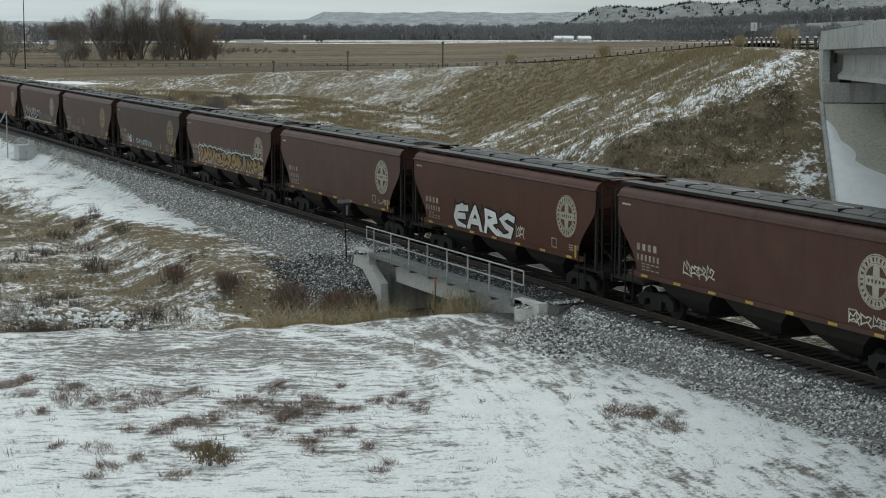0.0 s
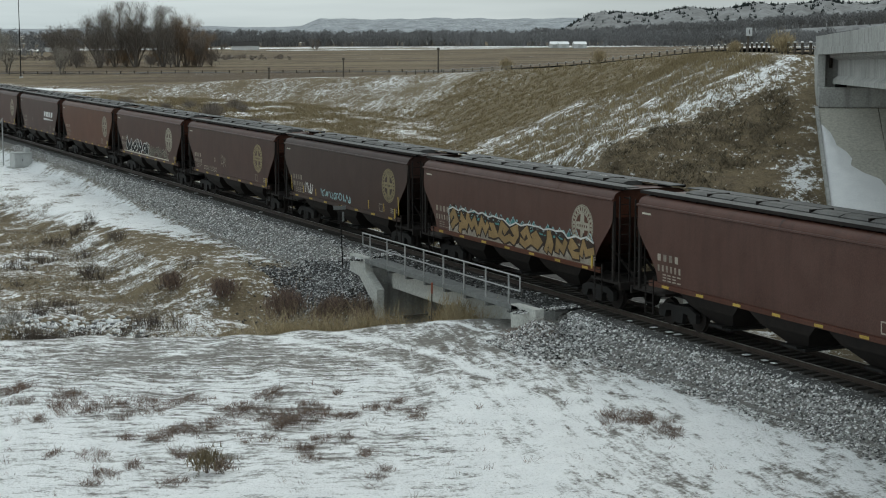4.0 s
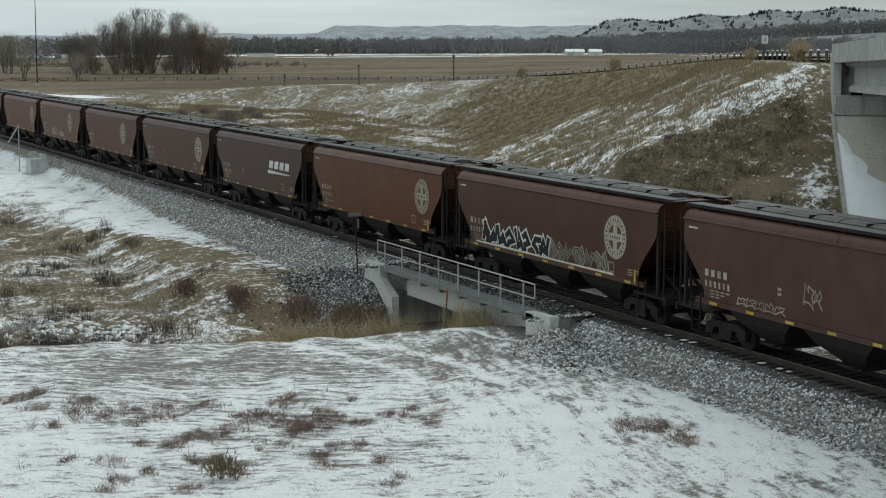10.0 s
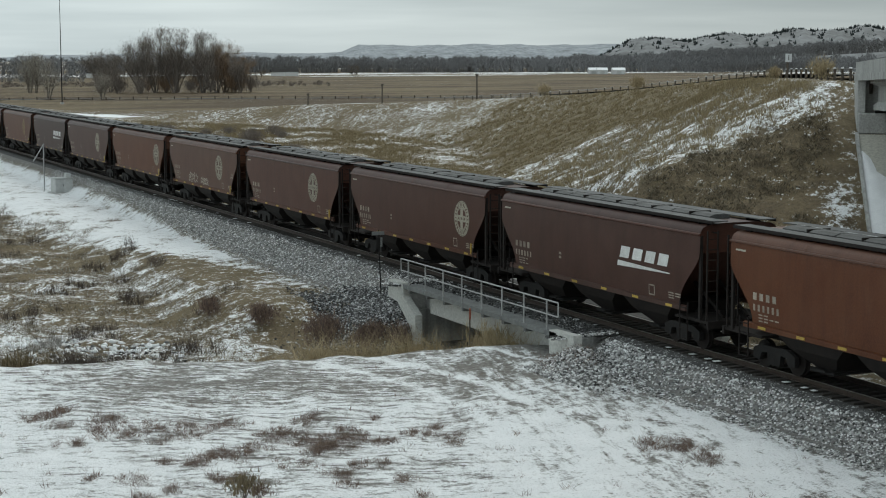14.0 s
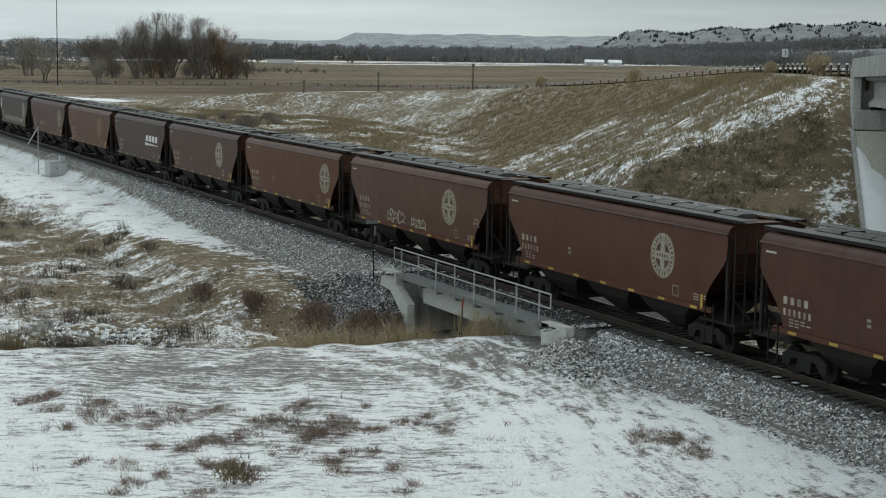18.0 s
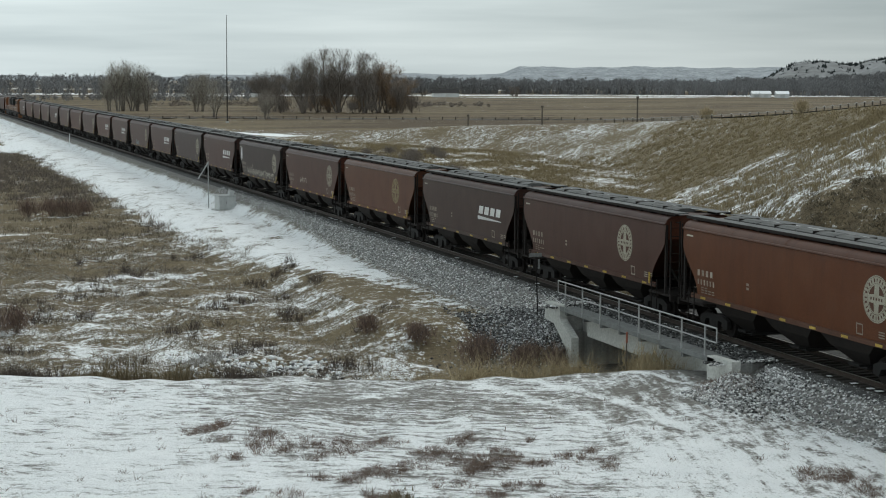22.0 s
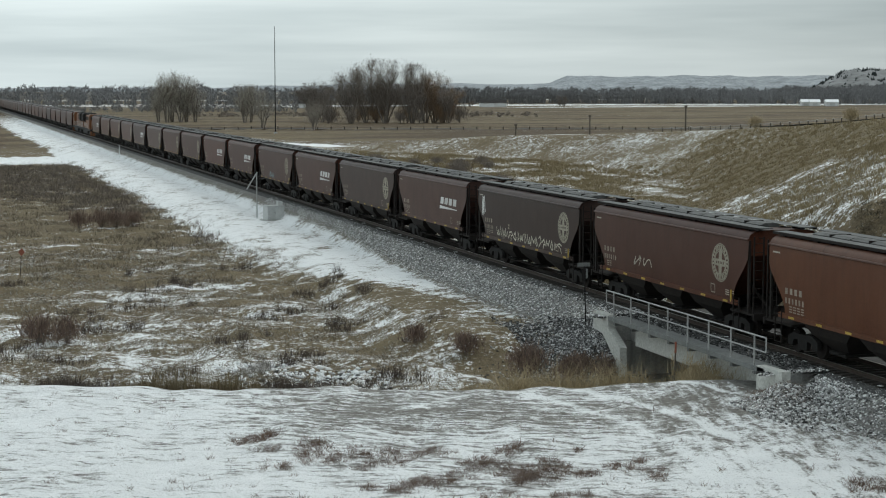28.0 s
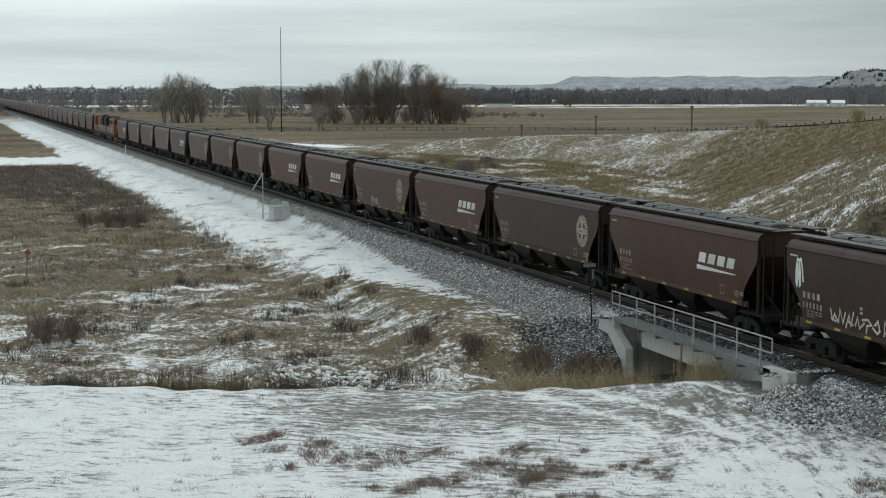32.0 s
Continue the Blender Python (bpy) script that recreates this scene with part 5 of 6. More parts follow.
def form_strokes(r, y, z0, w, h, jitter):
    """One abstract spray-can form: strokes through jittered points, its start towards the rear."""
    flip = r.random() < 0.3
    out = []
    for line in r.choice(FORMS):
        out.append([(y - w * ((1 - u_) if flip else u_) + r.uniform(-jitter, jitter) * w, z0 + h * (v_ + r.uniform(-jitter, jitter))) for u_, v_ in line])
    return out


def form_piece(car, y1, y0, z0, z1, seed, n, layers, jitter=0.1):
    """A row of abstract forms, each in layers of (material, stroke width, lift, label)."""
    r = random.Random(seed)
    step = (y1 - y0) / n
    for k in range(n):
        lines = form_strokes(r, y1 - k * step, z0 + r.uniform(-0.03, 0.03), step * 0.86, (z1 - z0) * r.uniform(0.82, 1.06), jitter)
        for mat, width, lift, label in layers:
            g = Geo()
            for q, line in enumerate(lines):
                stroke(g, line, width, lift + 0.002 * q + 0.001 * (k % 2))
            part("graffiti", on_side(g), mat, car, label)


def block_piece(car, y0, y1, z0, z1, seed):
    """A broad piece that cannot be read: ochre forms edged in brown over cream, one white outline, low teal points above."""
    r = random.Random(seed)
    n = 13
    step = (y1 - y0) / n
    tops = [z1 + r.uniform(-0.16, 0.06) for k in range(n + 1)]
    for k in range(2 * n):
        if r.random() < 0.8:
            teal, a = Geo(), y0 + (k + r.uniform(-0.2, 0.2)) * step / 2
            flat(teal, [(a, z1 - 0.25), (a + step * 0.6, z1 - 0.25), (a + step * 0.45, z1 + r.uniform(0.0, 0.12)), (a + step * r.uniform(0.2, 0.35), z1 + r.uniform(0.08, 0.26))])
            part("graffiti", on_side(teal), "teal", car, "teal point above a graffiti piece")
            rim = Geo()
            stroke(rim, [(a, z1 - 0.1), (a + step * 0.28, z1 + r.uniform(0.1, 0.24)), (a + step * 0.6, z1 - 0.1)], 0.03, 0.002)
            part("graffiti", on_side(rim), "cyan", car, "pale blue edge of a teal point")
    line = [(y1 + 0.03, z0)]
    for k in range(n):
        a, b = y1 - k * step, y1 - (k + 1) * step
        h0, h1 = tops[k], tops[k + 1]
        mid = (a + b) / 2 + r.uniform(-0.15, 0.15)
        line += [(a, h0), (mid, max(h0, h1) + r.uniform(0.0, 0.12))]
        body, low = Geo(), Geo()
        flat(body, [(a, z0), (a, h0), (mid, max(h0, h1)), (b, h1), (b, z0)], 0.003)
        part("graffiti", on_side(body), "umber", car, "dark brown ground of a graffiti piece")
        flat(low, [(a, z0), (a, z0 + r.uniform(0.2, 0.4)), (mid, z0 + r.uniform(0.12, 0.5)), (b, z0 + r.uniform(0.2, 0.4)), (b, z0)], 0.006)
        part("graffiti", on_side(low), "faint", car, "pale lower edge of graffiti")
    form_piece(car, y1 - 0.1, y0 + 0.1, z0 + 0.2, z1 - 0.16, seed + 1, n, (("umber", 0.44, 0.010, "brown edge of an ochre form"), ("gold", 0.27, 0.016, "ochre graffiti form")), 0.17)
    line.append((y0, tops[n]))
    rim = Geo()
    stroke(rim, line, 0.065, 0.022)
    part("graffiti", on_side(rim), "white", car, "white outline of a graffiti piece")


def jag_piece(car, mat, y0, y1, z0, z1, seed, n, width, label):
    """Spiky outlined forms side by side that cannot be read."""
    r = random.Random(seed)
    step = (y1 - y0) / n
    for k in range(n):
        a = y1 - k * step
        pts = []
        for u_, v_ in ((0.0, 0.1), (0.1, 0.95), (0.45, 0.6), (0.55, 1.0), (0.95, 0.75), (0.7, 0.4), (1.0, 0.0), (0.5, 0.25), (0.0, 0.1)):
            pts.append((a - step * (u_ + r.uniform(-0.13, 0.13)), z0 + (z1 - z0) * (v_ + r.uniform(-0.16, 0.16))))
        g = Geo()
        stroke(g, pts, width, 0.006 + 0.002 * (k % 2))
        part("graffiti", on_side(g), mat, car, label)


LABEL = {"rust": "rusty orange-brown covered grain hopper car", "red": "oxide-red covered grain hopper car", "brown": "dark brown covered grain hopper car", "mauve": "faded mineral-brown covered grain hopper car"}
HALF, HALF_S = 8.2, 7.75
stock = {}
for paint in ("red", "brown", "mauve", "rust"):
    stock[paint, "ring"] = make_hopper(paint, HALF, "ring", LABEL[paint] + " with a pale ring emblem")
    stock[paint, "far"] = make_hopper(paint, HALF, "far", LABEL[paint] + " far along the train", False)
    stock[paint, "swoosh"] = make_hopper(paint, HALF_S, "swoosh", LABEL[paint] + " with plain white slanted blocks")

EMBLEM_Y = {142.4: -5.38, 160.5: -5.35, 214.1: -5.8, 232.4: -4.17, 250.9: -4.25, 287.2: -4.2, 322.3: -4.25, 340.5: -5.75, 429.8: -5.6}

# rear corner along the rails at the start, kind, paint
CARS = [(34.0, "ring", "red"), (52.0, "ring", "red"), (70.0, "ring", "red"), (88.0, "ring", "mauve"), (106.1, "ring", "red"), (124.3, "ring", "brown"), (142.4, "ring", "mauve"), (160.5, "ring", "red"), (178.6, "ring", "rust"),
        (196.0, "swoosh", "mauve"), (214.1, "ring", "red"), (232.4, "ring", "red"), (250.9, "ring", "rust"), (269.1, "ring", "rust"), (287.2, "ring", "red"), (304.1, "swoosh", "brown"), (322.3, "ring", "rust"), (340.5, "ring", "red"),
        (359.0, "ring", "brown"), (376.9, "swoosh", "mauve"), (394.8, "ring", "brown"), (411.9, "swoosh", "mauve"), (429.8, "ring", "mauve"), (447.8, "swoosh", "red"), (465.3, "swoosh", "mauve"), (484.0, "ring", "mauve"),
        (502.2, "ring", "red"), (520.5, "ring", "mauve"), (538.8, "swoosh", "mauve"), (556.6, "ring", "mauve"), (574.8, "ring", "red"), (593.0, "ring", "mauve"), (611.2, "swoosh", "mauve")]
rng = random.Random(77)
u = 678.5
for k in range(44):
    CARS.append((u, "far", "brown" if 742 < u < 765 else rng.choice(("red", "mauve", "mauve"))))
    u += 18.15
train = []
for k, (rear, kind, paint) in enumerate(CARS):
    half = HALF_S if kind == "swoosh" else HALF
    car = copy_thing(stock[paint, kind], pose(TRACK_X, rear - half, 0))
    train.append((car, rear - half))
    if k < 33:
        r = random.Random(100 + k)
        marks(car, half, "faint", r)
        if kind == "ring":
            emblem(car, EMBLEM_Y.get(rear, -6.05), paint, "oldgold" if rear in (124.3, 142.4, 322.3) else "emblem")
        else:
            slanted_letters(car, half)
for ob in stock.values():
    for o in list(ob.children_recursive) + [ob]:
        bpy.data.objects.remove(o)
by_rear = {rear: car for (car, _), (rear, _, _) in zip(train, CARS)}

# graffiti, car by car (y runs to the rear, so writing starts at large y)
c = by_rear[52.0]
jag_piece(c, "cream", 2.05, 3.85, 1.85, 2.3, 3, 4, 0.05, "small pale tag")
jag_piece(c, "cream", -6.9, -4.9, 1.66, 1.98, 4, 4, 0.045, "small pale tag")
c = by_rear[70.0]
CAPITALS = {
    "E": (((0.62, 1.0), (0.24, 0.80), (0.12, 0.42), (0.30, 0.08), (0.82, 0.0)), ((0.22, 0.82), (0.95, 0.98)), ((0.16, 0.46), (0.78, 0.56))),
    "A": (((0.08, 0.0), (0.28, 0.55), (0.50, 1.02)), ((0.50, 1.02), (0.74, 0.62), (0.95, 0.0)), ((0.26, 0.36), (0.82, 0.42))),
    "R": (((0.16, 1.0), (0.22, 0.5), (0.14, 0.0)), ((0.16, 0.98), (0.72, 0.92), (0.80, 0.68), (0.24, 0.48)), ((0.34, 0.50), (0.66, 0.28), (1.02, 0.0))),
    "S": (((0.95, 0.86), (0.56, 1.02), (0.20, 0.80), (0.46, 0.56), (0.84, 0.38), (0.74, 0.08), (0.36, 0.0), (0.0, 0.16)),)}
for k, (letter, a_) in enumerate((("E", 4.0), ("A", 2.62), ("R", 1.10), ("S", -0.28))):
    for mat_, w_, up, label_ in (("black", 0.42, 0.0, "black outline of graffiti capital"), ("white", 0.265, 0.02, "white graffiti capital")):
        g = Geo()
        for n_, line in enumerate(CAPITALS[letter]):
            stroke(g, [(a_ - 1.42 * u_ - 0.10 * v_, 1.60 + 0.90 * v_ + 0.03 * math.sin(5 * u_ + k)) for u_, v_ in line], w_, up + 0.002 * n_ + 0.001 * k)
        part("graffiti", on_side(g), mat_, c, label_)
for k in range(7):
    a_, g = 3.9 - k * 0.86, Geo()
    stroke(g, [(a_, 2.42), (a_ - 0.1, 2.74), (a_ - 0.26, 2.46)], 0.09, -0.003)
    part("graffiti", on_side(g), "black", c, "black spike above graffiti capitals")
jag_piece(c, "cream", -2.6, -1.9, 1.75, 2.2, 9, 2, 0.05, "small pale tag")
c = by_rear[106.1]
block_piece(c, -6.9, 5.5, 1.58, 2.56, 5)
c = by_rear[124.3]
scrawl(c, "cyan", -1.33, 2.9, 1.75, 2.1, 9, 0.06, 7, "thin pale blue writing")
scrawl(c, "white", 4.0, 5.2, 1.7, 2.2, 10, 0.07, 2, "white tag")
for y_, z0, z1 in ((7.17, 1.65, 2.49), (5.38, 1.69, 2.05), (3.58, 1.68, 2.03), (-3.55, 1.69, 2.1), (-5.43, 1.7, 2.1), (-7.15, 1.7, 2.56)):
    g = Geo()
    flat(g, [(y_ + 0.05, z0), (y_ - 0.05, z0), (y_ - 0.05, z1), (y_ + 0.05, z1)])
    part("side_stripe", on_side(g), "yellow", c, "upright yellow reflective strip")
c = by_rear[160.5]
form_piece(c, 5.7, -0.3, 1.68, 2.42, 12, 8, (("white", 0.40, 0.0, "white rim of a black graffiti form"), ("black", 0.24, 0.012, "black graffiti form")), 0.17)
form_piece(c, -0.3, -4.9, 1.68, 2.30, 14, 8, (("faint", 0.24, 0.0, "grey sprayed rim of graffiti"), ("black", 0.13, 0.012, "black graffiti strokes"), ("emblem", 0.04, 0.02, "pale line inside graffiti")), 0.16)
base = Geo()
stroke(base, [(6.3, 1.60), (3.0, 1.62), (-0.4, 1.60), (-5.2, 1.62)], 0.09, 0.024)
part("graffiti", on_side(base), "cream", c, "pale base line under graffiti")
c = by_rear[250.9]
jag_piece(c, "cream", 0.9, 3.2, 1.66, 2.25, 15, 3, 0.05, "faint pale tag")
jag_piece(c, "cream", -1.6, 0.1, 1.65, 2.1, 16, 3, 0.05, "faint pale tag")
jag_piece(c, "faint", -7.5, -6.9, 2.4, 2.8, 17, 1, 0.06, "faint pale tag")
c = by_rear[340.5]
scrawl(c, "cream", 1.1, 3.5, 2.05, 2.45, 18, 0.06, 2, "bird-like pale tag")
c = by_rear[359.0]
form_piece(c, 4.8, -5.8, 1.66, 2.20, 19, 18, (("cream", 0.085, 0.0, "pale spray-can form that cannot be read"),), 0.18)
scrawl(c, "white", 6.9, 7.5, 2.7, 3.9, 20, 0.09, 1, "white drip mark")
c = by_rear[429.8]
scrawl(c, "cyan", 0.5, 2.6, 1.6, 2.1, 21, 0.07, 3, "pale blue tag")
c = by_rear[88.0]
scrawl(c, "cream", -6.6, -5.6, 1.7, 2.0, 31, 0.05, 1, "small pale tag")
c = by_rear[142.4]
jag_piece(c, "faint", 0.5, 1.4, 2.15, 2.75, 32, 2, 0.06, "faint pale tag")
jag_piece(c, "faint", 2.4, 5.0, 1.64, 1.92, 33, 5, 0.04, "faint pale tag")

# thin snow left on some roofs
for rear in (52.0, 70.0, 106.1, 124.3, 160.5, 178.6, 232.4, 250.9, 269.1, 287.2, 340.5, 359.0):
    r = random.Random(int(rear))
    y = -7.4
    while y < 6.6:
        w = r.uniform(0.4, 2.4)
        edge = [r.uniform(0.30, 0.42) for k in range(5)]
        g = Geo().sheet([[(edge[k], y + w * k / 4, 4.682), (0.52, y + w * k / 4, 4.648), (0.66, y + w * k / 4, 4.640)] for k in range(5)])
        part("roof_snow", g, "oldsnow", by_rear[rear], "thin grey snow left along the roof hatches")
        y += w + r.uniform(0.2, 1.8)


# ---------------------------------------------------------------- helper locomotives
def make_loco(at):
    lo = thing("locomotive", "orange and black diesel locomotive coupled mid-train", "locomotive", "locomotives", at=at)
    part("frame", Geo().box((-1.5, -11.0, 1.15), (1.5, 11.0, 1.55), 0.03), "dark", lo)
    part("hood", Geo().prism([(-0.95, 1.55), (-0.95, 4.1), (-0.75, 4.35), (0.75, 4.35), (0.95, 4.1), (0.95, 1.55)], "y", -6.0, 10.4), "orange", lo, "orange engine hood")
    part("cab", Geo().prism([(-1.5, 1.55), (-1.5, 4.2), (-1.2, 4.6), (1.2, 4.6), (1.5, 4.2), (1.5, 1.55)], "y", -8.8, -6.0), "orange", lo)
    part("nose", Geo().prism([(-1.05, 1.55), (-1.05, 3.1), (-0.8, 3.35), (0.8, 3.35), (1.05, 3.1), (1.05, 1.55)], "y", -10.4, -8.8), "orange", lo)
    part("radiator", Geo().prism([(-1.5, 3.2), (-1.5, 4.3), (-1.2, 4.65), (1.2, 4.65), (1.5, 4.3), (1.5, 3.2), (1.0, 2.8), (-1.0, 2.8)], "y", 5.6, 9.8), "dark", lo, "black flared radiator")
    part("roof_band", Geo().box((-0.8, -5.8, 4.35), (0.8, 5.4, 4.55), 0.03), "dark", lo)
    part("exhaust_silencer", Geo().box((-0.5, -1.5, 4.55), (0.5, 0.6, 4.75), 0.05), "dark", lo)
    part("black_band", Geo().box((-0.97, -5.9, 3.3), (-0.955, 5.4, 4.0)), "dark", lo, "black upper band")
    for sx in (-1, 1):
        part("side_window", Geo().box((min(sx * 1.5, sx * 1.515), -8.3, 3.4), (max(sx * 1.5, sx * 1.515), -6.6, 4.1)), "glass", lo)
        part("handrail", Geo().tube([(sx * 1.45, -6.0, 2.6), (sx * 1.45, 10.6, 2.6)], 0.025, 6), "greybox", lo)
        for k in range(9):
            part("stanchion", Geo().tube([(sx * 1.45, -6.0 + k * 2.05, 1.55), (sx * 1.45, -6.0 + k * 2.05, 2.6)], 0.022, 5), "greybox", lo)
        part("windscreen", Geo().box((min(sx * 0.1, sx * 1.2), -8.82, 3.5), (max(sx * 0.1, sx * 1.2), -8.8, 4.15)), "glass", lo)
    for s in (-1, 1):
        part("pilot", Geo().box((-1.5, min(s * 10.7, s * 11.0), 0.25), (1.5, max(s * 10.7, s * 11.0), 1.15), 0.03), "orange" if s < 0 else "dark", lo)
        part("coupler", Geo().box((-0.16, min(s * 11, s * 11.4), 0.72), (0.16, max(s * 11, s * 11.4), 1.0), 0.03), "dark", lo)
        tr = part("truck", Geo().box((-1.25, -2.3, 0.45), (1.25, 2.3, 0.95), 0.05), "dark", lo, "three-axle bogie", at=pose(0, s * 6.9, 0))
        ws = wheelset().mesh("wheelset", "grime")
        for dy in (-1.9, 0, 1.9):
            part("wheelset", ws, "grime", tr, at=pose(0, dy, 0))
    part("fuel_tank", Geo().prism([(-1.45, 0.6), (-1.45, 1.15), (1.45, 1.15), (1.45, 0.6), (1.0, 0.25), (-1.0, 0.25)], "y", -3.9, 3.9), "dark", lo)
    part("headlight", Geo().disc((0, 4.35), 0.16, "y", (-8.86, -8.8), 12), "white", lo)
    return lo


for uc, turn in ((627.5, 0), (650.5, 180)):
    train.append((make_loco(pose(TRACK_X, uc, 0, 0, 0, turn)), uc, turn))

SPEED = 9.40


def motions():
    """The train rolls past at a steady speed, towards the camera's side."""
    for item in train:
        ob, y0 = item[0], item[1]
        turn = item[2] if len(item) > 2 else 0
        walk(ob, [(t, pose(TRACK_X, y0 - SPEED * t, 0, 0, 0, turn)) for t in (0.0, 8.0, 16.0, 24.0, 32.0)])

# ---------------------------------------------------------------- grass, weeds and trees
def blades(name, pts, heights, spread, per, mat, seed, width=0.012, lean=0.5):
    """Clumps of thin three-sided blades: one object of many."""
    r = np.random.RandomState(seed)
    pts, heights = np.repeat(np.asarray(pts), per, 0), np.repeat(np.asarray(heights), per)
    n = len(pts)
    a = r.uniform(0, 2 * math.pi, n)
    rad = spread * np.sqrt(r.uniform(0, 1, n))
    base = pts + np.stack([np.cos(a) * rad, np.sin(a) * rad, np.zeros(n)], -1)
    h = heights * r.uniform(0.45, 1.1, n)
    b = r.uniform(0, 2 * math.pi, n)
    tip = base + np.stack([np.cos(b) * h * lean * r.uniform(0, 1, n), np.sin(b) * h * lean * r.uniform(0, 1, n), h], -1)
    c = r.uniform(0, math.pi, n)
    w = width * r.uniform(0.6, 1.5, n)
    off = np.stack([np.cos(c) * w, np.sin(c) * w, np.zeros(n)], -1)
    v = np.stack([base - off, base + off, tip], 1).reshape(-1, 3)
    return raw_mesh(name, v, np.arange(3 * n), 3, mat)


def scatter(n, x0, x1, y0, y1, seed, rule):
    r = np.random.RandomState(seed)
    x, y = r.uniform(x0, x1, n), r.uniform(y0, y1, n)
    k = rule(x, y, r)
    x, y = x[k], y[k]
    return np.stack([x, y, land(x, y) - 0.02], -1)


# weeds poking through the snow of the bench, in drifts
def weed_points(seed):
    """Tufts thrown into the drifts, thinning to their rims, with stray stalks between."""
    r = np.random.RandomState(seed)
    pts = []
    for cx, cy, wx, wy, k in WEEDS_A + WEEDS_B + WEEDS_C + WEEDS_D:
        n = int(30 + 330 * k * wx * (wy * 1.7))
        u_, v_ = r.uniform(-1.25, 1.25, n), r.uniform(-1.25, 1.25, n)
        f = 1.0 - u_ ** 2 - v_ ** 2 + 0.8 * wave(cx + u_ * wx, cy + v_ * wy, 42, 0.8) + r.uniform(-0.4, 0.4, n)
        u_, v_ = 1.25 * u_, 1.25 * v_
        u_, v_ = u_[f > 0] * wx, v_[f > 0] * wy * 1.7
        pts.append(np.stack([cx + 0.906 * u_ + 0.423 * v_, cy - 0.423 * u_ + 0.906 * v_], -1))
    pts.append(np.stack([r.uniform(-4, 29, 420), r.uniform(34, 66, 420)], -1))
    q = np.concatenate(pts)
    q = q[(q[:, 1] < bench_edge(q[:, 0]) - 0.5) & (q[:, 0] < 29.6)]
    return np.stack([q[:, 0], q[:, 1], land(q[:, 0], q[:, 1]) - 0.02], -1)


def stuff(name, me, label, category):
    return tagged(new(name, me), label, category, kind="stuff")


p = weed_points(43)
tall = np.random.RandomState(47).uniform(0.06, 0.27, len(p))
stuff("weeds", blades("weeds", p, tall, 0.15, 13, "weed", 44, 0.0065, 1.7), "brown weeds poking through the snow", "weeds")


# reeds on the creek's near bank and by the bridge
def reed_rule(x, y, r):
    d = y - bench_edge(x)
    thick = smooth(19.5, 22.5, x) + smooth(15.5, 13.5, x) * smooth(3, 6, x)
    return (d > 0.5) & (d < 3.6) & (r.uniform(0, 1, len(x)) < 0.12 + 0.85 * thick) & (x < 31)


p = scatter(9000, -4, 31, 57, 74, 46, reed_rule)
h = np.clip(0.75 + 0.2 * smooth(20, 25, p[:, 0]) + 0.55 * wave(p[:, 0], p[:, 1], 47, 2.2), 0.35, 1.7) * (1 - 0.75 * np.exp(-((p[:, 0] - 27.6) / 0.45) ** 2))
left_p = p[:, 0] < 18
stuff("reeds", blades("reeds", p[~left_p], h[~left_p], 0.32, 14, "reed", 48, 0.008, 1.5), "dry tan reeds along the creek", "reeds")
tawny = left_p & (p[:, 0] > 6.6) & (p[:, 0] < 12.6)
stuff("tawny_reeds", blades("tawny_reeds", p[tawny], h[tawny] * 1.0, 0.3, 16, "olive", 51, 0.010, 0.8), "tawny dead reeds on the creek bank", "reeds")
stuff("creek_scrub", blades("creek_scrub", p[left_p & ~tawny], h[left_p & ~tawny] * 0.85, 0.3, 18, "darkweed", 49, 0.010, 0.7), "dark brown scrub on the creek bank", "scrub")


def marsh_rule(x, y, r):
    return (y > bench_edge(x) + 5.5) & (x < 24.0 + 0.5 * np.sin(y)) & (0.6 * wave(x, y, 51, 7.0) + 0.4 * wave(x, y, 52, 2.2) + r.uniform(-0.5, 0.5, len(x)) > 0.0)


p = scatter(17000, -6, 25.5, 66, 130, 53, marsh_rule)
half_n = int(len(p) * 0.55)
stuff("marsh_grass", blades("marsh_grass", p[:half_n], np.full(half_n, 0.22), 0.32, 10, "marsh", 54, 0.016, 2.2), "flattened tan marsh grass", "grass")
stuff("frosted_grass", blades("frosted_grass", p[half_n:], np.full(len(p) - half_n, 0.22), 0.32, 10, "frost", 55, 0.016, 2.2), "marsh grass crusted with frost and snow", "grass")
p = scatter(9000, -12, 25.5, 118, 270, 50, lambda x, y, r: (x < 22.5) & (0.5 * wave(x, y, 57, 12.0) + 0.4 * wave(x * 0.5, y, 52, 4.0) + r.uniform(-0.4, 0.4, len(x)) > -0.05))
stuff("meadow_grass", blades("meadow_grass", p, np.full(len(p), 0.4), 0.5, 9, "marsh", 45, 0.028, 1.0), "flattened tan grass of the far meadow", "grass")
p = scatter(2600, -4, 25, 66, 118, 56, lambda x, y, r: (y > bench_edge(x) + 4) & (wave(x, y, 57, 9.0) + 0.5 * wave(x, y, 58, 3.0) > 0.75))
stuff("dark_scrub", blades("dark_scrub", p, np.full(len(p), 0.7), 0.3, 22, "darkweed", 59, 0.012, 0.9), "dark low scrub in the marsh", "scrub")
def thicket_rule(x, y, r):
    """Dense dark brush west of the service track, a thin tail of it further south."""
    n1 = wave(x, y * 0.4, 62, 7.0)
    main = smooth(-14, 12, y - 205 + 3 * (x - 7) + 9 * n1) * smooth(283, 272, y + 4 * n1) * smooth(22.4, 20.6, x + 0.6 * n1)
    tail = 0.9 * np.exp(-((x - 20.0 + 0.5 * n1) / 2.3) ** 2) * smooth(124, 134, y) * smooth(-0.2, 0.5, n1)
    return r.uniform(0, 1, len(x)) < np.maximum(main, tail)


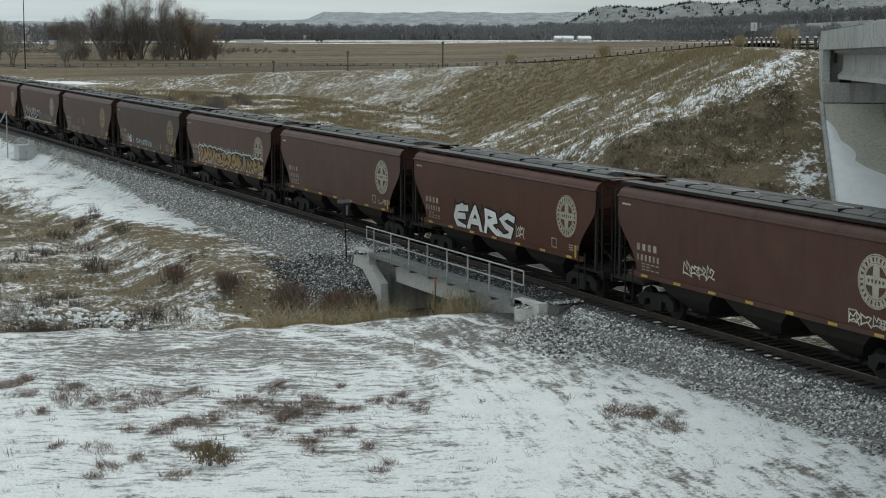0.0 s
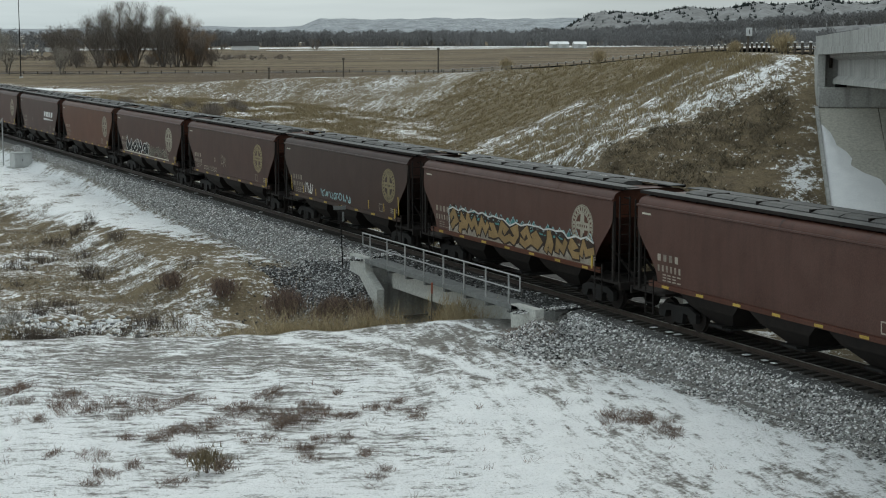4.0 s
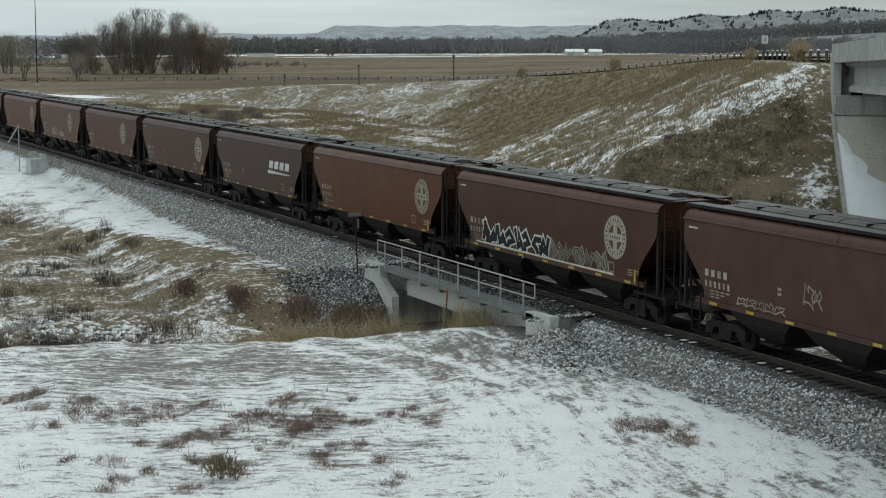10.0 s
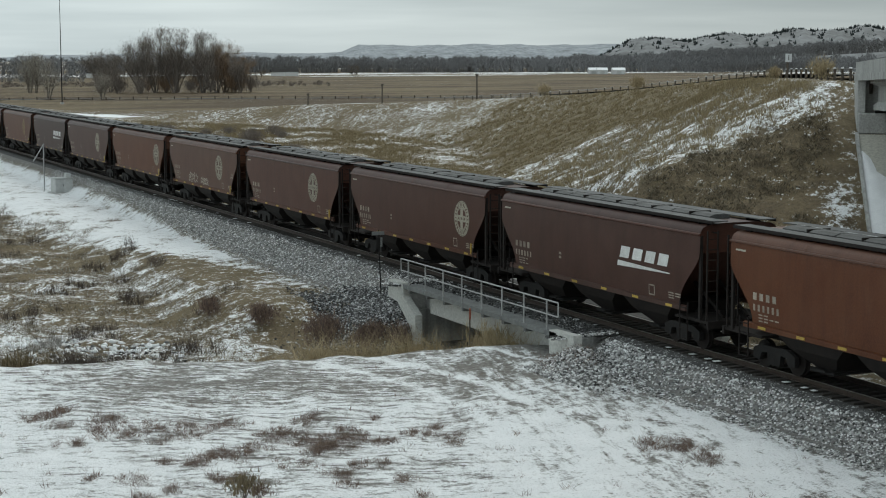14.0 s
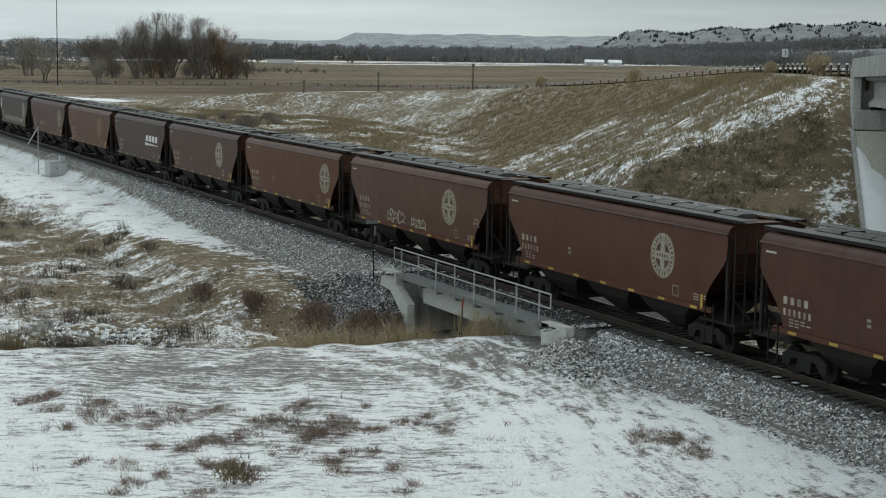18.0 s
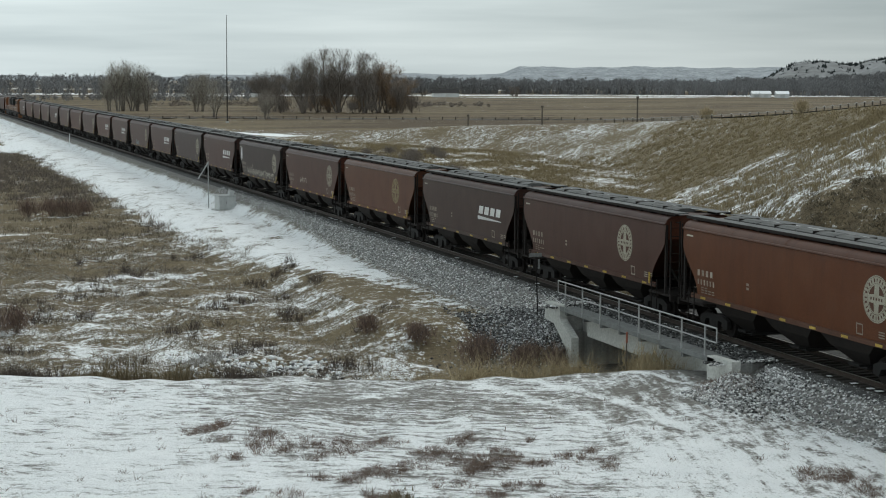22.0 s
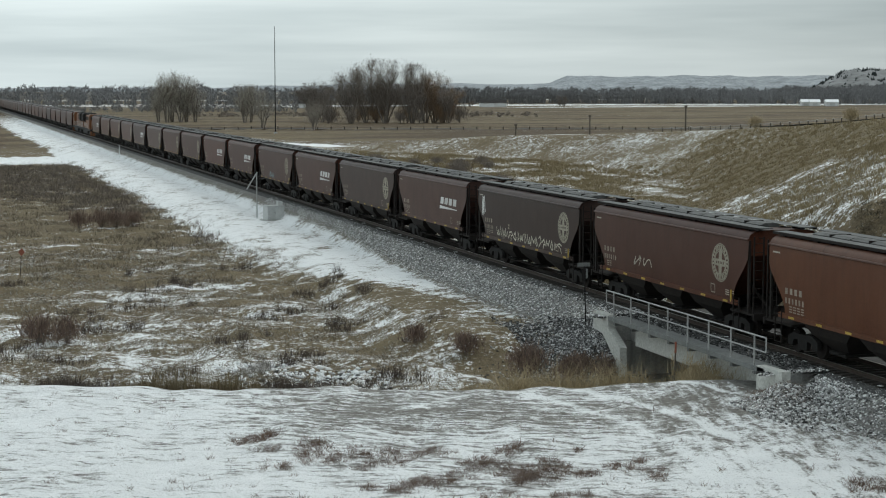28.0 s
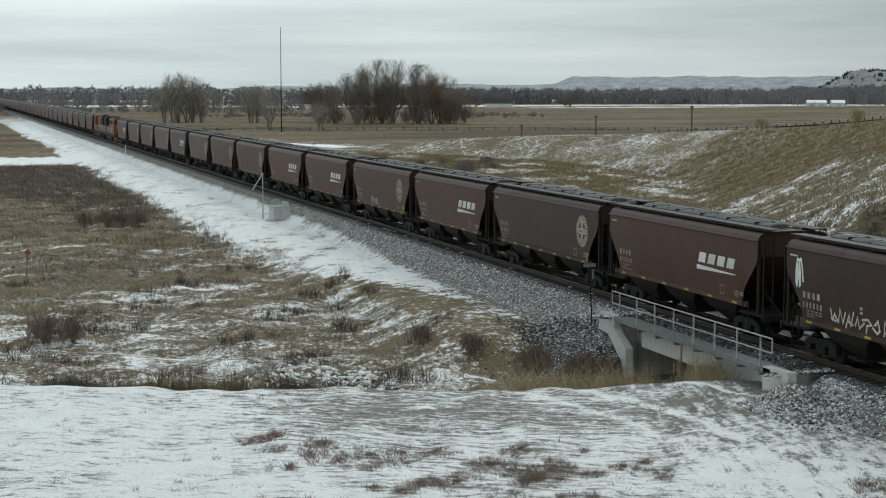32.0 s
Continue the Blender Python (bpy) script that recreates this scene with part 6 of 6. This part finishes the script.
p = scatter(8500, -6, 23.5, 122, 286, 60, thicket_rule)
stuff("scrub_bank", blades("scrub_bank", p, 0.2 + 0.75 * np.random.RandomState(6).uniform(0, 1, len(p)) ** 2, 0.7, 16, "thicket", 61, 0.022, 1.4), "dark brown scrub beside the service track", "scrub")


# snow-capped clods along the ditch
rc = np.random.RandomState(72)
cx_, cy_ = rc.uniform(12.5, 19.5, 150), rc.normal(0, 1.2, 150)
cy_ = 75.5 - 0.45 * (cx_ - 15) + cy_
stuff("frozen_clods", rocks("frozen_clods", np.stack([cx_, cy_, land(cx_, cy_) + 0.03], -1), rc.uniform(0.07, 0.28, 150), "snow", 73, 0.65), "snow-covered frozen clods along the ditch", "clods")
cx_, cy_ = cx_ + rc.normal(0, 0.5, 150), cy_ - 0.5 + rc.normal(0, 0.5, 150)
stuff("ditch_stones", rocks("ditch_stones", np.stack([cx_, cy_, land(cx_, cy_)], -1), rc.uniform(0.08, 0.24, 150), "darkstone", 74, 0.6), "dark stones in the ditch", "stones")


# tufts on the embankment's slope
def slope_rule(x, y, r):
    d, rz = road_near(x, y)
    a = (x - ABUT[0]) * math.sin(ROAD_DIR) + (y - ABUT[1]) * math.cos(ROAD_DIR)
    return (d > 6.5) & (d < 75) & ~((y > 215) & (d < 17)) & (x > 38) & (y > 50) & ((a > 0) | (x < ABUT[0] - 5.6 * math.cos(ROAD_DIR) + a * math.sin(ROAD_DIR) - 0.4)) & (x < 60 + y * 0.45)


p = np.concatenate([scatter(105000, 38, 130, 50, 345, 63, slope_rule), scatter(60000, 38, 80, 50, 125, 68, slope_rule)])
p = p[0.5 * wave(p[:, 0], p[:, 1], 66, 3.0) + 0.4 * wave(p[:, 0], p[:, 1], 67, 9.0) > -0.25]
slope_all, slope_snow = p, cover(p[:, 0], p[:, 1], p[:, 2])[0]
p = p[(slope_snow < 0.36) | (np.random.RandomState(4).uniform(0, 1, len(p)) < 0.16)]
far_w = 0.4 + smooth(80, 260, p[:, 1])
cone = (p[:, 0] - ABUT[0]) * math.sin(ROAD_DIR) + (p[:, 1] - ABUT[1]) * math.cos(ROAD_DIR) < 0.6
stuff("slope_grass", blades("slope_grass", p[~cone], (0.24 + 0.2 * far_w)[~cone], 0.26, 10, "tanslope", 64, 0.02, 0.9), "tan bunch grass on the embankment slope", "grass")
stuff("cone_grass", blades("cone_grass", p[cone], np.full(cone.sum(), 0.22), 0.3, 9, "coneweed", 69, 0.02, 1.6), "brown weeds on the slope beside the paving, darkened as in shade", "grass")
near = slope_all[(slope_all[:, 1] < 150) & (slope_snow > 0.42)]
near = near[np.random.RandomState(3).uniform(0, 1, len(near)) < 0.4]
stuff("slope_frost", blades("slope_frost", near + np.array([0.2, 0.1, 0.0]), np.full(len(near), 0.22), 0.3, 6, "frost", 65, 0.03, 0.9), "snow-crusted grass on the embankment slope", "grass")


q = slope_all[(slope_snow > 0.36) & (slope_all[:, 1] < 150)]
q = q[np.random.RandomState(8).permutation(len(q))[:900]]
stuff("bunch_grass", blades("bunch_grass", q, np.random.RandomState(9).uniform(0.25, 0.6, len(q)), 0.22, 26, "tanslope", 70, 0.014, 0.8), "tan tufts standing in the snow of the slope", "grass")


def shrub(x, y, h, n, seed, mat, label, spread=0.5):
    """A leafless shrub: a few woody stems and a haze of twigs."""
    z = ground_z(x, y)
    sh = thing("shrub", label, "shrub", "shrubs", at=pose(x, y, z))
    r = random.Random(seed)
    g = Geo()
    for k in range(7):
        a, q = r.uniform(0, 6.28), r.uniform(0.3, 0.9)
        g.tube([(0, 0, -0.1), (math.cos(a) * spread * h * q * 0.5, math.sin(a) * spread * h * q * 0.5, h * 0.5), (math.cos(a) * spread * h * q, math.sin(a) * spread * h * q, h * r.uniform(0.7, 1))], 0.02 * h, 5, 0.006 * h)
    part("stem", g, "bark", sh)
    rr = np.random.RandomState(seed)
    c = rr.normal(size=(n, 3)) * (spread * h * 0.55, spread * h * 0.55, h * 0.22) + (0, 0, h * 0.5)
    c[:, 2] = np.maximum(c[:, 2], 0.02)
    part("twig_crown", blades("twig_crown", c, np.full(n, h * 0.35), 0.05, 3, mat, seed, 0.008 + 0.004 * h, 0.9), mat, sh)
    return sh


shrub(13.0, 42.6, 0.6, 260, 1, "olive", "small brown shrub standing in the snow", 0.75)
shrub(13.35, 42.4, 0.4, 130, 2, "weed", "small brown grass clump standing in the snow", 0.7)
for k, (x, y, h) in enumerate(((4.9, 87.4, 1.35), (6.3, 86.8, 1.2), (12.6, 155.5, 1.5), (14.4, 153.5, 1.6), (15.8, 154.0, 1.4), (17.0, 152.0, 1.3), (46.5, 97.0, 1.4), (25.5, 71.5, 1.3), (26.3, 73.0, 1.1), (28.7, 70.0, 1.0), (28.0, 71.0, 0.9), (27.2, 70.2, 1.0), (24.0, 75.5, 1.0), (22.5, 79.0, 0.9))):
    shrub(x, y, h, 420, 20 + k, "weed", "dark leafless shrub in dead grass", 0.6)
for k, (x, y, h) in enumerate(((13.3, 75.0, 0.5), (14.2, 75.4, 0.6))):
    shrub(x, y, h, 150, 70 + k, "rime", "low shrub crusted white with frost", 0.75)
for k, (x, y, h) in enumerate(((29.2, 61.4, 1.5), (28.0, 63.3, 1.25), (26.6, 64.2, 1.2), (25.3, 64.4, 1.1))):
    shrub(x, y, h, 520, 80 + k, "reed", "bushy tan dead weeds in the creek under the bridge", 0.6)
for k, az in enumerate((30.4, 36.45, 27.3, 34.9)):
    d = (196, 98, 238, 120)[k]
    x, y = d * math.sin(radians(az)), d * math.cos(radians(az))
    shrub(x, y, (1.4, 1.1, 1.6, 0.7)[k], 500, 50 + k, "reed", "tall tan grass clump at the road shoulder", 0.5)


# bare trees
def tree(x, y, h, seed, twig_mat, label, stems=4, fan=0.5, dense=1.0, haze=0.0):
    """Stems fanning from the ground, limbs in three orders, and a haze of fine twigs on them."""
    r = random.Random(seed)
    t = thing("tree", label, "tree", "bare trees", at=pose(x, y, ground_z(x, y)))
    wood, tips = Geo(), []

    def limb(p, d, length, rad, depth):
        pts, q = [p], p
        for k in range(3):
            d = (d + Vector((r.uniform(-1, 1), r.uniform(-1, 1), r.uniform(-0.2, 0.6))) * 0.15).normalized()
            q = q + d * length / 3
            pts.append(q)
        wood.tube(pts, rad, 5 if depth < 2 else 3, rad * 0.5)
        if depth > 0:
            tips.extend(pts[1:])
            tips.append((pts[2] + pts[3]) / 2)
        if depth < 3:
            for k in range(4 if depth else 6):
                a = r.uniform(0, 6.28)
                e = (d * 0.9 + Vector((math.cos(a), math.sin(a), r.uniform(0.1, 0.6))) * r.uniform(0.45, 0.85)).normalized()
                limb(pts[r.randint(1, 3)], e, length * r.uniform(0.42, 0.62), rad * 0.45, depth + 1)

    for k in range(stems):
        a = 2 * math.pi * k / stems + r.uniform(-0.5, 0.5)
        f = r.uniform(0.3, 1.0) * fan
        limb(Vector((math.cos(a) * 0.4, math.sin(a) * 0.4, -0.3)), Vector((math.cos(a) * f, math.sin(a) * f, 1)).normalized(), h * r.uniform(0.45, 0.62), h * 0.017, 0)
    part("trunk", wood, "bark", t)
    rr = np.random.RandomState(seed)
    tp = np.array([tuple(q) for q in tips])
    tp = tp[(tp[:, 2] > h * 0.1)]
    if len(tp) > 700:
        tp = tp[rr.permutation(len(tp))[:700]]
    n = int(19 * dense)
    c = np.repeat(tp, n, 0) + rr.normal(size=(len(tp) * n, 3)) * h * 0.045
    c = c[c[:, 2] < h * 1.0]
    if haze:
        e = rr.normal(size=(int(3600 * haze), 3)) * (h * 0.13, h * 0.13, h * 0.24) + (0, 0, h * 0.47)
        c = np.concatenate([c, e[(e[:, 2] > 0.02 * h) & (e[:, 2] < h * 0.95)]])
    part("crown", blades("crown", c, np.full(len(c), h * 0.06), 0.01 * h, 1, twig_mat, seed, 0.0013 * h, 1.3), twig_mat, t)
    return t


GROVE = ((126, 572, 13.5, "twig"), (131, 578, 12.0, "twig"), (135, 552, 19.5, "twig"), (142, 560, 13.0, "twig"), (147, 553, 21.0, "twig"), (151, 566, 15.0, "twig"), (155, 548, 19.5, "twig"), (161, 552, 17.5, "twigred"), (165, 556, 15.5, "twigred"), (167, 545, 11.0, "twig"), (169, 552, 12.5, "twigred"))
for k, (x, y, h, m) in enumerate(GROVE):
    tree(x, y, h, 200 + k, m, "bare cottonwood with russet twigs" if m == "twigred" else "bare grey cottonwood in a field grove", stems=4, fan=0.42, dense=0.9, haze=0.5)
for k, (x, y, h) in enumerate(((75.5, 590, 13.5), (78.0, 586, 16.0), (80.5, 592, 17.3), (83.0, 588, 16.8), (85.5, 592, 15.5), (88.0, 588, 14.0), (103, 575, 14.5), (106, 580, 13.0), (95, 500, 11.0), (104, 470, 9.0))):
    tree(x, y, h, 300 + k, "twigpale", "slim pale bare poplar", stems=3, fan=0.12, dense=0.3, haze=0.8)
for k, (x, y, h) in enumerate(((345, 905, 7.0), (300, 935, 5.0))):
    tree(x, y, h, 340 + k, "twig", "small lone bare tree in the field", stems=2)

rg = random.Random(8)
for k in range(16):
    gx_, gy_ = rg.uniform(121, 172), rg.uniform(543, 572)
    shrub(gx_, gy_, rg.uniform(3.5, 7.0), 420, 400 + k, "twig" if k % 3 else "twigred", "tangled bare undergrowth of the field grove", 0.5)
for k in range(34):
    d = 235 + rg.uniform(-45, 30)
    a_ = radians(rg.uniform(13.4, 19.0))
    shrub(d * math.sin(a_), d * math.cos(a_), rg.uniform(1.0, 2.1), 420, 430 + k, "twig", "grey leafless thicket below the road", 0.75)

# tall guyed mast
mast = thing("radio_mast", "tall thin steel mast standing in the fields", "mast", at=pose(87.0, 440.0, ground_z(87, 440)))
part("mast_pole", Geo().tube([(0, 0, -0.5), (0, 0, 15), (0, 0, 28.0)], 0.16, 8, 0.06), "dark", mast)
part("mast_foot", Geo().box((-0.4, -0.4, -0.4), (0.4, 0.4, 0.4), 0.03), "concrete", mast)
# roadside posts
for az, d, hh in ((21.8, 287, 3.2), (25.0, 258, 3.9), (19.3, 305, 2.0)):
    x, y = d * math.sin(radians(az)), d * math.cos(radians(az))
    up_ = thing("roadside_post", "dark wooden post standing at the roadside", "post", "roadside posts", at=pose(x, y, ground_z(x, y)))
    part("post", Geo().tube([(0, 0, -0.5), (0, 0, hh)], 0.14, 7, 0.11), "post", up_)
    part("cap", Geo().box((-0.22, -0.1, hh - 0.35), (0.22, 0.1, hh), 0.02), "post", up_)


# ---------------------------------------------------------------- far country
def far_band(name, az0, az1, dist, h0, h1, n, mat, label, seed, zb=-2.5, rise=0.0):
    """A belt of far woods: many small upright twig sheaves with an uneven top."""
    r = np.random.RandomState(seed)
    a = np.radians(r.uniform(az0, az1, n))
    d = dist + r.uniform(0, 0.09, n) * dist
    x, y = d * np.sin(a), d * np.cos(a)
    prof = 0.5 + 0.5 * wave(np.degrees(a) * 10, np.degrees(a) * 0, seed + 1, 9.0)
    h = h0 + (h1 - h0) * np.clip(0.35 * prof + 0.65 * r.uniform(0, 1, n), 0, 1)
    zb = zb + rise * np.maximum(0, np.degrees(a) - 30)
    # every tree: a few upright stems and a rounded crown of short twigs
    stems = blades(name, np.stack([x, y, zb], -1), h * 0.75, 0.9, 4, mat, seed + 2, dist * 0.00022, 0.5)
    ob = stuff(name, stems, label, "woods")
    m = 16
    u_, v_, w_ = r.normal(size=(3, n, m))
    q = np.sqrt(u_ ** 2 + v_ ** 2 + w_ ** 2) / r.uniform(0.3, 1, (n, m)) ** 0.4
    hh = h[:, None]
    c = np.stack([x[:, None] + u_ / q * hh * 0.30, y[:, None] + v_ / q * hh * 0.3, zb[:, None] + hh * (0.60 + 0.36 * w_ / q)], -1).reshape(-1, 3)
    part("crowns", blades("crowns", c, np.repeat(h, m) * 0.17, 0.6, 5, mat, seed + 3, dist * 0.0002, 1.3), mat, ob)
    return ob


# no air volume here; haze on these belts is in the twig colour
far_band("far_woods", 16.5, 46, 1230, 7.5, 14, 2100, "farwood", "distant belt of bare woods, greyed by painted haze", 71)
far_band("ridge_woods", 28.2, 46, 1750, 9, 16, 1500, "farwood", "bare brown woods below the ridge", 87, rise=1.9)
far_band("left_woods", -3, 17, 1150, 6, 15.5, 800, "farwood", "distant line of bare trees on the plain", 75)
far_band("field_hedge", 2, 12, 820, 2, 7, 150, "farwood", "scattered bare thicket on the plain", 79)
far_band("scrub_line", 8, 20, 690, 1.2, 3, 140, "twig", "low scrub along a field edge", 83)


def ridge(name, az0, az1, dist, depth, top, seed, label, rough_=0.25):
    """A long snow-dusted bluff far off, with gullied flanks."""
    r = np.random.RandomState(seed)
    na, nd = 160, 14
    rows = []
    for j in range(nd):
        row = []
        for i in range(na):
            a = radians(az0 + (az1 - az0) * i / (na - 1))
            d = dist + depth * j / (nd - 1)
            k = top(math.degrees(a)) * (1 - (1 - min(1, j / 6)) ** 1.8)
            gul = rough_ * (math.sin(i * 0.9 + j * 0.7 + seed) + 0.6 * math.sin(i * 2.3 - j * 1.1) + 0.5 * math.sin(i * 0.31 + seed)) * min(1, j / 3) * (1.4 - min(1, j / 6))
            row.append((d * math.sin(a), d * math.cos(a), -4 + max(0, k * (1 + gul * 0.22))))
        rows.append(row)
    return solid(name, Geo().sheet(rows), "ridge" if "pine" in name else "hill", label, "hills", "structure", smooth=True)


def hold(a, b, x):
    t = min(1.0, max(0.0, (x - a) / (b - a)))
    return t * t * (3 - 2 * t)


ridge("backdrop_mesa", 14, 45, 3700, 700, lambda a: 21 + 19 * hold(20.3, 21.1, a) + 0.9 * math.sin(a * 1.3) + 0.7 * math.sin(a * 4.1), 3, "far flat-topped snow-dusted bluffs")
ridge("backdrop_plain_hills", -5, 21, 4200, 300, lambda a: 13 + 9 * hold(8, 15, a) + 2 * math.sin(a * 1.9), 5, "very distant hills with haze in their pale blue", 0.1)
ridge("backdrop_pine_ridge", 28.0, 52, 2250, 500, lambda a: 36 * hold(28.4, 30.2, a) + 16 * hold(30, 38, a) + 2.5 * math.sin(a * 2.7), 9, "snow-dusted ridge dotted with pines", 0.35)
rp = np.random.RandomState(91)
n = 1000
pa = np.radians(29.0 + 17 * rp.uniform(0, 1, n))
pj = 13 * np.where(rp.uniform(0, 1, n) < 0.5, rp.uniform(0.40, 0.5, n), rp.uniform(0.1, 0.48, n))
pk = np.array([36 * hold(28.4, 30.2, a) + 16 * hold(30, 38, a) + 2.5 * math.sin(a * 2.7) for a in np.degrees(pa)])
pz = -4 + pk * (1 - (1 - np.minimum(1, pj / 6)) ** 1.8)
pd = 2250 + 500 * pj / 13
stuff("ridge_pines", blades("ridge_pines", np.stack([pd * np.sin(pa), pd * np.cos(pa), pz - 2], -1), 3 + 4.0 * rp.uniform(0, 1, n), 2.2, 7, "pine", 92, 1.1, 0.25), "dark pines scattered on the ridge", "pines")

# white farm sheds far across the fields
for k, (az, d, w) in enumerate(((28.9, 1120, 5.5), (29.2, 1118, 6.5), (29.75, 1115, 8.0))):
    x, y = d * math.sin(radians(az)), d * math.cos(radians(az))
    b_ = thing("farm_shed", "white metal farm shed far across the fields", "shed", "farm sheds", at=pose(x, y, -2.5, 0, 0, -20))
    part("wall", Geo().prism([(-w / 2, 0), (w / 2, 0), (w / 2, 3.2), (-w / 2, 3.2)], "y", -4, 4), "housewall", b_)
    part("roof", Geo().prism([(-4.4, 3.2), (4.4, 3.2), (0, 4.9)], "x", -w / 2 - 0.3, w / 2 + 0.3), "snow", b_, "snow-covered gable roof")
    part("door", Geo().box((-1.5, -4.03, 0), (1.5, -4.0, 2.6)), "greybox", b_)
for k, (az, d) in enumerate(((18.3, 1050), (18.75, 1060), (12.2, 1000))):
    x, y = d * math.sin(radians(az)), d * math.cos(radians(az))
    b_ = thing("farmhouse", "small pale farmhouse far across the fields", "house", "farmhouses", at=pose(x, y, -2.5, 0, 0, -10))
    part("wall", Geo().box((-4, -3, 0), (4, 3, 3)), "housewall", b_)
    part("roof", Geo().prism([(-3.4, 3.0), (3.4, 3.0), (0, 5.2)], "x", -4.4, 4.4), "dark", b_, "dark gable roof")

motions()
